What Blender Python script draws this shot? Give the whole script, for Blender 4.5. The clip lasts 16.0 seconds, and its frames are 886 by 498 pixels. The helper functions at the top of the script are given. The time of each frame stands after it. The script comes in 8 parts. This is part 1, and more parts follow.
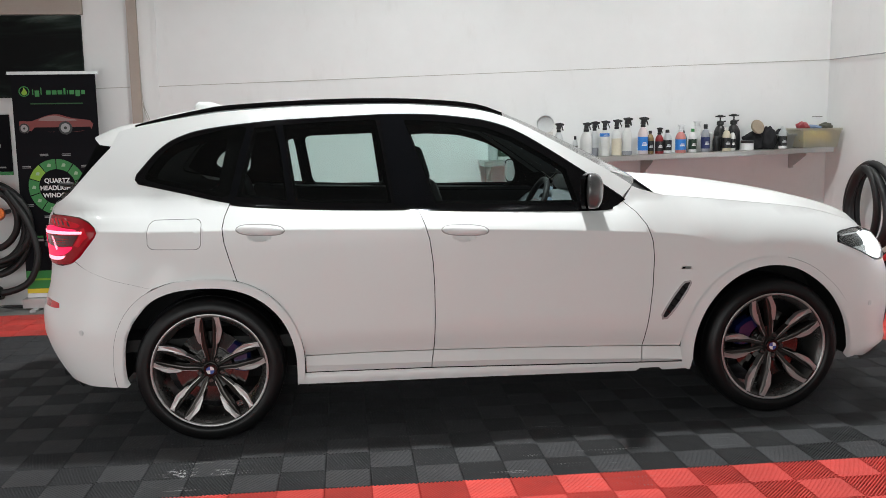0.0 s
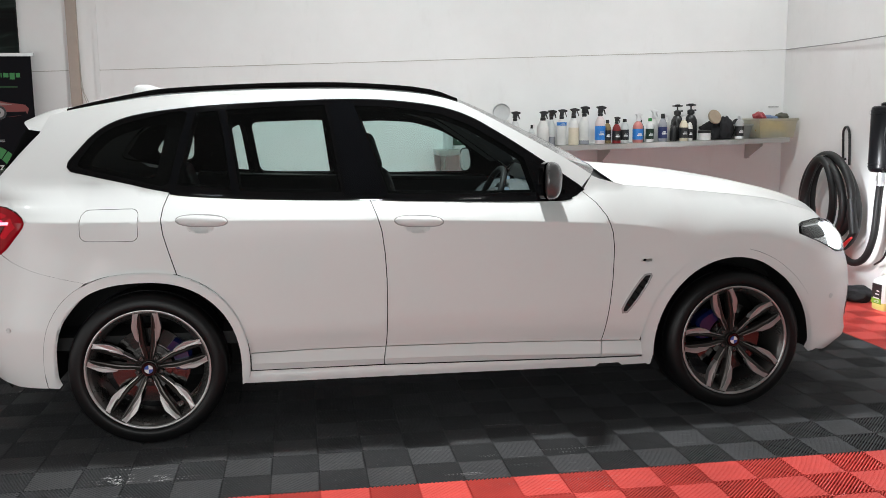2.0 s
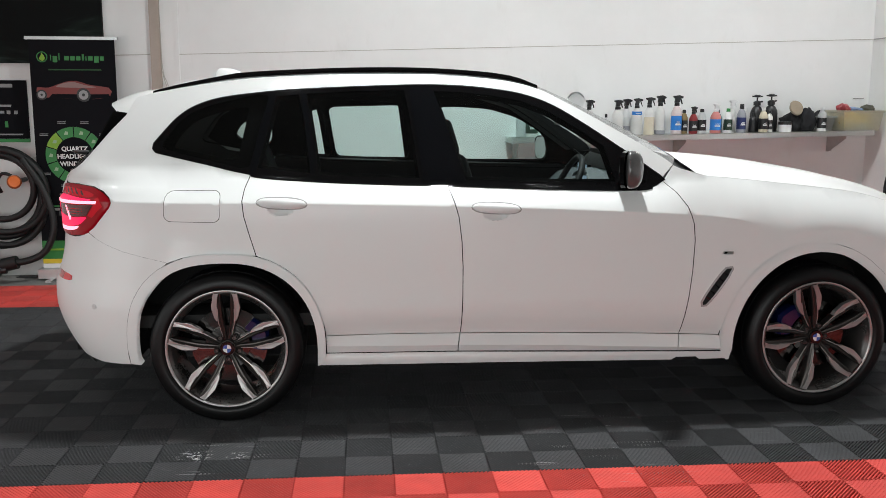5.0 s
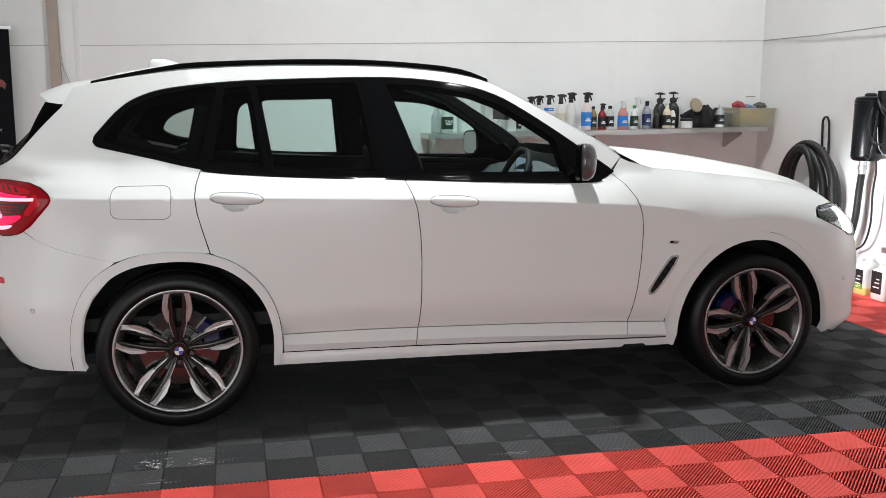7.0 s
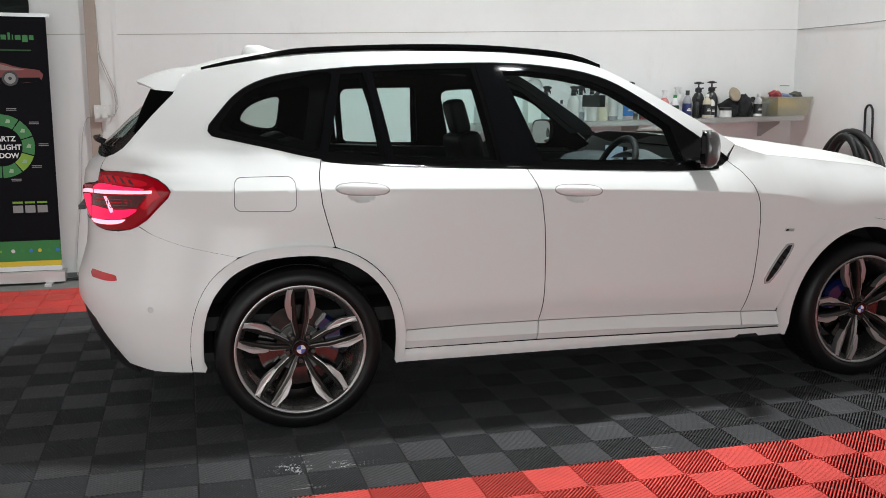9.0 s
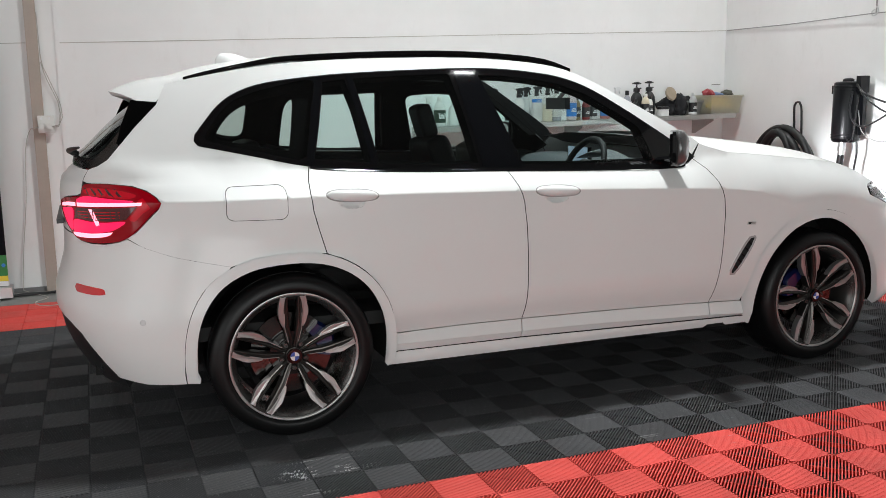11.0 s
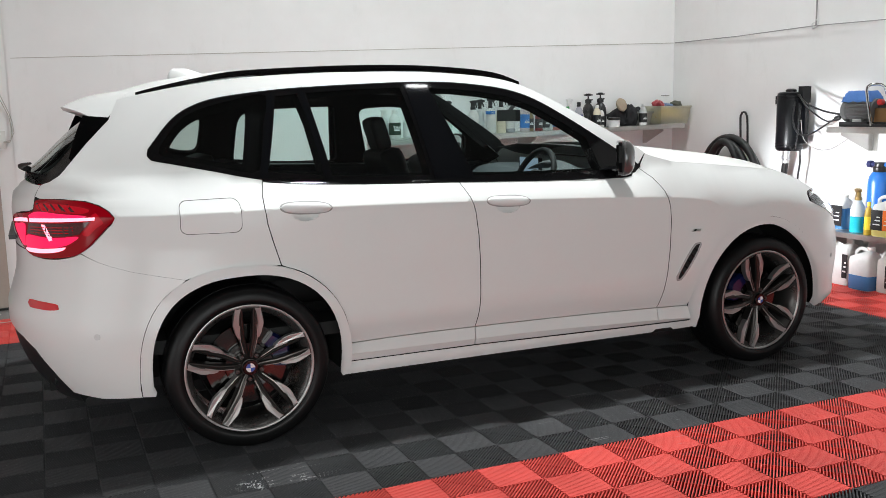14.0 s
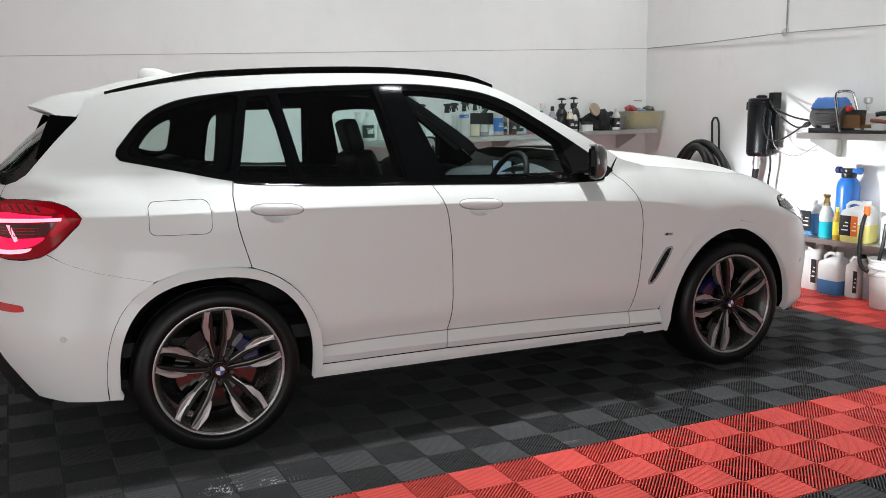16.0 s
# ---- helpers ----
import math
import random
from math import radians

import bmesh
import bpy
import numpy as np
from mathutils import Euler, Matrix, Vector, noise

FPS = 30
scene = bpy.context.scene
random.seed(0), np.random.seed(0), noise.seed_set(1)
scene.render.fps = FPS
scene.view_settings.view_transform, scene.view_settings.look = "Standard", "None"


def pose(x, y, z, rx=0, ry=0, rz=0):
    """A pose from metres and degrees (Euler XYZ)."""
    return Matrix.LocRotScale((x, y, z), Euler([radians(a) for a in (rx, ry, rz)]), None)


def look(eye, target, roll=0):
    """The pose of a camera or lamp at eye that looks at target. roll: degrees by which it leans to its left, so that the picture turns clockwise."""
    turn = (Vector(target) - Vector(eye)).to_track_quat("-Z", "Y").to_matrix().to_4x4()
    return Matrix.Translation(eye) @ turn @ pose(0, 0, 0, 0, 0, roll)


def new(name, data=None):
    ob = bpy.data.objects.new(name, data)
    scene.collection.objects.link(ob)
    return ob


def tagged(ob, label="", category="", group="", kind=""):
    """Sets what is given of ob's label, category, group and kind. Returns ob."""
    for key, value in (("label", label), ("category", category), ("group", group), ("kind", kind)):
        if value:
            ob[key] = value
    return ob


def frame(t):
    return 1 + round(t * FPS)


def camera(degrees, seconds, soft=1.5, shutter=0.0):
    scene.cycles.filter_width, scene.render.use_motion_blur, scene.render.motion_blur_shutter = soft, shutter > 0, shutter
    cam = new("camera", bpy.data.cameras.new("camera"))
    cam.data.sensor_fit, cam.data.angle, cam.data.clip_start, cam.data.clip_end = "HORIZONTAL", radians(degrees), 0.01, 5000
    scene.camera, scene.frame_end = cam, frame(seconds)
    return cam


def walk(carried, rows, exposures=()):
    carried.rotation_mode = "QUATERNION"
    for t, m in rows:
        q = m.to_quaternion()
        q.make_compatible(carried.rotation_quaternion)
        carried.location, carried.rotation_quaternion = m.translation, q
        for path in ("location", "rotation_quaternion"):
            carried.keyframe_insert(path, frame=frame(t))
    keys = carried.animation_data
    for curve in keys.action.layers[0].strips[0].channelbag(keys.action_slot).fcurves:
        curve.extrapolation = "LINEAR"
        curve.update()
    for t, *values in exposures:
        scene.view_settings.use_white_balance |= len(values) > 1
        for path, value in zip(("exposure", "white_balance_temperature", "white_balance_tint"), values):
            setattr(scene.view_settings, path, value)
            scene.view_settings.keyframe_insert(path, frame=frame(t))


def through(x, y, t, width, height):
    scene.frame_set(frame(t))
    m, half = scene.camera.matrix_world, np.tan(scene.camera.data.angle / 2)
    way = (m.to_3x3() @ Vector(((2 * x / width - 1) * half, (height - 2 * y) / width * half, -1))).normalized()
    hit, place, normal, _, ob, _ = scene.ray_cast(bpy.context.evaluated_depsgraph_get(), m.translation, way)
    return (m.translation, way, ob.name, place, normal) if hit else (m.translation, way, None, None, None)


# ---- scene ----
cam = camera(52.5, 16.0, soft=0.5)
PATH = [
    (0, (0.687, -4.337, 1.532), (0.896, -2.368, 1.254), -0.9),
    (0.5, (0.712, -4.267, 1.526), (0.98, -2.305, 1.242), -0.6),
    (1, (0.735, -4.215, 1.522), (1.027, -2.258, 1.234), -0.6),
    (1.5, (0.726, -4.168, 1.519), (1.037, -2.214, 1.223), -0.6),
    (2, (0.719, -4.149, 1.513), (1.026, -2.196, 1.212), -0.5),
    (2.5, (0.704, -4.157, 1.517), (1.001, -2.203, 1.212), -0.4),
    (3, (0.698, -4.151, 1.515), (0.949, -2.19, 1.209), -0.4),
    (3.5, (0.692, -4.14, 1.51), (0.898, -2.175, 1.2), -0.4),
    (3.7, (0.685, -4.144, 1.507), (0.871, -2.176, 1.201), -0.4),
    (5.8, (0.579, -4.115, 1.498), (0.753, -2.151, 1.163), 0.4),
    (6, (0.515, -4.143, 1.491), (0.768, -2.186, 1.165), 0.7),
    (6.5, (0.36, -4.173, 1.487), (0.759, -2.24, 1.164), 0.7),
    (7, (0.255, -4.044, 1.472), (0.707, -2.123, 1.146), 0.5),
    (7.5, (0.121, -3.914, 1.473), (0.584, -1.996, 1.146), 0.5),
    (8, (-0.135, -3.898, 1.464), (0.36, -1.987, 1.141), 0.7),
    (8.5, (-0.3, -3.82, 1.436), (0.215, -1.916, 1.105), 0.5),
    (8.7, (-0.358, -3.742, 1.428), (0.166, -1.841, 1.094), 0.4),
    (11, (-0.76, -3.695, 1.448), (-0.042, -1.859, 1.114), -0.7),
    (11.5, (-0.751, -3.713, 1.446), (-0.018, -1.882, 1.113), -0.8),
    (12, (-0.751, -3.725, 1.455), (-0.005, -1.9, 1.12), -0.9),
    (12.5, (-0.76, -3.72, 1.46), (0.005, -1.904, 1.119), -0.9),
    (13, (-0.755, -3.743, 1.453), (0.022, -1.93, 1.127), -1.1),
    (13.5, (-0.755, -3.761, 1.45), (0.032, -1.948, 1.138), -1.1),
    (14, (-0.757, -3.777, 1.453), (0.044, -1.971, 1.143), -1.1),
    (14.5, (-0.746, -3.78, 1.451), (0.068, -1.979, 1.145), -1.0),
    (15, (-0.74, -3.763, 1.454), (0.091, -1.97, 1.146), -0.7),
    (15.5, (-0.737, -3.751, 1.449), (0.106, -1.963, 1.142), -0.6),
    (16, (-0.744, -3.77, 1.447), (0.11, -1.986, 1.144), -0.6),
]
walk(cam, [(t, look(eye, target, roll)) for t, eye, target, roll in PATH], exposures=((0.0, 0.0), (14.0, 0.0), (14.5, -0.16), (16.0, -0.16)))
# ---------------------------------------------------------------- light
world = bpy.data.worlds.new("world")
scene.world = world
world.use_nodes = True
world.node_tree.nodes["Background"].inputs["Color"].default_value = (0.9, 0.95, 1.0, 1)
world.node_tree.nodes["Background"].inputs["Strength"].default_value = 0.02


def disc_lamp(name, at, size, power, colour):
    data = bpy.data.lights.new(name, "AREA")
    data.shape, data.size, data.energy, data.color = "DISK", size, power, colour
    ob = new(name, data)
    ob.matrix_world = look(at, (at[0], at[1], 0))
    return ob


def spot_lamp(name, m, power, angle, blend, radius, colour):
    data = bpy.data.lights.new(name, "SPOT")
    data.energy, data.color, data.spot_size, data.spot_blend = power, colour, radians(angle), blend
    data.shadow_soft_size = radius
    ob = new(name, data)
    ob.matrix_world = m
    return ob


WARM = (0.945, 0.985, 0.985)
CEILING = 4.95
# first lamp stands where the shadows point; the other two are added as fill
LAMPS = [(1.40, 0.70, 148, 0.30, 134), (4.5, 2.30, 38, 0.30, 136), (-2.7, 1.20, 12, 0.30, 112)]     # x, y, power, width, spread
for lx, ly, power, wide, spread in LAMPS:
    disc_lamp("ceiling_light_source", (lx, ly, CEILING - 0.19), wide, power, WARM).data.spread = radians(spread)
TUBES = [(-0.15, -1.20, 4.0), (2.30, -1.20, 3.5)]      # x, y, power
for lx, ly, power in TUBES:
    tube_light = disc_lamp("tube_light_source", (lx, ly, CEILING - 0.125), 0.26, power, WARM).data
    tube_light.shape, tube_light.size_y = "RECTANGLE", 0.05


# added fill light behind the camera, in a wall opening made up for it
FILL_OPENING = (-3.5, 2.2, 2.5)        # from x, to x, height
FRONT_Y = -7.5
fill_light = bpy.data.lights.new("door_daylight", "AREA")
fill_light.shape, fill_light.size, fill_light.size_y, fill_light.energy, fill_light.color = "RECTANGLE", FILL_OPENING[1] - FILL_OPENING[0], FILL_OPENING[2], 210, (0.945, 0.99, 0.985)
new("door_daylight", fill_light).matrix_world = look(((FILL_OPENING[0] + FILL_OPENING[1]) / 2, FRONT_Y - 0.1, FILL_OPENING[2] / 2), ((FILL_OPENING[0] + FILL_OPENING[1]) / 2, 0, FILL_OPENING[2] / 2))


# second added fill light, in an opening made up in the unseen left-hand wall
SIDE_FILL_OPENING = (-4.2, -0.9, 2.1)  # from y, to y, height
LEFT = -3.6
fill_light = bpy.data.lights.new("side_door_daylight", "AREA")
fill_light.shape, fill_light.size, fill_light.size_y, fill_light.energy, fill_light.color = "RECTANGLE", SIDE_FILL_OPENING[1] - SIDE_FILL_OPENING[0], SIDE_FILL_OPENING[2], 46, (0.945, 0.985, 0.985)
new("side_door_daylight", fill_light).matrix_world = look((LEFT - 0.1, (SIDE_FILL_OPENING[0] + SIDE_FILL_OPENING[1]) / 2, SIDE_FILL_OPENING[2] / 2), (0, (SIDE_FILL_OPENING[0] + SIDE_FILL_OPENING[1]) / 2, SIDE_FILL_OPENING[2] / 2))


# ---------------------------------------------------------------- materials
def material(name):
    mat = bpy.data.materials.new(name)
    mat.use_nodes = True
    nodes, links = mat.node_tree.nodes, mat.node_tree.links
    return mat, nodes, links, nodes["Principled BSDF"]


def setin(node, **values):
    for key, value in values.items():
        node.inputs[key.replace("_", " ")].default_value = value


def noise_node(nodes, links, scale, detail=4.0, rough=0.6, coords="Object", stretch=None):
    tex = nodes.new("ShaderNodeTexNoise")
    setin(tex, Scale=scale, Detail=detail, Roughness=rough)
    tc = nodes.new("ShaderNodeTexCoord")
    if stretch:
        mp = nodes.new("ShaderNodeMapping")
        mp.inputs["Scale"].default_value = stretch
        links.new(tc.outputs[coords], mp.inputs["Vector"])
        links.new(mp.outputs["Vector"], tex.inputs["Vector"])
    else:
        links.new(tc.outputs[coords], tex.inputs["Vector"])
    return tex


def ramp(nodes, links, source, stops):
    node = nodes.new("ShaderNodeValToRGB")
    el = node.color_ramp.elements
    while len(el) < len(stops):
        el.new(0.5)
    for e, (p, c) in zip(el, stops):
        e.position, e.color = p, c if len(c) == 4 else (*c, 1)
    links.new(source, node.inputs["Fac"])
    return node


def surface(name, colour, rough=0.5, metal=0.0, vary=0.08, scale=6.0, fine=90.0, bump=0.0, coat=0.0, coat_rough=0.03,
            rough_vary=0.08, per_object=0.0, spec=0.5, stretch=None):
    """A plain surface with two scales of variation in tone, gloss and relief."""
    mat, nodes, links, bsdf = material(name)
    big = noise_node(nodes, links, scale, 3, 0.6, stretch=stretch)
    small = noise_node(nodes, links, fine, 3, 0.7, stretch=stretch)
    mix = nodes.new("ShaderNodeMix")
    mix.data_type = "FLOAT"
    setin(mix, Factor=0.4)
    links.new(big.outputs["Fac"], mix.inputs[2])
    links.new(small.outputs["Fac"], mix.inputs[3])
    lo = tuple(max(0.0, c * (1 - vary)) for c in colour)
    hi = tuple(min(1.0, c * (1 + vary)) for c in colour)
    col = ramp(nodes, links, mix.outputs[0], [(0.3, lo), (0.7, hi)])
    last = col.outputs["Color"]
    if per_object:
        info = nodes.new("ShaderNodeObjectInfo")
        hsv = nodes.new("ShaderNodeHueSaturation")
        rng = nodes.new("ShaderNodeMapRange")
        setin(rng, **{"To_Min": 1 - per_object, "To_Max": 1 + per_object})
        links.new(info.outputs["Random"], rng.inputs["Value"])
        links.new(rng.outputs["Result"], hsv.inputs["Value"])
        links.new(last, hsv.inputs["Color"])
        last = hsv.outputs["Color"]
    links.new(last, bsdf.inputs["Base Color"])
    rr = nodes.new("ShaderNodeMapRange")
    setin(rr, **{"To_Min": max(0.02, rough - rough_vary), "To_Max": min(1.0, rough + rough_vary)})
    links.new(mix.outputs[0], rr.inputs["Value"])
    links.new(rr.outputs["Result"], bsdf.inputs["Roughness"])
    setin(bsdf, Metallic=metal, Coat_Weight=coat, Coat_Roughness=coat_rough, Specular_IOR_Level=spec)
    if bump:
        bn = nodes.new("ShaderNodeBump")
        setin(bn, Strength=bump, Distance=0.004)
        links.new(small.outputs["Fac"], bn.inputs["Height"])
        links.new(bn.outputs["Normal"], bsdf.inputs["Normal"])
    return mat


def glass(name, tint, spots=0.0):
    """Thin tinted pane: lets light through, reflects by Fresnel; spots are dried drops on it."""
    mat, nodes, links, bsdf = material(name)
    out = nodes["Material Output"]
    nodes.remove(bsdf)
    tr = nodes.new("ShaderNodeBsdfTransparent")
    tr.inputs["Color"].default_value = (*tint, 1)
    gl = nodes.new("ShaderNodeBsdfGlossy")
    setin(gl, Roughness=0.015)
    lw = nodes.new("ShaderNodeLayerWeight")
    setin(lw, Blend=0.5)
    power = nodes.new("ShaderNodeMath")
    power.operation = "POWER"
    power.inputs[1].default_value = 5.0
    links.new(lw.outputs["Facing"], power.inputs[0])
    fr = nodes.new("ShaderNodeMath")
    fr.operation = "MULTIPLY_ADD"
    fr.inputs[1].default_value, fr.inputs[2].default_value = 0.92, 0.038
    links.new(power.outputs[0], fr.inputs[0])
    mix = nodes.new("ShaderNodeMixShader")
    links.new(fr.outputs[0], mix.inputs["Fac"])
    links.new(tr.outputs[0], mix.inputs[1])
    links.new(gl.outputs[0], mix.inputs[2])
    last = mix.outputs[0]
    if spots:
        vor = nodes.new("ShaderNodeTexVoronoi")
        setin(vor, Scale=130.0, Randomness=1.0)
        tc = nodes.new("ShaderNodeTexCoord")
        links.new(tc.outputs["Object"], vor.inputs["Vector"])
        dots = ramp(nodes, links, vor.outputs["Distance"], [(0.08, (1, 1, 1)), (0.15, (0, 0, 0))])
        patch = noise_node(nodes, links, 3.0, 3)
        where = ramp(nodes, links, patch.outputs["Fac"], [(0.40, (0.03, 0.03, 0.03)), (0.62, (1, 1, 1))])
        mul = nodes.new("ShaderNodeMath")
        mul.operation = "MULTIPLY"
        some = ramp(nodes, links, vor.outputs["Color"], [(0.40, (0, 0, 0)), (0.66, (1, 1, 1))])
        few = nodes.new("ShaderNodeMath")
        few.operation = "MULTIPLY"
        links.new(dots.outputs["Color"], few.inputs[0])
        links.new(some.outputs["Color"], few.inputs[1])
        links.new(few.outputs[0], mul.inputs[0])
        links.new(where.outputs["Color"], mul.inputs[1])
        mul2 = nodes.new("ShaderNodeMath")
        mul2.operation = "MULTIPLY"
        mul2.inputs[1].default_value = spots
        links.new(mul.outputs[0], mul2.inputs[0])
        dif = nodes.new("ShaderNodeBsdfDiffuse")
        dif.inputs["Color"].default_value = (0.75, 0.78, 0.78, 1)
        mix2 = nodes.new("ShaderNodeMixShader")
        film = nodes.new("ShaderNodeMath")
        film.operation, film.inputs[1].default_value = "ADD", 0.002
        links.new(mul2.outputs[0], film.inputs[0])
        links.new(film.outputs[0], mix2.inputs["Fac"])
        links.new(last, mix2.inputs[1])
        links.new(dif.outputs[0], mix2.inputs[2])
        last = mix2.outputs[0]
    links.new(last, out.inputs["Surface"])
    return mat


def glow(name, colour, strength, rough=0.3, spec=0.5):
    mat, nodes, links, bsdf = material(name)
    setin(bsdf, Base_Color=(*colour, 1), Roughness=rough, Emission_Color=(*colour, 1), Emission_Strength=strength, Specular_IOR_Level=spec)
    return mat


def plaster():
    """White painted wall: soft mottling, scuffs and roller texture."""
    mat, nodes, links, bsdf = material("white_wall_paint")
    big = noise_node(nodes, links, 0.9, 5, 0.65)
    mid = noise_node(nodes, links, 7.0, 5, 0.7, stretch=(1, 1, 0.35))
    fine = noise_node(nodes, links, 260.0, 2, 0.6)
    a = ramp(nodes, links, big.outputs["Fac"], [(0.3, (0.81, 0.81, 0.80)), (0.65, (0.87, 0.872, 0.865))])
    b = ramp(nodes, links, mid.outputs["Fac"], [(0.28, (0.86, 0.85, 0.83)), (0.42, (1, 1, 1))])
    mix = nodes.new("ShaderNodeMix")
    mix.data_type, mix.blend_type = "RGBA", "MULTIPLY"
    setin(mix, Factor=0.25)
    links.new(a.outputs["Color"], mix.inputs[6])
    links.new(b.outputs["Color"], mix.inputs[7])
    links.new(mix.outputs[2], bsdf.inputs["Base Color"])
    setin(bsdf, Roughness=0.62)
    bn = nodes.new("ShaderNodeBump")
    setin(bn, Strength=0.12, Distance=0.003)
    links.new(fine.outputs["Fac"], bn.inputs["Height"])
    links.new(bn.outputs["Normal"], bsdf.inputs["Normal"])
    return mat


def tile_plastic(name, colour, rough, scuff):
    """Moulded plastic tile: faint scuffs and dried smears, a little different from tile to tile."""
    mat, nodes, links, bsdf = material(name)
    tc = nodes.new("ShaderNodeNewGeometry")
    big = nodes.new("ShaderNodeTexNoise")
    setin(big, Scale=2.2, Detail=5.0, Roughness=0.65)
    links.new(tc.outputs["Position"], big.inputs["Vector"])
    small = nodes.new("ShaderNodeTexNoise")
    setin(small, Scale=60.0, Detail=4.0, Roughness=0.7)
    links.new(tc.outputs["Position"], small.inputs["Vector"])
    lo, hi = tuple(c * 0.82 for c in colour), tuple(c * 1.15 for c in colour)
    col = ramp(nodes, links, big.outputs["Fac"], [(0.3, lo), (0.7, hi)])
    marks = ramp(nodes, links, small.outputs["Fac"], [(0.60, (0, 0, 0)), (0.80, (1, 1, 1))])
    mul = nodes.new("ShaderNodeMath")
    mul.operation = "MULTIPLY"
    mul.inputs[1].default_value = scuff
    links.new(marks.outputs["Color"], mul.inputs[0])
    mix = nodes.new("ShaderNodeMix")
    mix.data_type = "RGBA"
    links.new(mul.outputs[0], mix.inputs[0])
    links.new(col.outputs["Color"], mix.inputs[6])
    mix.inputs[7].default_value = (0.5, 0.5, 0.5, 1)
    # long scratches and one patch of dried smears
    lines = nodes.new("ShaderNodeTexNoise")
    setin(lines, Scale=1.0, Detail=2.0, Roughness=0.5, Distortion=0.6)
    turn = nodes.new("ShaderNodeMapping")
    turn.inputs["Rotation"].default_value = (0, 0, 0.5)
    turn.inputs["Scale"].default_value = (3.0, 90.0, 1.0)
    links.new(tc.outputs["Position"], turn.inputs["Vector"])
    links.new(turn.outputs["Vector"], lines.inputs["Vector"])
    scratch = ramp(nodes, links, lines.outputs["Fac"], [(0.66, (0, 0, 0)), (0.72, (1, 1, 1))])
    away = nodes.new("ShaderNodeVectorMath")
    away.operation = "DISTANCE"
    away.inputs[1].default_value = (0.02, -0.42, 0.0)
    links.new(tc.outputs["Position"], away.inputs[0])
    patch = ramp(nodes, links, away.outputs["Value"], [(0.10, (1, 1, 1)), (0.26, (0.10, 0.10, 0.10))])
    scuffed = nodes.new("ShaderNodeVectorMath")
    scuffed.operation = "DISTANCE"
    scuffed.inputs[1].default_value = (1.70, -0.45, 0.0)
    links.new(tc.outputs["Position"], scuffed.inputs[0])
    patch_b = ramp(nodes, links, scuffed.outputs["Value"], [(0.30, (0.75, 0.75, 0.75)), (0.60, (0, 0, 0))])
    either = nodes.new("ShaderNodeMath")
    either.operation = "MAXIMUM"
    links.new(patch.outputs["Color"], either.inputs[0])
    links.new(patch_b.outputs["Color"], either.inputs[1])
    # white dried splashes
    splash = nodes.new("ShaderNodeTexNoise")
    setin(splash, Scale=34.0, Detail=6.0, Roughness=0.75)
    links.new(tc.outputs["Position"], splash.inputs["Vector"])
    drops = ramp(nodes, links, splash.outputs["Fac"], [(0.54, (0, 0, 0)), (0.61, (1, 1, 1))])
    core = None
    for at, reach in (((-0.086, -0.391, 0.0), 0.085), ((0.09, -0.417, 0.0), 0.055)):
        near = nodes.new("ShaderNodeVectorMath")
        near.operation = "DISTANCE"
        near.inputs[1].default_value = at
        links.new(tc.outputs["Position"], near.inputs[0])
        spot = ramp(nodes, links, near.outputs["Value"], [(reach * 0.4, (1, 1, 1)), (reach, (0, 0, 0))])
        if core is None:
            core = spot.outputs["Color"]
        else:
            most = nodes.new("ShaderNodeMath")
            most.operation = "MAXIMUM"
            links.new(core, most.inputs[0])
            links.new(spot.outputs["Color"], most.inputs[1])
            core = most.outputs[0]
    dried = nodes.new("ShaderNodeMath")
    dried.operation = "MULTIPLY"
    links.new(drops.outputs["Color"], dried.inputs[0])
    links.new(core, dried.inputs[1])
    both = nodes.new("ShaderNodeMath")
    both.operation = "MULTIPLY"
    links.new(scratch.outputs["Color"], both.inputs[0])
    links.new(either.outputs[0], both.inputs[1])
    worn = nodes.new("ShaderNodeMix")
    worn.data_type = "RGBA"
    links.new(both.outputs[0], worn.inputs[0])
    links.new(mix.outputs[2], worn.inputs[6])
    worn.inputs[7].default_value = (0.40, 0.40, 0.40, 1)
    white = nodes.new("ShaderNodeMix")
    white.data_type = "RGBA"
    links.new(dried.outputs[0], white.inputs[0])
    links.new(worn.outputs[2], white.inputs[6])
    white.inputs[7].default_value = (0.75, 0.75, 0.75, 1)
    mix = white
    info = nodes.new("ShaderNodeObjectInfo")
    rng = nodes.new("ShaderNodeMapRange")
    setin(rng, **{"To_Min": 0.9, "To_Max": 1.1})
    links.new(info.outputs["Random"], rng.inputs["Value"])
    hsv = nodes.new("ShaderNodeHueSaturation")
    links.new(mix.outputs[2], hsv.inputs["Color"])
    links.new(rng.outputs["Result"], hsv.inputs["Value"])
    links.new(hsv.outputs["Color"], bsdf.inputs["Base Color"])
    setin(bsdf, Specular_IOR_Level=0.12)
    rr = nodes.new("ShaderNodeMapRange")
    setin(rr, **{"To_Min": rough - 0.08, "To_Max": rough + 0.1})
    links.new(big.outputs["Fac"], rr.inputs["Value"])
    links.new(rr.outputs["Result"], bsdf.inputs["Roughness"])
    return mat


PAINT = surface("white_car_paint", (0.75, 0.75, 0.742), 0.45, vary=0.012, scale=3, fine=400, coat=0.42, coat_rough=0.09, rough_vary=0.02, spec=0.35)
BLACK_GLOSS = surface("gloss_black_trim", (0.004, 0.004, 0.0045), 0.05, vary=0.2, rough_vary=0.02)
BLACK_PLASTIC = surface("black_plastic", (0.014, 0.014, 0.015), 0.45, vary=0.2, bump=0.1)
UNDERSIDE = surface("underbody_black", (0.004, 0.004, 0.004), 0.9, vary=0.3)
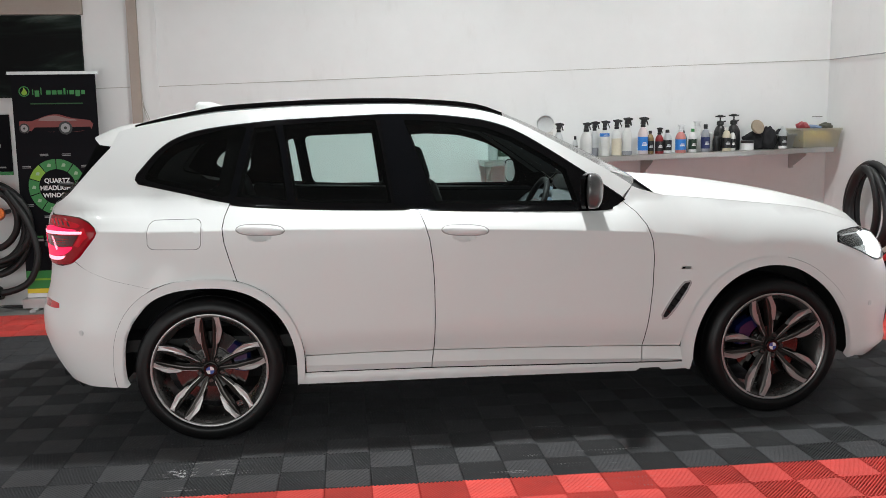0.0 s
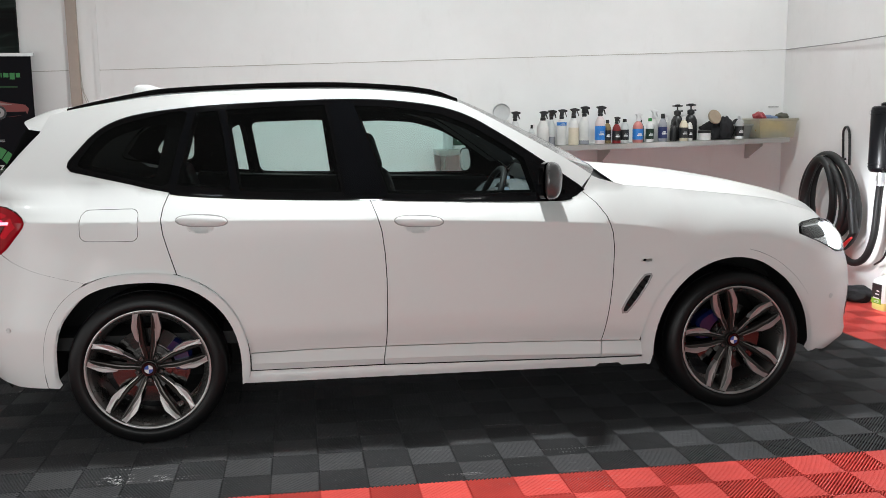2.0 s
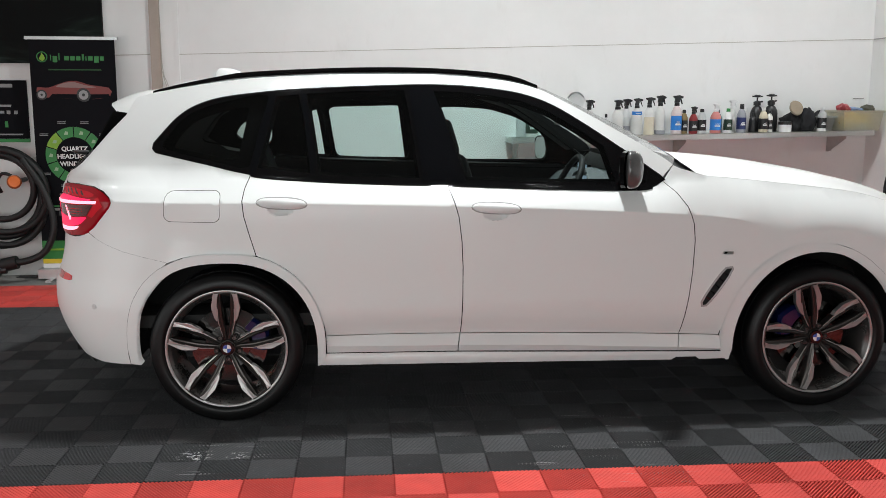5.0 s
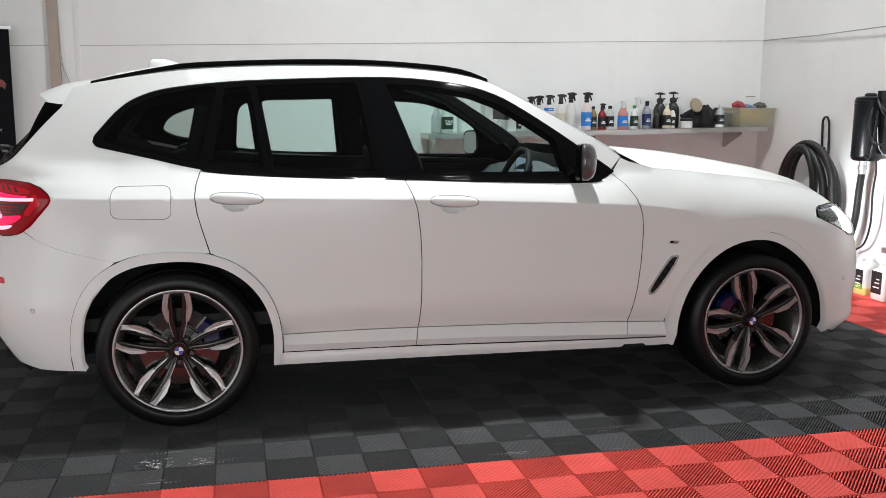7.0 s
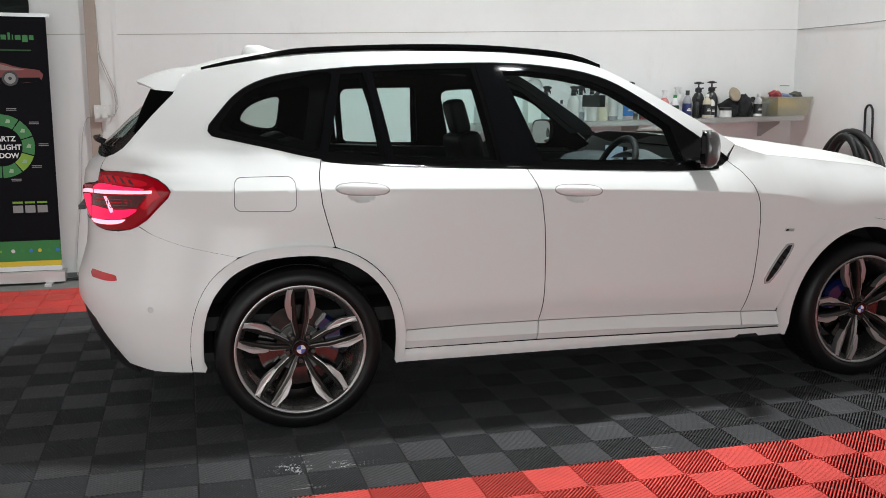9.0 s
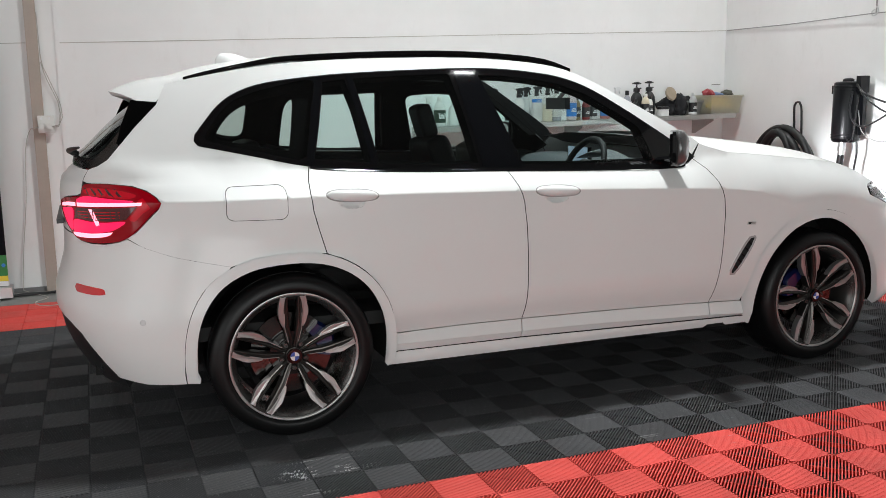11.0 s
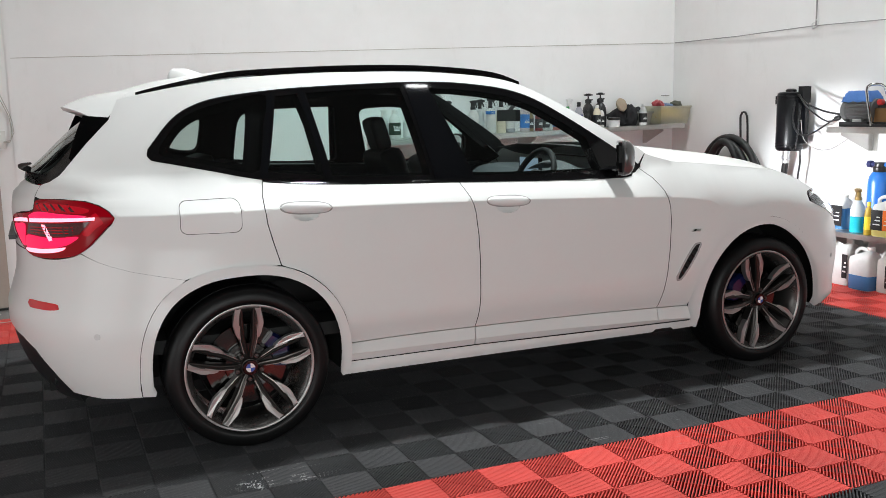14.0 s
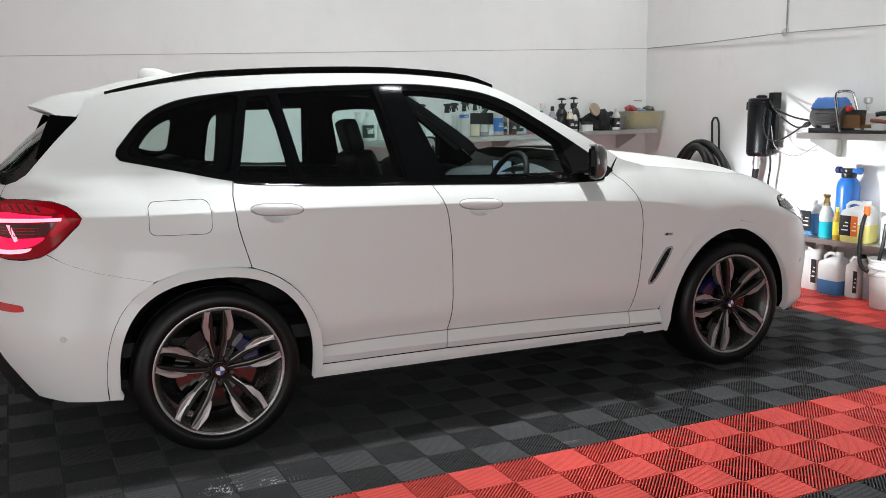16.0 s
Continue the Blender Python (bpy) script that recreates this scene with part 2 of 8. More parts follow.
RUBBER = surface("tyre_rubber", (0.005, 0.005, 0.0053), 0.40, vary=0.2, fine=140, bump=0.08, spec=0.25)
GAP_BLACK = surface("rubber_seal", (0.01, 0.01, 0.01), 0.55, vary=0.2)
GREY_METAL = surface("dark_grey_wheel_paint", (0.075, 0.068, 0.064), 0.30, metal=0.85, vary=0.1, spec=0.4)
CHANNEL = surface("black_spoke_channel", (0.004, 0.004, 0.004), 0.35, vary=0.1)
BARREL = surface("grey_rim_barrel", (0.10, 0.095, 0.092), 0.28, metal=0.7, vary=0.1)
RIB_EDGE = surface("worn_rib_edge", (0.50, 0.47, 0.46), 0.35, metal=0.6, vary=0.1)
MACHINED = surface("machined_aluminium", (0.40, 0.392, 0.386), 0.34, metal=0.75, vary=0.06, fine=300)
DISC = surface("brake_disc_steel", (0.10, 0.095, 0.092), 0.16, metal=1.0, vary=0.1, fine=200)
BLUE_PAINT = surface("blue_caliper_paint", (0.003, 0.008, 0.055), 0.3, vary=0.1, coat=0.5)
CHROME = surface("chrome", (0.75, 0.75, 0.76), 0.08, metal=1.0, vary=0.03, rough_vary=0.03)
PILLAR_BLACK = surface("pillar_cover_black", (0.004, 0.0044, 0.0054), 0.06, vary=0.15, rough_vary=0.02, spec=0.3)
VENT_METAL = surface("satin_vent_metal", (0.50, 0.49, 0.49), 0.25, metal=0.3, vary=0.1)
CARBON = surface("carbon_grey_cap", (0.07, 0.068, 0.068), 0.28, vary=0.25, fine=60, coat=1.0)
GLASS = glass("tinted_window_glass", (0.80, 0.94, 0.92), 0.42)
GLASS_DARK = glass("dark_window_glass", (0.70, 0.80, 0.77), 0.10)
GLASS_CLEAR = glass("clear_glass", (0.93, 0.95, 0.95))
INTERIOR = surface("black_interior_trim", (0.011, 0.012, 0.014), 0.6, vary=0.2, bump=0.1)
DASH = surface("dark_dash_top", (0.045, 0.052, 0.056), 0.55, vary=0.15, bump=0.1)
LEATHER = surface("black_leather", (0.005, 0.005, 0.0055), 0.6, vary=0.2, bump=0.15, spec=0.2)
HEADLINER = surface("dark_headliner", (0.02, 0.02, 0.02), 0.9, vary=0.15)
RED_LENS = glow("red_lamp_lens", (0.18, 0.0005, 0.004), 0.38, 0.10, 0.3)
RED_GLOW = glow("lit_red_lamp", (0.85, 0.006, 0.085), 0.80)
RED_DIM = glow("dim_red_lens", (0.36, 0.002, 0.010), 0.40, 0.12, 0.3)
RED_DARK = surface("dark_red_lens", (0.06, 0.001, 0.003), 0.08, vary=0.3, scale=20, coat=0.6)
RED_LINE = glow("lit_red_light_bar", (1.0, 0.36, 0.46), 1.5)
FIN_BLACK = surface("dull_black_trim", (0.0010, 0.0010, 0.0011), 0.7, vary=0.2, spec=0.02)
SCREEN_BLACK = surface("black_glass_border", (0.004, 0.004, 0.005), 0.22, vary=0.2, spec=0.25)
LAMP_WHITE = glow("lit_headlamp", (0.95, 0.97, 1.0), 3.5)
LAMP_SILVER = surface("lamp_reflector_silver", (0.55, 0.56, 0.57), 0.22, metal=0.8, vary=0.08)
REFLECTOR = surface("red_reflector", (0.60, 0.008, 0.014), 0.18, vary=0.1, coat=1.0)
SCREEN = glow("dash_screen", (0.32, 0.40, 0.50), 0.28)
MIRROR = surface("mirror_glass", (0.8, 0.82, 0.82), 0.02, metal=1.0, vary=0.01, rough_vary=0.01)
BADGE_BLUE = surface("badge_blue", (0.03, 0.10, 0.36), 0.2, vary=0.05, coat=1.0)
BADGE_WHITE = surface("badge_white", (0.75, 0.75, 0.75), 0.2, vary=0.03, coat=1.0)
WALL = plaster()
TILE_BLACK = tile_plastic("black_floor_tile", (0.0655, 0.0660, 0.0695), 0.66, 0.30)
TILE_RED = tile_plastic("red_floor_tile", (0.71, 0.092, 0.079), 0.46, 0.14)
TILE_BASE = surface("tile_base", (0.006, 0.006, 0.006), 0.8, vary=0.3)
STEEL = surface("brushed_stainless", (0.55, 0.54, 0.52), 0.30, metal=1.0, vary=0.08, fine=180, stretch=(0.15, 4, 4))


# ---------------------------------------------------------------- mesh helpers
def thing(name, at, label, category, group="", kind=""):
    ob = new(name)
    ob.location = at
    bpy.context.view_layer.update()
    return tagged(ob, label, category, group, kind)


def hang(ob, parent):
    """Make ob, whose mesh is in world places, a part of parent."""
    if parent is not None:
        ob.parent = parent
        m = Matrix.Translation(parent.location)
        if parent.parent is not None and parent.type == "MESH":
            m = parent.parent.matrix_basis.copy()
            ob.matrix_parent_inverse = m.inverted()
            ob.matrix_parent_inverse = parent_world(parent).inverted()
            return ob
        ob.matrix_parent_inverse = parent_world(parent).inverted()
    return ob


def parent_world(ob):
    m = ob.matrix_basis.copy()
    if ob.parent is not None:
        return parent_world(ob.parent) @ ob.matrix_parent_inverse @ m
    return m


def part(name, bm, mat, parent=None, label="", smooth=None, bevel=0.0):
    """Link a bmesh as one mesh object. smooth: degrees below which edges are smooth."""
    if bevel:
        edges = [e for e in bm.edges if len(e.link_faces) == 2 and e.calc_face_angle(0) > 0.6]
        bmesh.ops.bevel(bm, geom=edges, offset=bevel, segments=2, profile=0.6, affect="EDGES", clamp_overlap=True)
    bmesh.ops.recalc_face_normals(bm, faces=bm.faces)
    if smooth is not None:
        for f in bm.faces:
            f.smooth = True
        lim = radians(smooth)
        for e in bm.edges:
            if len(e.link_faces) == 2 and e.calc_face_angle(0) > lim:
                e.smooth = False
    me = bpy.data.meshes.new(name)
    bm.to_mesh(me)
    bm.free()
    me.materials.append(mat)
    ob = new(name, me)
    hang(ob, parent)
    return tagged(ob, label)


def box(bm, x0, y0, z0, x1, y1, z1, m=None):
    vs = [bm.verts.new((x, y, z)) for z in (z0, z1) for y in (y0, y1) for x in (x0, x1)]
    for f in ((0, 1, 3, 2), (4, 6, 7, 5), (0, 4, 5, 1), (1, 5, 7, 3), (3, 7, 6, 2), (2, 6, 4, 0)):
        bm.faces.new([vs[i] for i in f])
    if m is not None:
        bmesh.ops.transform(bm, matrix=m, verts=vs)
    return vs


def boxed(name, lo, hi, mat, parent=None, label="", bevel=0.0, m=None):
    bm = bmesh.new()
    box(bm, *lo, *hi, m)
    return part(name, bm, mat, parent, label, 30 if bevel else None, bevel)


def revolve(bm, profile, seg=32, m=None, close=False):
    """Turn (radius, height) points round the z axis; m lays it in the world."""
    rings = []
    for r, z in profile:
        if r < 1e-6:
            rings.append([bm.verts.new((0, 0, z))])
        else:
            rings.append([bm.verts.new((r * math.cos(2 * math.pi * i / seg), r * math.sin(2 * math.pi * i / seg), z)) for i in range(seg)])
    pairs = list(zip(rings, rings[1:]))
    if close:
        pairs.append((rings[-1], rings[0]))
    for a, b in pairs:
        for i in range(seg):
            j = (i + 1) % seg
            quad = [a[i % len(a)], a[j % len(a)], b[j % len(b)], b[i % len(b)]]
            quad = [v for k, v in enumerate(quad) if v not in quad[:k]]
            if len(quad) > 2:
                bm.faces.new(quad)
    vs = [v for r in rings for v in r]
    if m is not None:
        bmesh.ops.transform(bm, matrix=m, verts=vs)
    return vs


def tube(bm, points, radius, seg=8, closed=False):
    """A round tube along points; radius is a number or one per point."""
    pts = [Vector(p) for p in points]
    n = len(pts)
    rad = radius if isinstance(radius, (list, tuple)) else [radius] * n
    rings, ref = [], None
    for i, p in enumerate(pts):
        a = pts[(i - 1) % n] if closed or i else p
        b = pts[(i + 1) % n] if closed or i < n - 1 else p
        d = (b - a).normalized()
        if ref is None:
            ref = d.orthogonal().normalized()
        ref = (ref - d * ref.dot(d)).normalized()
        side = d.cross(ref)
        rings.append([bm.verts.new(p + rad[i] * (math.cos(2 * math.pi * k / seg) * ref + math.sin(2 * math.pi * k / seg) * side)) for k in range(seg)])
    for a, b in list(zip(rings, rings[1:])) + ([(rings[-1], rings[0])] if closed else []):
        for k in range(seg):
            bm.faces.new((a[k], a[(k + 1) % seg], b[(k + 1) % seg], b[k]))
    if not closed:
        bm.faces.new(rings[0][::-1])
        bm.faces.new(rings[-1])


def prism(bm, outline, y0, y1, m=None):
    """A flat outline of (x, z) points between two depths."""
    a = [bm.verts.new((x, y0, z)) for x, z in outline]
    b = [bm.verts.new((x, y1, z)) for x, z in outline]
    bm.faces.new(a)
    bm.faces.new(b[::-1])
    for i in range(len(a)):
        j = (i + 1) % len(a)
        bm.faces.new((a[i], b[i], b[j], a[j]))
    if m is not None:
        bmesh.ops.transform(bm, matrix=m, verts=a + b)


def grid_mesh(bm, rows):
    vs = [[bm.verts.new(p) for p in row] for row in rows]
    for a, b in zip(vs, vs[1:]):
        for i in range(len(a) - 1):
            bm.faces.new((a[i], a[i + 1], b[i + 1], b[i]))
    return vs


def smooth_line(points, step=0.03, closed=False):
    """Catmull-Rom through points of any dimension."""
    pts = [np.array(p, float) for p in points]
    n, out = len(pts), []
    for i in range(n if closed else n - 1):
        p1, p2 = pts[i], pts[(i + 1) % n]
        p0 = pts[i - 1] if closed or i else 2 * p1 - p2
        p3 = pts[(i + 2) % n] if closed or i + 2 < n else 2 * p2 - p1
        k = max(1, int(np.linalg.norm(p2 - p1) / step))
        for j in range(k):
            t = j / k
            out.append(0.5 * (2 * p1 + (p2 - p0) * t + (2 * p0 - 5 * p1 + 4 * p2 - p3) * t * t + (3 * p1 - p0 - 3 * p2 + p3) * t ** 3))
    if not closed:
        out.append(pts[-1])
    return [tuple(p) for p in out]


def curve(points):
    """Smooth function through (input, value) points, with no overshoot."""
    xs, ys = [p[0] for p in points], [p[1] for p in points]
    d = [(ys[i + 1] - ys[i]) / (xs[i + 1] - xs[i]) for i in range(len(xs) - 1)]
    m = [d[0]] + [0 if a * b <= 0 else 2 * a * b / (a + b) for a, b in zip(d, d[1:])] + [d[-1]]

    def f(x):
        if x <= xs[0]:
            return ys[0]
        if x >= xs[-1]:
            return ys[-1]
        i = 0
        while x > xs[i + 1]:
            i += 1
        h = xs[i + 1] - xs[i]
        t = (x - xs[i]) / h
        return ((2 * t ** 3 - 3 * t * t + 1) * ys[i] + (t ** 3 - 2 * t * t + t) * h * m[i] + (3 * t * t - 2 * t ** 3) * ys[i + 1] + (t ** 3 - t * t) * h * m[i + 1])
    return f


# ---------------------------------------------------------------- the car: surfaces
YC = 0.90          # centre plane
REAR_X, FRONT_X, HUB_Z = 0.0, 2.864, 0.357

end_rear = curve([(0.18, -0.79), (0.28, -0.86), (0.37, -0.91), (0.46, -0.94), (0.54, -0.95), (0.60, -0.95), (0.68, -0.925), (0.78, -0.90), (0.90, -0.895),
                  (1.02, -0.90), (1.10, -0.89), (1.15, -0.84), (1.20, -0.775), (1.30, -0.685), (1.45, -0.58), (1.52, -0.53), (1.60, -0.45)])
arc_rear = curve([(0.18, 0.70), (0.60, 0.80), (0.74, 0.80), (0.90, 0.90), (1.04, 0.86), (1.12, 0.60), (1.20, 0.42), (1.52, 0.34)])
end_front = curve([(0.18, 3.50), (0.26, 3.67), (0.33, 3.745), (0.40, 3.735), (0.55, 3.745), (0.68, 3.735), (0.78, 3.70), (0.88, 3.675), (0.97, 3.60), (1.05, 3.47)])
arc_front = curve([(0.18, 0.62), (0.60, 0.64), (0.95, 0.60)])
low_side = curve([(0.18, 0.850), (0.25, 0.868), (0.30, 0.884), (0.330, 0.8720), (0.360, 0.8640), (0.400, 0.8620), (0.410, 0.8660),
                  (0.45, 0.8895), (0.50, 0.9100), (0.60, 0.9270), (0.70, 0.936), (0.80, 0.937), (0.92, 0.930), (1.02, 0.920), (1.10, 0.914)])
end_side = curve([(0.18, 0.875), (0.27, 0.898), (0.40, 0.918), (0.60, 0.932), (0.80, 0.934), (0.92, 0.928), (1.02, 0.918), (1.10, 0.912)])
crease_z = curve([(-0.9, 1.045), (0.1, 1.04), (1.08, 1.02), (2.19, 0.975), (2.46, 0.942), (2.56, 0.895), (2.65, 0.872), (2.74, 0.888), (2.84, 0.897), (2.96, 0.893), (3.08, 0.866), (3.18, 0.83), (3.3, 0.81)])
belt_z = curve([(-0.9, 1.30), (-0.3, 1.22), (0.1, 1.155), (0.6, 1.125), (1.1, 1.115), (2.0, 1.10), (2.25, 1.15), (2.68, 1.11), (3.05, 1.065), (3.31, 1.0), (3.6, 0.90)])
belt_h = curve([(-0.9, 0.58), (-0.36, 0.690), (-0.1, 0.742), (0.1, 0.772), (0.6, 0.803), (1.04, 0.820), (1.9, 0.828), (2.10, 0.826), (2.4, 0.80), (3.1, 0.77), (3.6, 0.74)])


lip_top = curve([(0.40, 0.402), (0.80, 0.408), (1.10, 0.406), (1.50, 0.400), (1.86, 0.392), (2.19, 0.381), (2.45, 0.371)])
lip_edge = curve([(0.40, 0.357), (0.68, 0.356), (1.10, 0.352), (1.49, 0.346), (1.84, 0.333), (2.18, 0.321), (2.45, 0.306)])


def half_width(x, z):
    if 0.335 < z < 0.60 and 0.3 < x < 2.6:
        z += (0.403 - lip_top(x)) * min(1.0, (z - 0.335) / 0.03, (0.60 - z) / 0.18)
    zk, zt, ht = crease_z(x), belt_z(x), belt_h(x)
    hk = low_side(zk)
    if z <= zk:
        k = min(1.0, max(0.0, (abs(x - 1.43) - 1.66) / 0.10))
        return min(low_side(z) * (1 - k) + end_side(z) * k, hk)
    if z <= zt:
        q = (z - zk) / (zt - zk)
        w = 0.85 * min(1.0, max(0.0, (x - 2.36) / 0.20))
        v = min(1.0, max(0.0, (0.15 - x) / 0.40))
        return hk - (hk - ht) * ((0.72 * q + 0.28 * q * q) * (1 - w - v) + q ** 1.9 * w + (1 - (1 - q) ** 1.7) * v)
    return ht - (z - zt) * 0.38 - 0.07 * ((z - zt) / 0.5) ** 2


def skin(s, z, out=0.0):
    """The car's outer skin at s (which is x along the side and bends round both ends) and z, on the side that the camera passes."""
    er, a = end_rear(z), arc_rear(z)
    ef, b = end_front(z), arc_front(z)
    if s < er + a:
        f, n = (er + a - s) / a, 2.6 + 1.4 * min(1.0, max(0.0, (z - 1.12) / 0.08))
        f = min(f, math.pi / 2)
        d = (abs(math.sin(f)) ** n + abs(math.cos(f)) ** n) ** (1 / n)
        side = half_width(er + a, z)
        if z < 0.68:
            k = min(1.0, (er + a - s) / 0.12) * min(1.0, (0.68 - z) / 0.12)
            side = side * (1 - k) + end_side(z) * k
        x, h = er + a - (a + out) * math.sin(f) / d, (side + out) * math.cos(f) / d
    elif s > ef - b:
        f, n = (s - ef + b) / b, 2.6
        f = min(f, math.pi / 2)
        d = (abs(math.sin(f)) ** n + abs(math.cos(f)) ** n) ** (1 / n)
        x, h = ef - b + (b + out) * math.sin(f) / d, (half_width(min(s, 3.5), z) + out) * math.cos(f) / d
    else:
        x, h = s, half_width(s, z) + out
    return Vector((x, YC - h, z))


def rear_mid(z):
    """The s at which the skin meets the centre plane behind, and ahead."""
    return end_rear(z) + arc_rear(z) - arc_rear(z) * math.pi / 2


def front_mid(z):
    return end_front(z) - arc_front(z) + arc_front(z) * math.pi / 2


def resample(outline, step):
    out = []
    for p, q in zip(outline, outline[1:] + outline[:1]):
        k = max(1, int(math.dist(p, q) / step))
        out += [(p[0] + (q[0] - p[0]) * i / k, p[1] + (q[1] - p[1]) * i / k) for i in range(k)]
    return out


def inside(p, poly):
    hit = False
    for (ax, ay), (bx, by) in zip(poly, poly[1:] + poly[:1]):
        if (ay > p[1]) != (by > p[1]) and p[0] < (bx - ax) * (p[1] - ay) / (by - ay) + ax:
            hit = not hit
    return hit


from mathutils.geometry import delaunay_2d_cdt


def panel(name, outline, mat, parent, label="", holes=(), surf=skin, out=0.0, depth=0.014, step=0.045, mirror=False, flat=False, lines=(), both=False, edge=None):
    """A sheet cut to an outline in (s, z), laid on the skin, with edges turned inward by depth. Normals are those of the skin itself.
    both: the outline reaches the centre plane, and both halves make one sheet."""
    rings = [resample(list(outline), step * 0.7)] + [resample(list(h), step * 0.7) for h in holes]
    pts, edges = [], []
    for r in rings:
        base = len(pts)
        pts += r
        edges += [(base + i, base + (i + 1) % len(r)) for i in range(len(r))]
    lo = (min(p[0] for p in rings[0]), min(p[1] for p in rings[0]))
    hi = (max(p[0] for p in rings[0]), max(p[1] for p in rings[0]))
    nx, nz = int((hi[0] - lo[0]) / step) + 1, int((hi[1] - lo[1]) / step) + 1
    border = [np.array(r) for r in rings]
    allb = np.concatenate(border)
    for i in range(nx + 1):
        for j in range(nz + 1):
            p = (lo[0] + (i + 0.5) * step, lo[1] + (j + 0.5) * step)
            if inside(p, rings[0]) and not any(inside(p, h) for h in rings[1:]) and np.min(np.abs(allb - p).sum(1)) > step * 0.4 and abs(p[1] - crease_z(p[0])) > 0.012 and not 0.334 < p[1] < 0.418:
                pts.append(p)
    for k, level in enumerate((None, None, 0.341, 0.347, 0.354, 0.362, 0.392, 0.397, 0.402, 0.408, 0.415)):
        before = None
        for s in np.arange(lo[0], hi[0], 0.035):
            z = level if level else crease_z(s) + (0.005, -0.005)[k]
            if lo[1] < z < hi[1] and inside((s, z), rings[0]) and not any(inside((s, z), h) for h in rings[1:]) and np.min(np.abs(allb - (s, z)).sum(1)) > 0.008:
                pts.append((s, z))
                if before is not None:
                    edges.append((before, len(pts) - 1))
                before = len(pts) - 1
            else:
                before = None
    vs, _, faces, *_ = delaunay_2d_cdt([Vector(p) for p in pts], edges, [], 0, 1e-6)
    vs = [(v.x, v.y) for v in vs]
    keep = []
    for f in faces:
        c = (sum(vs[i][0] for i in f) / 3, sum(vs[i][1] for i in f) / 3)
        if inside(c, rings[0]) and not any(inside(c, h) for h in rings[1:]):
            keep.append(tuple(f))
    co, no = [], []
    e = 0.002
    for s, z in vs:
        p = surf(s, z, out)
        n = (surf(s + e, z, out) - surf(s - e, z, out)).cross(surf(s, z + e, out) - surf(s, z - e, out))
        n = n.normalized() if n.length > 1e-12 else Vector((0, -1, 0))
        co.append(p)
        no.append(n)
    count = {}
    for f in keep:
        for i in range(3):
            a, b = f[i], f[(i + 1) % 3]
            count[(a, b)] = count.get((a, b), 0) + 1
    rim = [(a, b) for (a, b) in count if (b, a) not in count]
    fs = list(keep)
    if depth:
        top, low = {}, {}
        for a, b in rim:
            if both and abs(co[a].y - YC) < 1e-3 and abs(co[b].y - YC) < 1e-3:
                continue
            for v in (a, b):
                if v not in top:
                    side = no[v]
                    top[v] = len(co)
                    co.append(co[v].copy())
                    no.append(side)
                    low[v] = len(co)
                    co.append(co[v] - no[v] * depth)
                    no.append(side)
            fs += [(top[b], top[a], low[a]), (top[b], low[a], low[b])]
    turned = [i >= len(keep) for i in range(len(fs))]
    if both:
        turned += turned
        n0 = len(co)
        co += [Vector((p.x, 2 * YC - p.y, p.z)) for p in co[:n0]]
        no += [Vector((n.x, -n.y, n.z)) for n in no[:n0]]
        fs += [(a + n0, c + n0, b + n0) for a, b, c in fs]
    made = []
    for flip in ((True,) if mirror == "far" else (False, True) if mirror else (False,)):
        cc = [Vector((p.x, 2 * YC - p.y, p.z)) for p in co] if flip else co
        nn = [Vector((n.x, -n.y, n.z)) for n in no] if flip else no
        ff = [(a, c, b) for a, b, c in fs] if flip else fs
        me = bpy.data.meshes.new(name)
        me.from_pydata([tuple(p) for p in cc], [], ff)
        me.materials.append(mat)
        # white sheets get black turned edges, so the shade in their gaps is coloured in
        me.materials.append(edge or (GAP_BLACK if mat is PAINT else mat))
        for poly, low_side_face in zip(me.polygons, turned):
            poly.use_smooth = True
            poly.material_index = int(low_side_face)
        me.normals_split_custom_set_from_vertices([tuple(n) for n in nn])
        ob = new(name, me)
        hang(ob, parent)
        made.append(tagged(ob, label))
    return made


def both_sides(name, build, mat, parent, label="", smooth=35, bevel=0.0):
    """A part of the near side and its mirror image; build fills a bmesh."""
    made = []
    for flip in (False, True):
        bm = bmesh.new()
        build(bm)
        if flip:
            bmesh.ops.transform(bm, matrix=Matrix.Translation((0, 2 * YC, 0)) @ Matrix.Diagonal((1, -1, 1, 1)), verts=bm.verts)
        made.append(part(name, bm, mat, parent[flip] if isinstance(parent, (list, tuple)) else parent, label, smooth, bevel))
    return made


car = thing("car", (1.43, YC, 0), "white five-door SUV with tinted windows, parked on chequered floor tiles", "car")

# outlines in (s, z)
def oval(cx, cz, rx, rz, a):
    c, s = math.cos(a), math.sin(a)
    n = 2.22 if c > 0 else 2.22 + 0.30 * min(1.0, -3 * c)
    k = (abs(c) ** n + abs(s) ** n) ** (-1 / n)
    return (cx + rx * k * c, cz + rz * k * s)


ARCH_R = [oval(0.005, 0.355, 0.452, 0.455, a) for a in [radians(d) for d in range(-6, 190, 5)]]
lean_f = lambda x, z: (x + (0.050 * max(0.0, (0.72 - z) / 0.40) if x > 2.9 else 0.0), z)
ARCH_F = [lean_f(2.825 + 0.450 * math.cos(a), 0.355 + 0.480 * math.sin(a)) for a in [radians(d) for d in range(-6, 190, 5)]]
OPEN_R = [oval(0.008, 0.355, 0.412, 0.415, a) for a in [radians(d) for d in range(-14, 196, 5)]]
OPEN_F = [lean_f(2.835 + 0.402 * math.cos(a), 0.355 + 0.437 * math.sin(a)) for a in [radians(d) for d in range(-14, 196, 5)]]

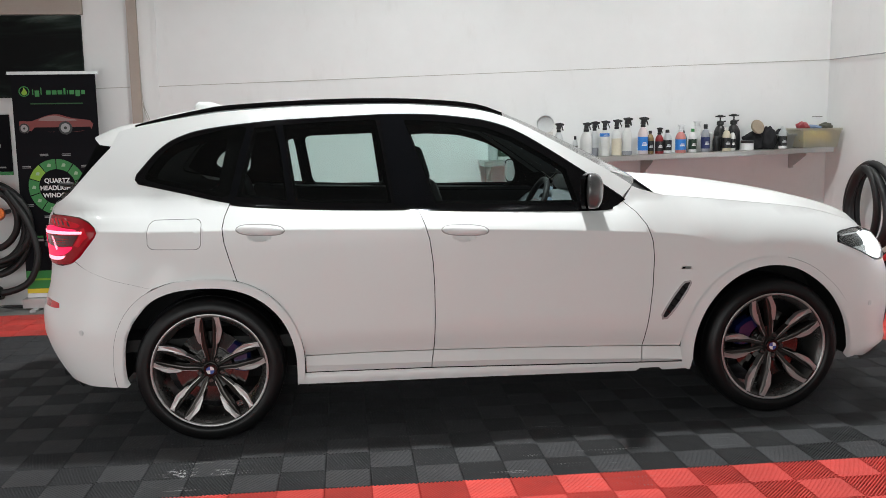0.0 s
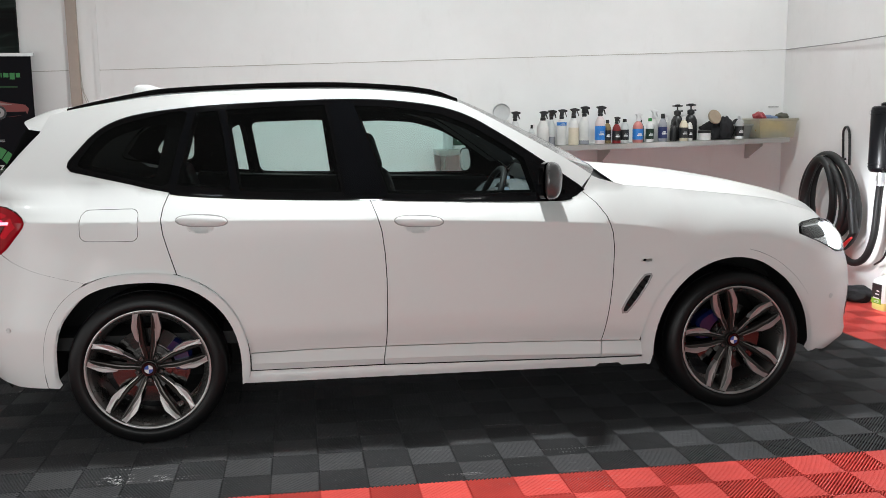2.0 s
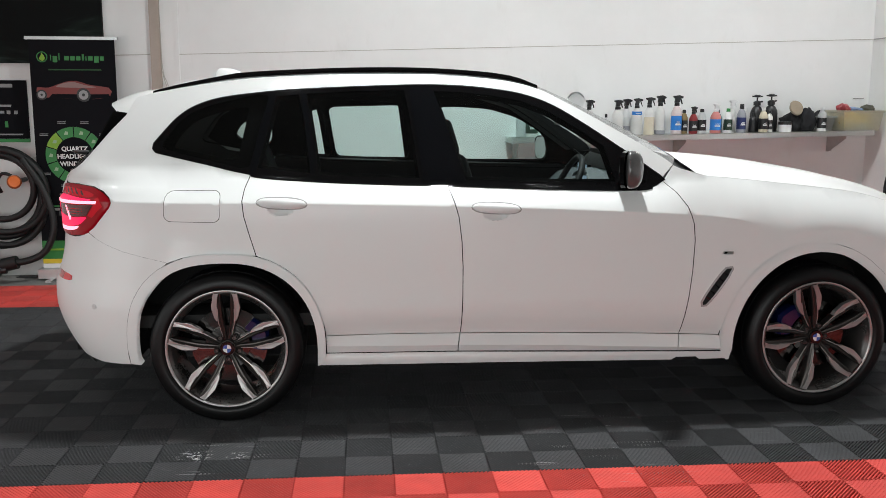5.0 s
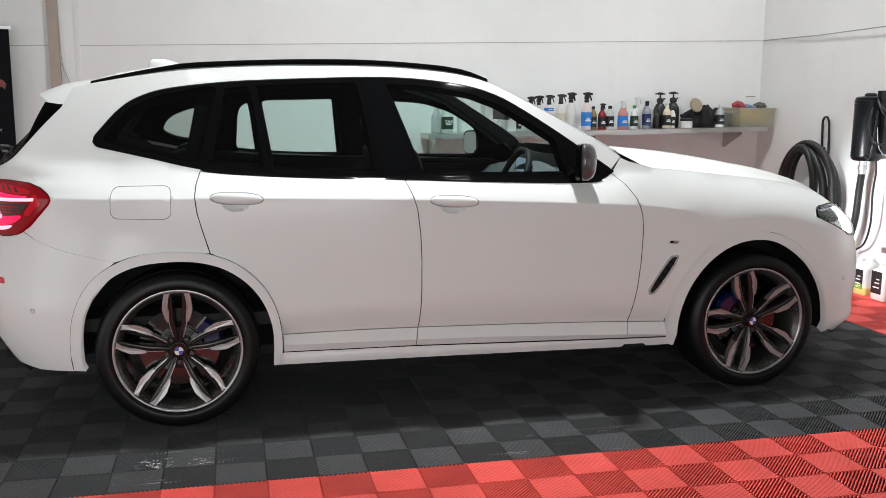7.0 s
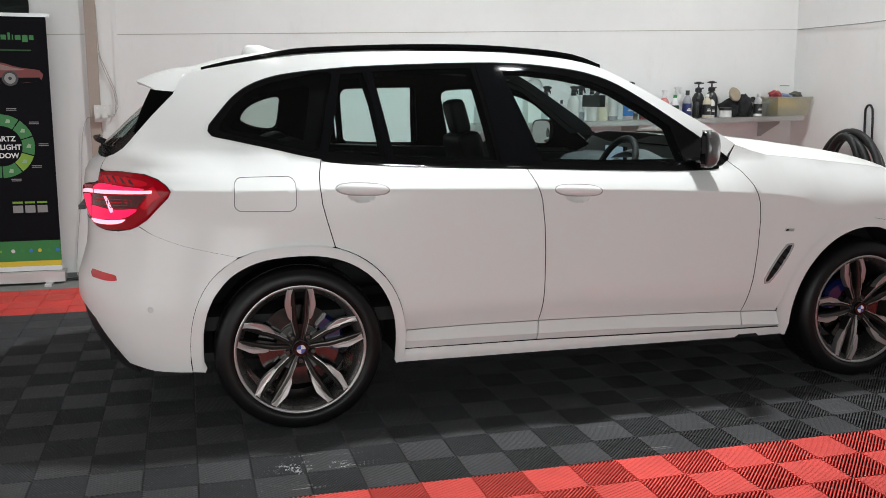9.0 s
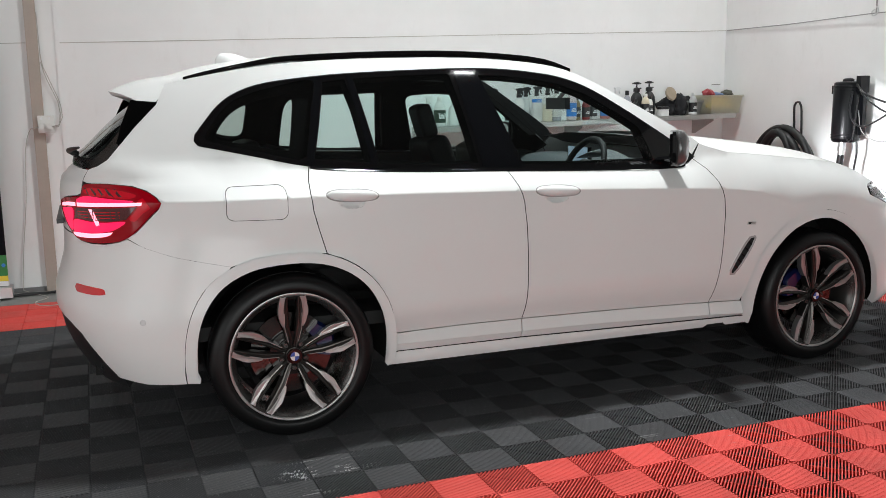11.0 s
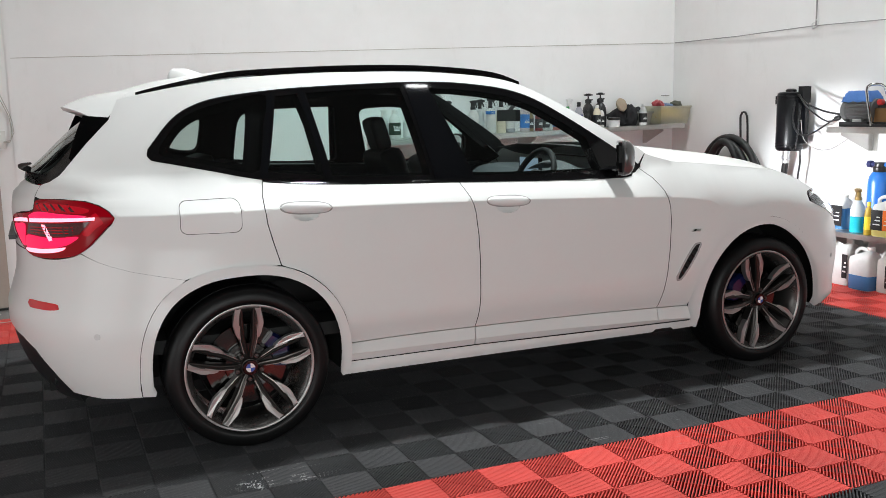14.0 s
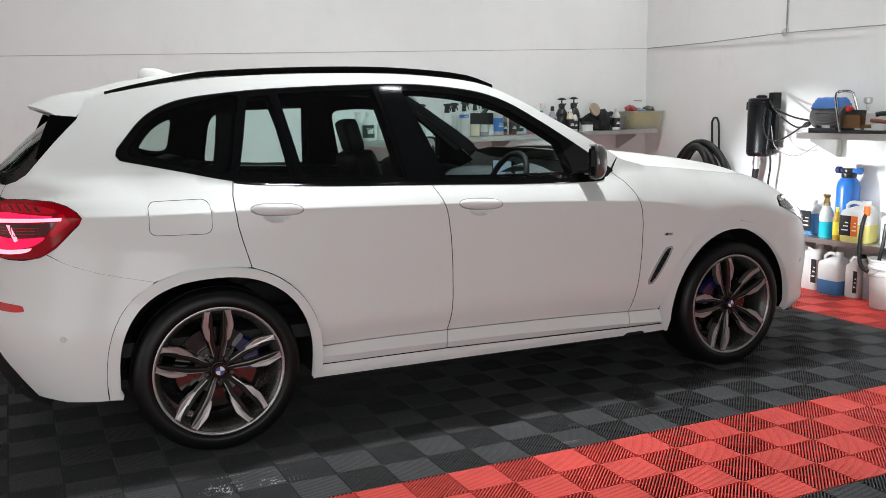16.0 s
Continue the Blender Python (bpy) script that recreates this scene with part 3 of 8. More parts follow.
DLO = smooth_line([(-0.347, 1.276), (-0.341, 1.300), (-0.312, 1.335), (-0.235, 1.42), (-0.15, 1.475), (-0.02, 1.515), (0.22, 1.545), (0.40, 1.558), (0.66, 1.57), (0.91, 1.578),
                   (1.10, 1.575), (1.27, 1.56), (1.42, 1.535), (1.56, 1.485), (1.72, 1.39), (1.91, 1.262), (2.09, 1.135)], 0.025)
DLO_LOW = smooth_line([(2.09, 1.135), (2.02, 1.10), (1.89, 1.092), (1.48, 1.10), (1.03, 1.115), (0.65, 1.125), (0.38, 1.137), (0.12, 1.158), (-0.10, 1.205), (-0.27, 1.242), (-0.332, 1.256), (-0.347, 1.276)], 0.025)
ROOF_EDGE = smooth_line([(-0.42, 1.515), (-0.25, 1.555), (0.10, 1.605), (0.55, 1.628), (0.94, 1.630), (1.28, 1.608), (1.46, 1.575), (1.60, 1.515), (1.80, 1.405), (2.00, 1.29), (2.13, 1.205)], 0.05)
roof_edge = curve([(-0.62, 1.475), (-0.42, 1.515), (-0.25, 1.555), (0.10, 1.605), (0.55, 1.628), (0.94, 1.630), (1.28, 1.608), (1.46, 1.575), (1.60, 1.515), (1.80, 1.405), (2.00, 1.29), (2.13, 1.205)])

CUT_C = [(0.118, 1.158), (0.098, 1.10), (0.092, 1.05), (0.10, 0.98), (0.118, 0.91), (0.15, 0.80)]
CUT_B = [(1.035, 1.113), (1.062, 1.04), (1.082, 0.97), (1.096, 0.86), (1.102, 0.74), (1.102, 0.60), (1.098, 0.43), (1.085, 0.345)]
CUT_A = [(2.075, 1.125), (2.13, 1.075), (2.175, 1.01), (2.202, 0.93), (2.210, 0.85), (2.205, 0.70), (2.190, 0.55), (2.178, 0.45), (2.165, 0.318)]
GAP = 0.0022


def shift(line, dx):
    return [(x + dx, z) for x, z in line]


# rear door
arch_r_front = [p for p in ARCH_R if p[0] > 0.155 and p[1] > 0.345]
low_belt = [(x, z - 0.004) for x, z in DLO_LOW]
rear_door_out = (shift(CUT_C, GAP) + [(x + 0.003, z + 0.003) for x, z in reversed(arch_r_front)] + [(x, lip_top(x) + 0.0012) for x in (0.463, 0.60, 0.80, 0.95, 1.094)] + shift(CUT_B, -GAP)[::-1][1:]
                 + [p for p in low_belt if 0.13 < p[0] < 1.02])
front_door_out = (shift(CUT_B, GAP)[:-1] + [(x, lip_top(x) + 0.0012) for x in (1.099, 1.30, 1.50, 1.70, 1.86, 2.02, 2.170)] + shift(CUT_A, -GAP)[::-1][1:] + [p for p in low_belt if 1.05 < p[0] < 2.05])
HANDLES = ((0.158, 0.384, 1.036), (1.142, 1.371, 1.008))


def bowl_ring(x0, x1, z, k=1.0):
    cx, cz, rx, rz = (x0 + x1) / 2 - 0.004, z - 0.020, (x1 - x0) / 2 - 0.052, 0.034
    return [(cx + k * rx * math.copysign(abs(math.cos(a)) ** 0.75, math.cos(a)), cz + k * rz * math.sin(a)) for a in np.linspace(0, 2 * math.pi, 29)[:-1]]


def bowl_skin(x0, x1, z0):
    cx, cz, rx, rz = (x0 + x1) / 2 - 0.004, z0 - 0.020, (x1 - x0) / 2 - 0.052, 0.034

    def f(s, z, out=0.0):
        r = min(1.0, ((s - cx) / rx) ** 2 + ((z - cz) / rz) ** 2)
        return skin(s, z, out - 0.024 * (1 - r) ** 0.7)
    return f


rear_door = panel("rear_door", rear_door_out, PAINT, car, mirror=True, depth=0.03, holes=[bowl_ring(*HANDLES[0])])
front_door = panel("front_door", front_door_out, PAINT, car, mirror=True, depth=0.03, holes=[bowl_ring(*HANDLES[1])])

# rear quarter with D-pillar
FUEL = [(cx + 0.032 * math.cos(radians(d)) - 0.06 * (1.025 - cz), cz + 0.030 * math.sin(radians(d))) for cx, cz, d0 in ((-0.041, 1.065, 0), (-0.225, 1.063, 90), (-0.222, 0.988, 180), (-0.037, 0.984, 270)) for d in range(d0, d0 + 91, 15)]
LAMP = smooth_line([(-0.500, 1.039), (-0.514, 1.062), (-0.548, 1.085), (-0.605, 1.103), (-0.70, 1.110), (-0.79, 1.108), (-0.825, 1.097), (-0.862, 1.060), (-0.91, 1.050), (-1.0, 1.042), (-1.085, 1.028), (-1.118, 1.0), (-1.098, 0.962), (-1.042, 0.922), (-0.98, 0.890), (-0.922, 0.871), (-0.84, 0.865), (-0.756, 0.868), (-0.675, 0.884), (-0.61, 0.922), (-0.543, 0.988), (-0.511, 1.018)], 0.008, True)
arch_r_rear = [p for p in ARCH_R if p[0] < 0.15 and p[1] > 0.768]
quarter = (shift(CUT_C, -GAP)[::-1] + [p for p in DLO_LOW if p[0] < 0.10] + [(x, z + 0.004) for x, z in DLO if x < 2.07]
           + [(2.075, 1.146), (2.13, 1.205)]
           + ROOF_EDGE[::-1][1:] + [(-0.462, 1.43), (-0.553, 1.335), (-0.667, 1.205), (-0.712, 1.180), (-0.765, 1.164), (-0.83, 1.116), (-0.80, 1.1095), (-0.70, 1.1120), (-0.60, 1.1050), (-0.547, 1.0870), (-0.512, 1.062), (-0.497, 1.039), (-0.508, 1.015), (-0.537, 0.984), (-0.604, 0.917), (-0.645, 0.892), (-0.58, 0.858), (-0.515, 0.836), (-0.45, 0.8165), (-0.381, 0.801), (-0.31, 0.785), (-0.250, 0.7710)]
           + [(x - 0.0025, z + 0.0025) for x, z in reversed(arch_r_rear)])
panel("quarter_panel", quarter, PAINT, car, holes=[FUEL], mirror=True, depth=0.02, step=0.032)
fuel_in = [(-0.128 + (x + 0.128) * 0.983, 1.026 + (z - 1.026) * 0.970) for x, z in FUEL]
panel("fuel_flap", fuel_in, PAINT, car, depth=0.01, step=0.02)
panel("filler_recess", [(-0.27, 0.93), (0.01, 0.93), (0.01, 1.12), (-0.27, 1.12)], GAP_BLACK, car, out=-0.012, depth=0)

# front fender
hood_edge = curve([(2.13, 1.20), (2.27, 1.153), (2.42, 1.138), (2.68, 1.111), (3.05, 1.066), (3.18, 1.038), (3.31, 1.002), (3.42, 0.968), (3.55, 0.915)])
arch_f_rear = [p for p in ARCH_F if p[0] < 2.80 and p[1] > 0.40]
arch_f_top = [p for p in ARCH_F if p[1] > 0.56 and p[0] >= 2.80]
arch_f_low = [(x + 0.002, z) for x, z in ARCH_F if z <= 0.60 and z > 0.32 and x > 3.0]
fender = (shift(CUT_A, GAP)[:-1] + [(2.174, 0.3828), (2.372, 0.3755)] + [(x - 0.003, z + 0.003) for x, z in reversed(arch_f_rear)] + [(x + 0.0015, z + 0.0015) for x, z in reversed(arch_f_top)]
          + [(3.3135, 0.72), (3.3335, 0.80), (3.300, 0.846), (3.182, 0.896), (3.200, 0.938), (3.235, 0.9475), (3.34, 0.950), (3.46, 0.940), (3.53, 0.9235)]
          + [(x, hood_edge(x) - 0.0005) for x in np.arange(3.51, 2.26, -0.05)] + [(2.17, 1.183), (2.13, 1.20), (2.085, 1.14)])
front_fender = panel("front_fender", fender, PAINT, car, mirror=True, depth=0.02)

# sills
panel("side_sill", [(0.425, 0.262), (0.45, 0.318), (0.47, 0.320), (1.09, 0.3170), (2.165, 0.2970), (2.405, 0.2935), (2.415, 0.254), (2.28, 0.252), (2.26, 0.267), (2.16, 0.267), (2.14, 0.252), (1.2, 0.259)], PAINT, car, mirror=True, depth=0.06)

# arch trims
arch_side = curve([(0.18, 0.862), (0.262, 0.878), (0.335, 0.895), (0.56, 0.9265), (0.70, 0.9360), (0.85, 0.9375)])


def arch_skin(s, z, out=0.0):
    """The trims stand on the skin but run straight down past the doors' lower crease."""
    p = skin(s, z, out)
    w = min(1.0, max(0.0, (s + 0.34) / 0.30), max(0.0, (3.25 - s) / 0.30))
    p.y = p.y * (1 - w) + min(p.y, YC - arch_side(z) - out) * w
    return p




def lip(a_top, a_low, b_top, b_low, low_a, low_b):
    """The moulding along a door's foot: a broad face that looks up, a rounded nose and an undercut."""
    def build(bm):
        rows = []
        for q in np.linspace(0, 1, 24):
            xt, xl, foot = a_top + (b_top - a_top) * q, a_low + (b_low - a_low) * q, low_a + (low_b - low_a) * q
            t, e = lip_top(xt) - 0.0022, lip_edge(xl)
            nose = 0.8915 - 0.009 * max(0.0, (0.60 - xt) / 0.14)
            rows.append([(xt, YC - 0.835, t), (xt, YC - 0.8650, t), (xl, YC - nose + 0.0015, e + 0.003), (xl, YC - nose, e), (xl, YC - nose + 0.002, e - 0.003), (xl, YC - 0.8745, foot), (xl, YC - 0.835, foot)])
        vs = grid_mesh(bm, rows)
        for row in (vs[0], vs[-1]):
            bm.faces.new(row)
    return build


both_sides("door_moulding", lip(0.463, 0.463, 1.0935, 1.083, 0.3235, 0.3210), PAINT, rear_door, smooth=35)
both_sides("door_moulding", lip(1.0980, 1.0875, 2.1700, 2.161, 0.3210, 0.3010), PAINT, front_door, smooth=35)
both_sides("front_sill_cover", lip(2.1745, 2.1655, 2.374, 2.384, 0.3010, 0.2975), PAINT, car, smooth=35)
ring_r = [(x, z) for x, z in ARCH_R if z > 0.345 or x > 0] + [(-0.440, 0.285), (-0.392, 0.283)] + [p for p in reversed(OPEN_R) if p[1] > 0.30] + [(0.418, 0.262), (0.425, 0.262)]
ring_r = [p for p in ring_r if not (p[0] > 0.3 and p[1] < 0.26)]
panel("wheel_arch_trim", ring_r, PAINT, car, mirror=True, surf=arch_skin, out=0.003, depth=0.035, edge=PAINT, step=0.03)
ring_f = [(x, z) for x, z in ARCH_F if z > 0.36] + [(2.378, 0.30), (2.41, 0.25), (2.425, 0.25)] + [p for p in OPEN_F if p[1] > 0.30][::-1] + [(3.278, 0.275), (3.318, 0.280), (3.324, 0.33)]
panel("wheel_arch_trim", ring_f, PAINT, car, mirror=True, surf=arch_skin, out=0.003, depth=0.035, edge=PAINT, step=0.03)


# wheel housings and underbody
def housing(cx, rz):
    def build(bm):
        rows = []
        for near, y in ((1, YC - 0.86), (0, YC - 0.55)):
            rows.append([(cx + (0.47 if 14 < d < 166 else 0.45 if cx < 1 and d > 90 else 0.425 if cx < 1 or d > 90 else 0.49) * math.cos(radians(d)), y + 0.045 * near * (cx < 1 and d > 140), 0.355 + rz * math.sin(radians(d))) for d in range(-9, 190, 9)])
        vs = grid_mesh(bm, rows)
        bm.faces.new(vs[1])
    return build


for cx, rz in ((0.010, 0.47), (2.830, 0.49)):
    both_sides("wheel_housing", housing(cx, rz), UNDERSIDE, car)
bm = bmesh.new()
box(bm, 0.47, YC - 0.82, 0.235, 2.38, YC + 0.82, 0.30)
box(bm, -0.80, YC - 0.50, 0.26, 0.47, YC + 0.50, 0.34)
box(bm, 2.38, YC - 0.50, 0.23, 3.55, YC + 0.50, 0.32)
part("underbody", bm, UNDERSIDE, car)

# rear bumper
mid = [(rear_mid(z), z) for z in (0.885, 0.80, 0.70, 0.62, 0.55)]
bumper = ([(-0.250, 0.7702), (-0.31, 0.7842), (-0.381, 0.8002), (-0.45, 0.8157), (-0.515, 0.8352), (-0.58, 0.8572), (-0.648, 0.889), (-0.68, 0.875), (-0.756, 0.860), (-0.84, 0.857), (-0.925, 0.862), (-0.985, 0.882)] + mid
          + [(-1.12, 0.535), (-0.99, 0.515), (-0.90, 0.475), (-0.81, 0.385), (-0.725, 0.290), (-0.60, 0.275), (-0.444, 0.282)] + [(x - 0.003, z) for x, z in reversed(ARCH_R) if x < -0.25 and 0.30 < z < 0.765])
rear_bumper = panel("rear_bumper", bumper, PAINT, car, both=True, depth=0.03)[0]
mid = [(rear_mid(z), z) for z in (0.54, 0.45, 0.36, 0.30)]
panel("rear_diffuser", [(-1.12, 0.540), (-0.98, 0.515), (-0.89, 0.475), (-0.80, 0.385), (-0.715, 0.29), (-0.70, 0.235), (-0.95, 0.24)] + mid[::-1], BLACK_PLASTIC, car, both=True, out=-0.012, depth=0.05)
# tailgate
mid = [(rear_mid(z), z) for z in (0.90, 0.98, 1.06, 1.12, 1.155)]
panel("tailgate", [(-0.985, 0.886)] + mid[:1] + mid[1:] + [(-0.93, 1.165), (-0.769, 1.1632), (-0.8325, 1.1165), (-0.850, 1.090), (-0.874, 1.066), (-0.912, 1.056), (-1.0, 1.048), (-1.092, 1.034), (-1.126, 1.0), (-1.106, 0.957), (-1.048, 0.915)], PAINT, car, both=True, depth=0.02)
# rear window: glass with broad black borders, set in between the pillars
pillar_s = curve([(1.165, -0.77), (1.180, -0.715), (1.205, -0.670), (1.335, -0.556), (1.43, -0.465), (1.475, -0.42)])


def rear_glass(z, u, out=0.0):
    p = skin(pillar_s(z), z, -0.006)
    h = YC - p.y
    bulge = 0.125 - 0.055 * max(0.0, (1.200 - z) / 0.034) ** 1.8 - 0.05 * max(0.0, (z - 1.200) / 0.27)
    return Vector((p.x - bulge * (1 - abs(u) ** 2.4) - out, YC - h * u, z))


heights = [1.166, 1.172, 1.18, 1.19, 1.205, 1.23, 1.27, 1.31, 1.35, 1.39, 1.43, 1.47]
bm = bmesh.new()
grid_mesh(bm, [[rear_glass(z, u) for u in np.linspace(-0.80, 0.80, 21)] for z in heights[4:]])
rear_window = part("rear_window", bm, GLASS_DARK, car, smooth=60)
rear_window.visible_shadow = False
for lo, hi in ((-1.0, -0.80), (0.80, 1.0)):
    bm = bmesh.new()
    grid_mesh(bm, [[rear_glass(z, u, 0.001) for u in np.linspace(lo, hi, 7)] for z in heights[3:]])
    part("window_border", bm, SCREEN_BLACK, car, smooth=60)
bm = bmesh.new()
grid_mesh(bm, [[rear_glass(z, u, 0.002) for u in np.linspace(-1.0, 1.0, 31)] for z in heights[:5]])
part("window_border", bm, SCREEN_BLACK, car, smooth=60)


# roof, spoiler and windscreen
def roof_point(x, u, lift=0.0):
    ze = roof_edge(x)
    he = half_width(max(x, -0.42), ze) - (0.10 * ((-0.25 - x) / 0.4) ** 2 if x < -0.25 else 0)
    crown = 0.048 if x > -0.25 else 0.048 - 0.02 * (-0.25 - x) / 0.4
    return Vector((x, YC - he * u, ze + crown * (1 - abs(u) ** 2.3) + lift))


bm = bmesh.new()
grid_mesh(bm, [[roof_point(x, u) for u in np.linspace(-1, 1, 25)] for x in np.linspace(-0.40, 1.46, 36)])
part("roof", bm, PAINT, car, smooth=60)
bm = bmesh.new()
grid_mesh(bm, [[roof_point(x, u * 0.97, -0.055) for u in np.linspace(-1, 1, 15)] for x in np.linspace(-0.35, 1.46, 20)])
part("headliner", bm, HEADLINER, car, smooth=60)


def spoiler(bm):
    """Roof spoiler whose sides run down to a point on the rear pillars."""
    front = smooth_line([(-0.400, 0.0, 1.562), (-0.397, 0.20, 1.558), (-0.370, 0.36, 1.552), (-0.294, 0.498, 1.540), (-0.372, 0.556, 1.474), (-0.455, 0.593, 1.392)], 0.03)
    rear = smooth_line([(-0.655, 0.0, 1.492), (-0.648, 0.15, 1.490), (-0.622, 0.30, 1.480), (-0.580, 0.42, 1.462), (-0.526, 0.525, 1.430), (-0.457, 0.595, 1.389)], 0.03)
    f = lambda line, q: np.array([np.interp(q, np.linspace(0, 1, len(line)), [p[i] for p in line]) for i in range(3)])
    top, low = [], []
    for u in np.linspace(-1, 1, 41):
        p, r = f(front, abs(u)), f(rear, abs(u))
        row, under = [], []
        for k in np.linspace(0, 1, 9):
            q = p + (r - p) * k
            lift = 0.014 * math.sin(math.pi * k) * (1 - abs(u) ** 3)
            row.append((q[0], YC + math.copysign(q[1], u), q[2] + lift))
            thick = (0.060 * (1 - k) + 0.016) * (1 - 0.75 * abs(u) ** 2)
            under.append((q[0] + 0.012 * k, YC + math.copysign(max(0.0, q[1] - 0.018), u), q[2] + lift - thick))
        top.append(row)
        low.append(under)
    a, b = grid_mesh(bm, top), grid_mesh(bm, low)
    for i in range(40):
        bm.faces.new((a[i][-1], a[i + 1][-1], b[i + 1][-1], b[i][-1]))


bm = bmesh.new()
spoiler(bm)
part("roof_spoiler", bm, PAINT, car, smooth=40)


def fin(bm):
    """Black panel that fills the corner between spoiler, pillar and rear glass."""
    rows = []
    for z in np.linspace(1.27, 1.44, 9):
        p = skin(pillar_s(z), z, -0.006)
        q = (z - 1.27) / 0.17
        rows.append([(p.x - 0.02 * k - 0.085 * q * k - 0.012 * math.sin(math.pi * k), p.y + 0.10 * k * (0.4 + q), z + 0.012 * k * q) for k in np.linspace(0, 1, 7)])
    grid_mesh(bm, rows)


both_sides("spoiler_fin", fin, FIN_BLACK, car)


def screen_point(x, u):
    ze = roof_edge(x)
    he = half_width(x, ze) - 0.008
    k = (1 - abs(u) ** 2.2)
    q = (x - 1.46) / 0.67
    return Vector((x + 0.16 * k * q, YC - he * u, ze + (0.048 - 0.02 * q) * k))


bm = bmesh.new()
grid_mesh(bm, [[screen_point(x, u) for u in np.linspace(-1, 1, 21)] for x in np.linspace(1.462, 2.13, 16)])
windscreen = part("windscreen", bm, GLASS_CLEAR, car, smooth=60)
windscreen.visible_shadow = False

# bonnet: from the fender's edge to the middle
hood_mid = curve([(2.13, 1.245), (2.31, 1.225), (2.69, 1.19), (3.05, 1.135), (3.30, 1.075), (3.49, 1.005), (3.62, 0.93)])


def hood_point(x, u):
    ze = hood_edge(x)
    p = skin(x, ze) if x < 3.42 else skin(x, ze)
    he = YC - p.y - 0.002
    k = 1 - abs(u) ** 2.0
    bulge = 0.012 * math.exp(-((abs(u) - 0.55) / 0.12) ** 2)
    reach = max(0.0, (x - 2.9) / 0.6)
    return Vector((p.x + 0.10 * k * reach, YC - he * u, ze + 0.001 + (hood_mid(x) - ze) * k * (1 - 0.25 * reach) + bulge * k))


bm = bmesh.new()
grid_mesh(bm, [[hood_point(x, -1) - Vector((0, 0.002, 0.02))] + [hood_point(x, u) for u in np.linspace(-1, 1, 33)] + [hood_point(x, 1) - Vector((0, -0.002, 0.02))] for x in np.linspace(2.25, 3.50, 34)])
part("bonnet", bm, PAINT, car, smooth=60)
bm = bmesh.new()
grid_mesh(bm, [[hood_point(x, u * 1.0) - Vector((0, 0, 0.02)) for u in np.linspace(-1, 1, 15)] for x in np.linspace(2.05, 2.36, 6)])
part("cowl", bm, BLACK_PLASTIC, car, smooth=60)

# front bumper and grille
mid = [(front_mid(z), z) for z in (0.30, 0.45, 0.60, 0.75, 0.90)]
front_bumper = panel("front_bumper", [(3.322, 0.285), (3.45, 0.25), (3.75, 0.255)] + mid + [(3.95, 0.93), (3.62, 0.885), (3.52, 0.772), (3.43, 0.782), (3.2995, 0.846), (3.3332, 0.80), (3.3132, 0.72)] + arch_f_low[::-1], PAINT, car, both=True, depth=0.03, edge=PAINT)[0]
mid = [(front_mid(z), z) for z in (0.42, 0.50, 0.58)]
panel("lower_grille", [(3.62, 0.40)] + mid + [(3.70, 0.59), (3.60, 0.52)], BLACK_PLASTIC, car, both=True, out=0.004, depth=0)
panel("kidney_grille", smooth_line([(4.02, 0.70), (4.33, 0.69), (4.36, 0.80), (4.33, 0.90), (4.05, 0.91), (3.98, 0.80)], 0.05, True), BLACK_GLOSS, car, mirror=True, out=0.012, depth=0.03)
panel("front_lip", [(3.40, 0.235), (3.60, 0.28), (3.76, 0.335), (3.86, 0.34), (3.80, 0.25), (3.60, 0.215)], PAINT, car, mirror=True, out=0.016, depth=0.03)
# headlamps
HEADLAMP = smooth_line([(3.196, 0.897), (3.206, 0.928), (3.235, 0.942), (3.34, 0.945), (3.46, 0.935), (3.60, 0.908), (3.70, 0.882), (3.69, 0.84), (3.60, 0.795), (3.50, 0.778), (3.41, 0.797), (3.30, 0.848), (3.225, 0.880)], 0.012, True)
lamps = panel("headlamp", HEADLAMP, GLASS_CLEAR, car, "clear headlamp with its light switched on", mirror=True, out=0.004, depth=0.004)
for lens, flip in zip(lamps, (False, True)):
    lens.visible_shadow = False


def inset_ring(outline, k):
    """An outline together with itself drawn in towards its middle, as outer line and hole."""
    cx, cz = sum(p[0] for p in outline) / len(outline), sum(p[1] for p in outline) / len(outline)
    return outline, [(x + (cx - x) * k / max(0.02, math.hypot(x - cx, z - cz)), z + (cz - z) * k / max(0.02, math.hypot(x - cx, z - cz))) for x, z in map(tuple, outline)]


def lamp_inner(outline, mat, name, label, out):
    holes = []
    if isinstance(outline, tuple):
        outline, holes = outline[0], [outline[1]]
    made = panel(name, outline, mat, None, label, holes=holes, mirror=True, out=out, depth=0.012)
    for ob, lens in zip(made, lamps):
        hang(ob, lens)


BOWL = smooth_line([(3.203, 0.899), (3.212, 0.925), (3.238, 0.938), (3.34, 0.941), (3.46, 0.931), (3.60, 0.904), (3.69, 0.878), (3.68, 0.842), (3.595, 0.800), (3.50, 0.784), (3.412, 0.802), (3.302, 0.853), (3.229, 0.884)], 0.012, True)
lamp_inner(BOWL, LAMP_SILVER, "lamp_bowl", "", -0.022)
lamp_inner(smooth_line([(3.222, 0.889), (3.222, 0.916), (3.30, 0.921), (3.368, 0.917), (3.372, 0.872), (3.30, 0.868), (3.25, 0.876)], 0.012, True), BLACK_GLOSS, "dark_insert", "dark unlit lens", -0.010)
lamp_inner([(3.270, 0.864), (3.300, 0.8535), (3.372, 0.822), (3.374, 0.866), (3.30, 0.864)], LAMP_SILVER, "lower_reflector", "", -0.009)
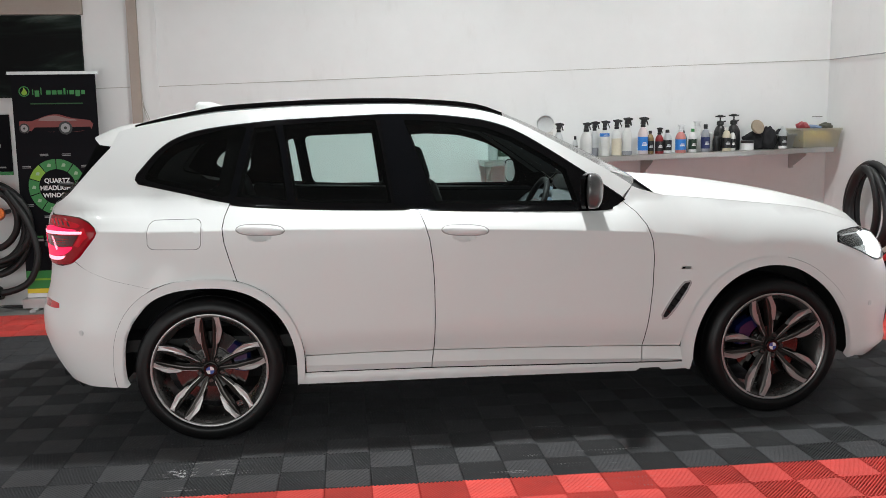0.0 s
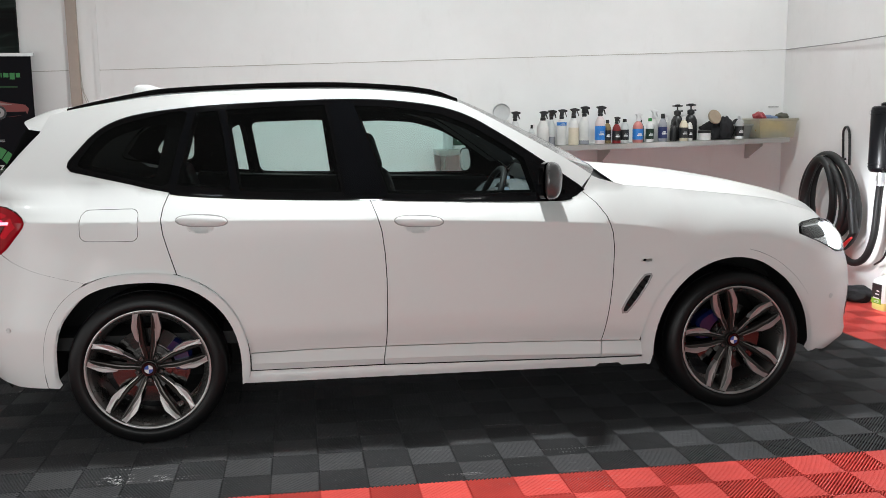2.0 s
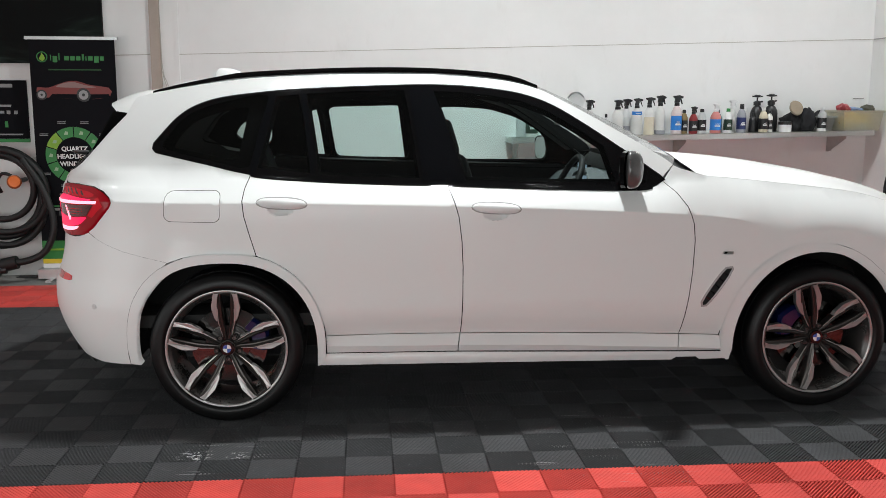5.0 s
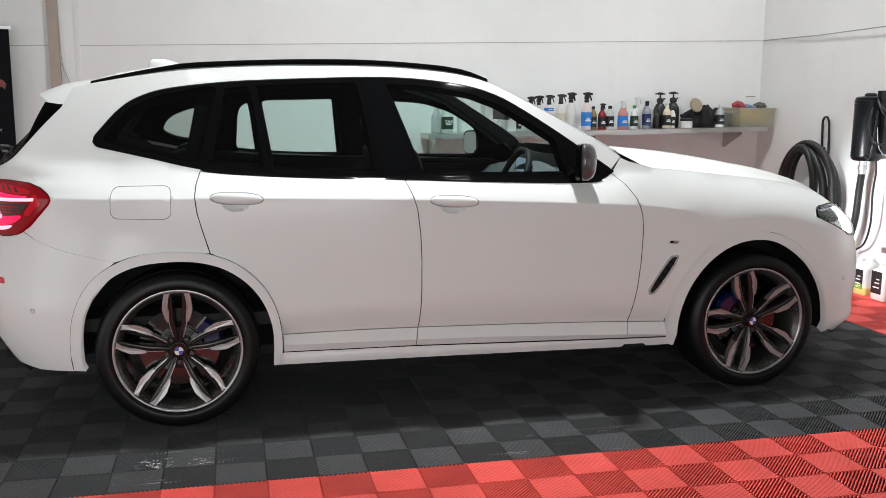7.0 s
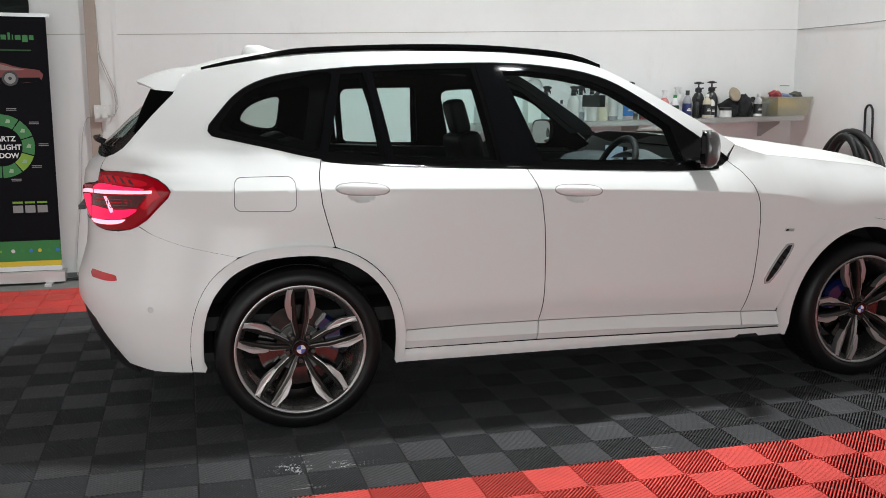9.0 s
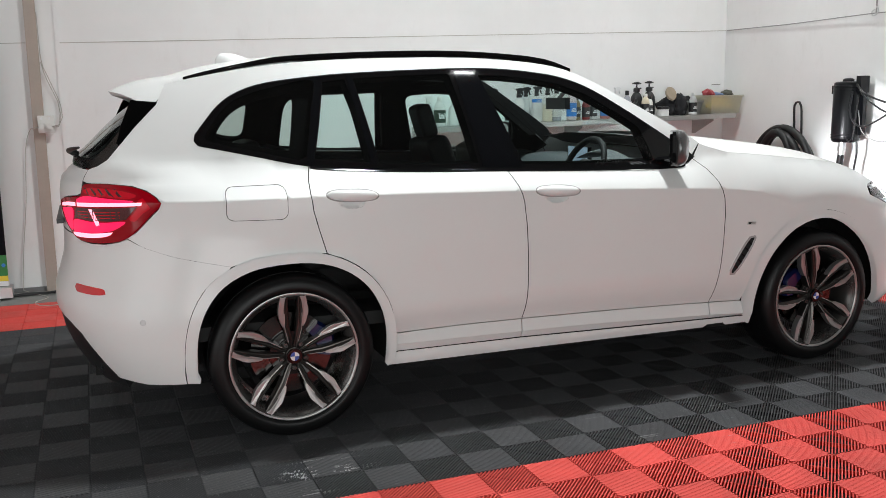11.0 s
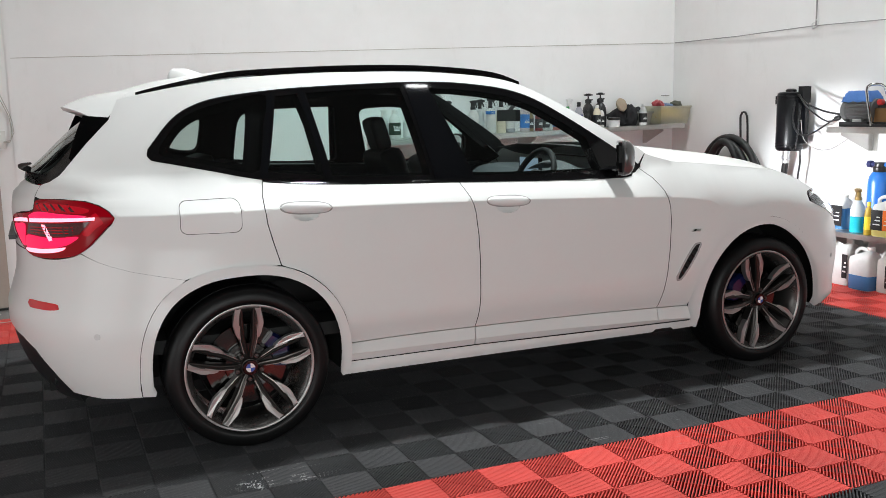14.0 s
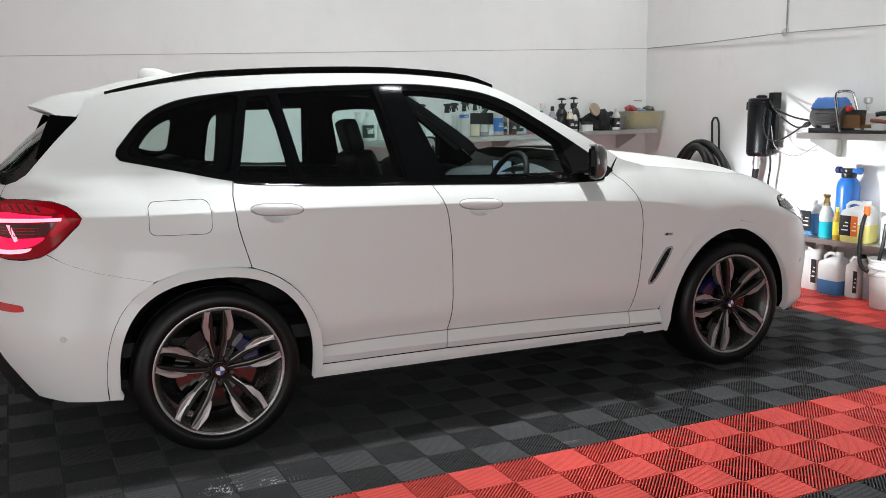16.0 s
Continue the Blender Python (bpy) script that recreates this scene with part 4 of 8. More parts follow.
lamp_inner([(3.235, 0.9245), (3.30, 0.9275), (3.372, 0.925), (3.371, 0.921), (3.30, 0.924), (3.236, 0.9205)], CHROME, "chrome_line", "", -0.008)
lamp_inner(inset_ring(HEADLAMP, 0.006), BLACK_GLOSS, "lamp_bezel", "black rim", 0.002)
lamp_inner(smooth_line([(3.385, 0.921), (3.42, 0.922), (3.52, 0.912), (3.68, 0.874), (3.67, 0.845), (3.59, 0.806), (3.50, 0.790), (3.42, 0.806), (3.386, 0.822)], 0.012, True), LAMP_WHITE, "lit_lens", "glowing white lens", -0.006)

# tail lamps
tails = panel("tail_lamp", LAMP, RED_LENS, car, "red tail lamp with glowing light bars", mirror=True, out=0.010, depth=0.03)


def tail_inner(outline, mat, name, label):
    made = panel(name, outline, mat, None, label, mirror=True, out=0.0125, depth=0.004, step=0.03)
    for ob, lens in zip(made, tails):
        hang(ob, lens)


def tail_band(outline, mat, name, label, step=0.012):
    tail_inner(smooth_line(outline, step, True), mat, name, label)


tail_inner([(-0.566, 1.044), (-0.70, 1.038), (-0.80, 1.034), (-0.897, 1.029), (-0.899, 1.013), (-0.80, 1.018), (-0.70, 1.023), (-0.567, 1.031)], RED_LINE, "light_bar", "glowing light bar")
tail_inner([(-0.915, 1.029), (-0.99, 1.025), (-1.07, 1.014), (-1.075, 1.000), (-0.99, 1.009), (-0.915, 1.013)], RED_LINE, "light_bar", "glowing light bar")
tail_band([(-0.60, 1.049), (-0.70, 1.054), (-0.80, 1.060), (-0.855, 1.055), (-0.90, 1.040), (-0.897, 1.0305), (-0.80, 1.0355), (-0.70, 1.0395), (-0.61, 1.0435)], RED_GLOW, "light_band", "glowing red band")
tail_band([(-0.585, 1.072), (-0.64, 1.086), (-0.72, 1.094), (-0.80, 1.092), (-0.83, 1.076), (-0.80, 1.064), (-0.70, 1.060), (-0.61, 1.058)], RED_DIM, "upper_facets", "red faceted lens")
for k in range(5):
    q = -0.64 - 0.036 * k
    tail_inner([(q, 1.060), (q - 0.018, 1.062), (q - 0.034, 1.092), (q - 0.024, 1.093)], RED_DARK, "lens_facet", "dark facet")
tail_band([(-0.545, 1.036), (-0.56, 1.060), (-0.578, 1.052), (-0.580, 1.030), (-0.60, 1.000), (-0.622, 0.975), (-0.60, 0.965), (-0.565, 0.998), (-0.535, 1.020)], RED_DIM, "outer_lens", "red outer lens")
tail_inner([(-0.59, 1.024), (-0.70, 1.016), (-0.80, 1.011), (-0.91, 1.006), (-0.93, 0.962), (-0.80, 0.958), (-0.70, 0.962), (-0.635, 0.972)], RED_DARK, "dark_lens", "dark red lens")
for z in (0.974, 0.986, 0.998):
    tail_inner([(-0.66, z + 0.004), (-0.76, z), (-0.90, z - 0.004), (-0.90, z - 0.007), (-0.76, z - 0.003), (-0.66, z + 0.001)], RED_DIM, "lens_rib", "")
tail_band([(-0.640, 0.962), (-0.72, 0.956), (-0.80, 0.952), (-0.93, 0.956), (-0.955, 0.93), (-0.95, 0.900), (-0.84, 0.905), (-0.74, 0.915), (-0.685, 0.930)], RED_GLOW, "light_band", "glowing red band")
tail_band([(-0.700, 0.916), (-0.76, 0.909), (-0.84, 0.902), (-0.93, 0.900), (-0.965, 0.895), (-0.935, 0.883), (-0.84, 0.884), (-0.76, 0.892), (-0.715, 0.904)], RED_LINE, "light_bar", "glowing lower light bar")
tail_band([(-0.945, 1.000), (-1.02, 0.998), (-1.072, 0.990), (-1.055, 0.955), (-1.01, 0.918), (-0.97, 0.905), (-0.96, 0.94)], RED_GLOW, "light_band", "glowing red band")
tail_inner([(-0.796, 1.008), (-0.820, 1.007), (-0.785, 0.938), (-0.762, 0.939)], RED_LINE, "light_bar", "short upright light bar")

# red reflector in the bumper
panel("reflector", smooth_line([(-0.752, 0.662), (-0.757, 0.679), (-0.80, 0.683), (-0.87, 0.684), (-0.93, 0.683), (-0.938, 0.668), (-0.918, 0.654), (-0.86, 0.653), (-0.80, 0.654)], 0.015, True), REFLECTOR, car, "red reflector strip", mirror=True, out=0.004, depth=0.01)


def sensor(s, z):
    def build(bm):
        p, e = skin(s, z), 0.01
        n = (skin(s + e, z) - skin(s - e, z)).cross(skin(s, z + e) - skin(s, z - e)).normalized()
        m = Matrix.Translation(p) @ n.to_track_quat("Z", "Y").to_matrix().to_4x4()
        revolve(bm, [(0.013, -0.002), (0.013, 0.0015), (0.011, 0.0012), (0.0105, -0.0008), (0.009, -0.0006), (0.0085, 0.001), (0, 0.001)], 18, m)
    return build


both_sides("parking_sensor", sensor(-0.60, 0.556), surface("sensor_white", (0.62, 0.62, 0.62), 0.35, vary=0.05, coat=0.5), car)
both_sides("parking_sensor", sensor(3.385, 0.565), bpy.data.materials["sensor_white"], car)


# exhaust tips
def exhaust(bm):
    m = Matrix.Translation((-0.700, YC - 0.54, 0.345)) @ Euler((0, radians(-90), 0)).to_matrix().to_4x4()
    revolve(bm, [(0.035, -0.12), (0.048, -0.10), (0.052, 0.0), (0.052, 0.075), (0.047, 0.078), (0.044, 0.07), (0.042, -0.05), (0, -0.06)], 24, m)


both_sides("exhaust_tip", exhaust, CHROME, car, "polished exhaust tip")


# ---------------------------------------------------------------- the car: windows, trim, cabin
def inset(outline, k):
    """Move an outline inward by k."""
    out, n = [], len(outline)
    area = sum(a[0] * b[1] - b[0] * a[1] for a, b in zip(outline, outline[1:] + outline[:1]))
    sign = 1 if area > 0 else -1
    for i in range(n):
        a, b, c = outline[i - 1], outline[i], outline[(i + 1) % n]
        d1, d2 = Vector((b[0] - a[0], b[1] - a[1])), Vector((c[0] - b[0], c[1] - b[1]))
        if d1.length < 1e-9 or d2.length < 1e-9:
            out.append(b)
            continue
        n1, n2 = Vector((-d1.y, d1.x)).normalized() * sign, Vector((-d2.y, d2.x)).normalized() * sign
        m = (n1 + n2)
        m = m / max(0.4, m.length_squared / 2)
        out.append((b[0] + m.x * k, b[1] + m.y * k))
    return out


dlo_top = curve([(x, z) for x, z in DLO])
dlo_low = curve([(x, z) for x, z in reversed(DLO_LOW)])


Q_GLASS = smooth_line([(-0.298, 1.285), (-0.265, 1.345), (-0.205, 1.415), (-0.125, 1.462), (0.01, 1.500), (0.188, 1.526), (0.16, 1.40), (0.112, 1.20), (0.08, 1.188), (-0.08, 1.225), (-0.22, 1.257)], 0.02, True)
Q_INNER = smooth_line([(-0.255, 1.290), (-0.225, 1.350), (-0.170, 1.405), (-0.10, 1.440), (0.0, 1.468), (0.085, 1.482), (0.100, 1.470), (0.050, 1.230), (0.02, 1.222), (-0.08, 1.245), (-0.20, 1.270)], 0.02, True)
R_FIX = [(0.232, 1.520), (0.335, 1.532), (0.365, 1.40), (0.395, 1.165), (0.148, 1.190), (0.19, 1.35)]
R_GLASS = [(0.375, 1.535), (0.60, 1.548), (0.842, 1.555), (0.862, 1.45), (0.905, 1.145), (0.65, 1.148), (0.435, 1.160), (0.405, 1.35)]
F_GLASS = ([(0.985, 1.55), (1.12, 1.546), (1.27, 1.530), (1.41, 1.505), (1.54, 1.455), (1.69, 1.365), (1.80, 1.29), (1.845, 1.125), (1.48, 1.125), (1.125, 1.135), (1.06, 1.33)])
frame_out = DLO + DLO_LOW[1:-1]
panel("window_frame", inset(frame_out, 0.001), BLACK_GLOSS, car, "gloss black window surround", holes=[Q_GLASS, R_FIX, R_GLASS, F_GLASS], mirror=True, out=0.001, depth=0.006, step=0.04)
for nm, outline, mat in (("quarter_window", Q_GLASS, GLASS_DARK), ("fixed_window", R_FIX, GLASS), ("rear_door_window", R_GLASS, GLASS), ("front_door_window", F_GLASS, GLASS)):
    for ob in panel(nm, inset(outline, -0.004), mat, car, mirror=True, out=-0.002, depth=0.0, step=0.05):
        ob.visible_shadow = False
# raised seals between the panes, and the pillar covers
panel("pillar_cover", [(0.865, 1.573), (0.978, 1.573), (1.115, 1.122), (0.925, 1.124)], PILLAR_BLACK, car, mirror=True, out=0.006, depth=0.01)
panel("pillar_cover", [(0.200, 1.541), (0.226, 1.543), (0.140, 1.160), (0.108, 1.163)], PILLAR_BLACK, car, mirror=True, out=0.004, depth=0.01)
panel("window_divider", [(0.344, 1.552), (0.364, 1.553), (0.426, 1.140), (0.402, 1.142)], PILLAR_BLACK, car, mirror=True, out=0.006, depth=0.012, step=0.03)
BELT = [p for p in DLO_LOW if 0.11 < p[0] < 2.03]
panel("belt_trim", [(x, z - 0.006) for x, z in BELT] + [(x, z + 0.008) for x, z in reversed(BELT)], BLACK_GLOSS, car, mirror=True, out=0.007, depth=0.012, step=0.03)
def round_corners(poly, r):
    """Cut each corner of an outline to a soft bend."""
    out, n = [], len(poly)
    for i in range(n):
        a, b, c = [np.array(poly[j % n], float) for j in (i - 1, i, i + 1)]
        p = b + (a - b) * min(0.45, r / np.linalg.norm(a - b))
        q = b + (c - b) * min(0.45, r / np.linalg.norm(c - b))
        out += [tuple((1 - t) ** 2 * p + 2 * t * (1 - t) * b + t * t * q) for t in np.linspace(0, 1, 6)]
    return out


INNER_OPENINGS = [[(-0.15, 1.290), (-0.10, 1.375), (0.0, 1.420), (0.09, 1.437), (0.07, 1.235), (-0.05, 1.245)],
                  [(0.28, 1.165), (0.295, 1.40), (0.315, 1.445), (0.35, 1.462), (0.392, 1.466), (0.438, 1.155)],
                  [(0.425, 1.478), (0.86, 1.490), (0.880, 1.472), (0.935, 1.145), (0.47, 1.152)],
                  [(1.03, 1.47), (1.20, 1.482), (1.42, 1.468), (1.60, 1.415), (1.75, 1.33), (1.815, 1.26), (1.82, 1.13), (1.14, 1.135)]]
panel("inner_pillar", inset(frame_out, 0.004), FIN_BLACK, car, holes=[round_corners(g, 0.05) for g in INNER_OPENINGS], mirror="far", out=-0.035, depth=0.03, step=0.05)
panel("inner_pillar", inset(frame_out, 0.004), FIN_BLACK, car, holes=[Q_INNER] + [inset(g, 0.010) for g in (R_FIX, R_GLASS, F_GLASS)], out=-0.035, depth=0.03, step=0.05)
panel("pillar_lining", [(2.02, 1.20), (1.83, 1.345), (1.62, 1.475), (1.45, 1.54), (1.27, 1.575), (0.94, 1.595), (0.55, 1.592), (0.1, 1.570), (-0.22, 1.52), (-0.40, 1.45), (-0.52, 1.33), (-0.62, 1.20), (-0.60, 1.0), (0.0, 1.0), (0.05, 1.15), (-0.2, 1.20), (-0.31, 1.28), (-0.22, 1.405), (-0.13, 1.46), (0.2, 1.525), (0.9, 1.558), (1.27, 1.535), (1.55, 1.455), (1.70, 1.36), (1.95, 1.19)], HEADLINER, car, mirror=True, out=-0.045, depth=0)
panel("door_card", [(0.52, 0.40), (2.15, 0.36), (2.15, 1.05), (1.9, 1.105), (1.0, 1.125), (0.4, 1.148), (0.1, 1.17), (0.0, 1.0), (0.02, 0.87), (0.30, 0.86), (0.48, 0.72)], INTERIOR, car, mirror=True, out=-0.075, depth=0.02)


# roof rails
def rail(bm):
    line = [(-0.36, 1.536, 0.0), (-0.26, 1.562, 0.010), (-0.05, 1.606, 0.022), (0.11, 1.630, 0.026), (0.55, 1.652, 0.028), (0.94, 1.654, 0.028), (1.28, 1.632, 0.024), (1.42, 1.604, 0.016), (1.50, 1.572, 0.0)]
    rows = []
    for x, z, up in smooth_line(line, 0.05):
        h = half_width(max(x, -0.42), roof_edge(x)) - 0.012
        y = YC - h
        foot = roof_edge(x) - 0.004
        top = max(z + 0.010, foot + 0.002)
        rows.append([(x, y - 0.002, foot), (x, y - 0.004, (foot + top) / 2), (x, y + 0.003, top - 0.002), (x, y + 0.012, top), (x, y + 0.026, top - 0.003), (x, y + 0.034, foot + 0.01)])
    grid_mesh(bm, rows)


both_sides("roof_rail", rail, BLACK_GLOSS, car, "gloss black roof rail", 50)


# antenna fin
def antenna(bm):
    rows = []
    for q in np.linspace(0, 1, 9):
        z = roof_point(0.0, 0).z - 0.028 + 0.056 * q
        x0, x1 = -0.155 + 0.030 * q ** 3, 0.085 - 0.150 * q ** 1.2
        w = 0.032 * (1 - q) ** 0.6 + 0.004
        rows.append([((x0 + x1) / 2 + (x1 - x0) / 2 * math.cos(a), YC + w * math.sin(a), z) for a in np.linspace(0, 2 * math.pi, 20)])
    vs = grid_mesh(bm, rows)
    bm.faces.new(vs[-1][:-1])
    bmesh.ops.remove_doubles(bm, verts=bm.verts, dist=0.0005)


bm = bmesh.new()
antenna(bm)
part("antenna_fin", bm, PAINT, car, smooth=50)


HANDLE_LINE = surface("grey_gasket", (0.30, 0.29, 0.285), 0.6, vary=0.1)


# door handles: grip, recess, and a grey ring coloured in as the grip's shadow line
def grip(x0, x1, z):
    def build(bm):
        rows = []
        for q in np.linspace(0, 1, 15):
            x = x0 + (x1 - x0) * q
            r = 0.0225 * (1 - abs(2 * q - 1) ** 2.8) ** 0.5 + 0.0015
            reach = 0.036 * (1 - abs(2 * q - 1) ** 4) + 0.006
            y = skin(x, z).y
            rows.append([(x, y + 0.006 - reach * max(0, math.cos(a)) ** 0.55, z + 0.004 - 0.05 * (x - (x0 + x1) / 2) + r * math.sin(a)) for a in np.linspace(-math.pi / 2, math.pi / 2, 15)])
        vs = grid_mesh(bm, rows)
    return build


for (x0, x1, z), door in zip(HANDLES, (rear_door, front_door)):
    both_sides("door_handle", grip(x0, x1, z), PAINT, door, smooth=60)
    rim = [[((x0 + x1) / 2 + ((x1 - x0) / 2 + k) * math.copysign(abs(math.cos(a)) ** 0.7, math.cos(a)), z + 0.003 - 0.05 * ((x1 - x0) / 2) * math.cos(a) + (0.0245 + k) * math.copysign(abs(math.sin(a)) ** 0.9, math.sin(a))) for a in np.linspace(0, 2 * math.pi, 41)[:-1]] for k in (0.0032, -0.004)]
    for ob, d in zip(panel("handle_gasket", rim[0], HANDLE_LINE, None, holes=[rim[1]], out=0.0012, depth=0.003, step=0.02, mirror=True), door):
        hang(ob, d)
    bowls = panel("handle_recess", bowl_ring(x0, x1, z, 1.03), PAINT, None, out=0.0, depth=0.0, step=0.012, surf=bowl_skin(x0, x1, z), mirror=True)
    for ob, d in zip(bowls, door):
        hang(ob, d)


# side mirrors
def mirror_cap(bm):
    rows = []
    for q in np.linspace(0, 1, 11):
        y = YC - 0.900 - 0.135 * q
        k = math.sin(math.pi * min(1, 0.18 + 0.82 * q) ** 1.0) ** 0.5 if q < 1 else 0.12
        k = (1 - (abs(2 * q - 1)) ** 3.4) ** 0.5 * 0.92 + 0.08
        cz, rz, rx = 1.190 + 0.004 * q, 0.088 * k, 0.048 * k
        rows.append([(1.892 - 0.040 * q + rx * math.copysign(abs(math.cos(a)) ** 0.75, math.cos(a)) * (1.25 if math.cos(a) > 0 else 0.55),
                      y, cz + rz * math.copysign(abs(math.sin(a)) ** 0.8, math.sin(a))) for a in np.linspace(0, 2 * math.pi, 25)])
    vs = grid_mesh(bm, rows)
    bm.faces.new(vs[0][:-1])
    bm.faces.new(vs[-1][:-1])
    bmesh.ops.remove_doubles(bm, verts=bm.verts, dist=0.0005)


door_mirrors = both_sides("door_mirror", mirror_cap, CARBON, car, "grey carbon-look door mirror", 60)


def mirror_face(bm):
    pts = [(0.012, 0.060), (0.150, 0.062), (0.172, 0.030), (0.170, -0.030), (0.140, -0.060), (0.030, -0.058), (0.008, -0.02)]
    ring = [(1.872 - 0.42 * a, YC - 0.908 - 0.72 * a, 1.192 + 1.12 * b) for a, b in smooth_line(pts, 0.02, True)]
    v = [bm.verts.new(p) for p in ring]
    w = [bm.verts.new((p[0] + 0.02, p[1], p[2])) for p in ring]
    bm.faces.new(v)
    for i in range(len(v)):
        bm.faces.new((v[i], v[(i + 1) % len(v)], w[(i + 1) % len(v)], w[i]))


def mirror_ring(bm):
    pts = [(0.004, 0.068), (0.155, 0.070), (0.182, 0.034), (0.180, -0.036), (0.146, -0.070), (0.026, -0.068), (0.0, -0.02)]
    ring = smooth_line(pts, 0.02, True)
    v = [bm.verts.new((1.876 - 0.42 * a, YC - 0.904 - 0.72 * a, 1.192 + 1.12 * b)) for a, b in ring]
    w = [bm.verts.new((1.896 - 0.42 * a, YC - 0.904 - 0.72 * a, 1.192 + 1.12 * b)) for a, b in ring]
    bm.faces.new(v)
    for i in range(len(v)):
        bm.faces.new((v[i], v[(i + 1) % len(v)], w[(i + 1) % len(v)], w[i]))


both_sides("mirror_housing", mirror_ring, BLACK_GLOSS, door_mirrors)
both_sides("mirror_glass", mirror_face, MIRROR, door_mirrors, "mirror glass")


def mirror_arm(bm):
    rows = []
    for q in np.linspace(0, 1, 5):
        y = YC - 0.800 - 0.14 * q
        rows.append([(1.90 + 0.055 * math.cos(a), y, 1.125 + 0.012 * q + 0.016 * math.sin(a)) for a in np.linspace(0, 2 * math.pi, 15)])
    vs = grid_mesh(bm, rows)
    bm.faces.new(vs[-1][:-1])


both_sides("mirror_arm", mirror_arm, BLACK_GLOSS, door_mirrors)

# fender vent and badge
VENT = smooth_line([(2.256, 0.528), (2.282, 0.530), (2.33, 0.590), (2.385, 0.672), (2.404, 0.712), (2.400, 0.726), (2.366, 0.722), (2.318, 0.664), (2.270, 0.590), (2.252, 0.552)], 0.03, True)
panel("vent_frame", VENT, VENT_METAL, front_fender[0], "", out=0.007, depth=0.012, step=0.02, holes=[inset(VENT, 0.008)])
panel("vent_opening", inset(VENT, 0.007), UNDERSIDE, front_fender[0], out=0.002, depth=0.0, step=0.02)
for k in range(5):
    c = Vector((2.285 + 0.021 * k, 0.570 + 0.029 * k))
    panel("vent_slat", [(c.x - 0.016, c.y + 0.012), (c.x + 0.012, c.y - 0.010), (c.x + 0.015, c.y - 0.007), (c.x - 0.013, c.y + 0.015)], BLACK_GLOSS, front_fender[0], out=0.0045, depth=0.003, step=0.02)
panel("fender_badge", [(2.345, 0.785), (2.353, 0.799), (2.402, 0.797), (2.398, 0.783)], STEEL, front_fender[0], out=0.003, depth=0.003, step=0.02)
panel("badge_stripe", [(2.352, 0.787), (2.358, 0.797), (2.372, 0.7965), (2.366, 0.7865)], BLACK_GLOSS, front_fender[0], out=0.0045, depth=0.002, step=0.02)

# rear wiper
bm = bmesh.new()
tube(bm, [(-0.800, YC + 0.02, 1.195), (-0.846, YC, 1.220), (-0.832, YC - 0.22, 1.236), (-0.800, YC - 0.38, 1.250)], [0.017, 0.014, 0.010, 0.005], 10)
part("rear_wiper", bm, BLACK_PLASTIC, car, smooth=50)
bm = bmesh.new()
box(bm, -0.915, YC - 0.30, 0.915, -0.885, YC + 0.30, 0.935)
part("tailgate_handle_trim", bm, BLACK_PLASTIC, car, bevel=0.004)


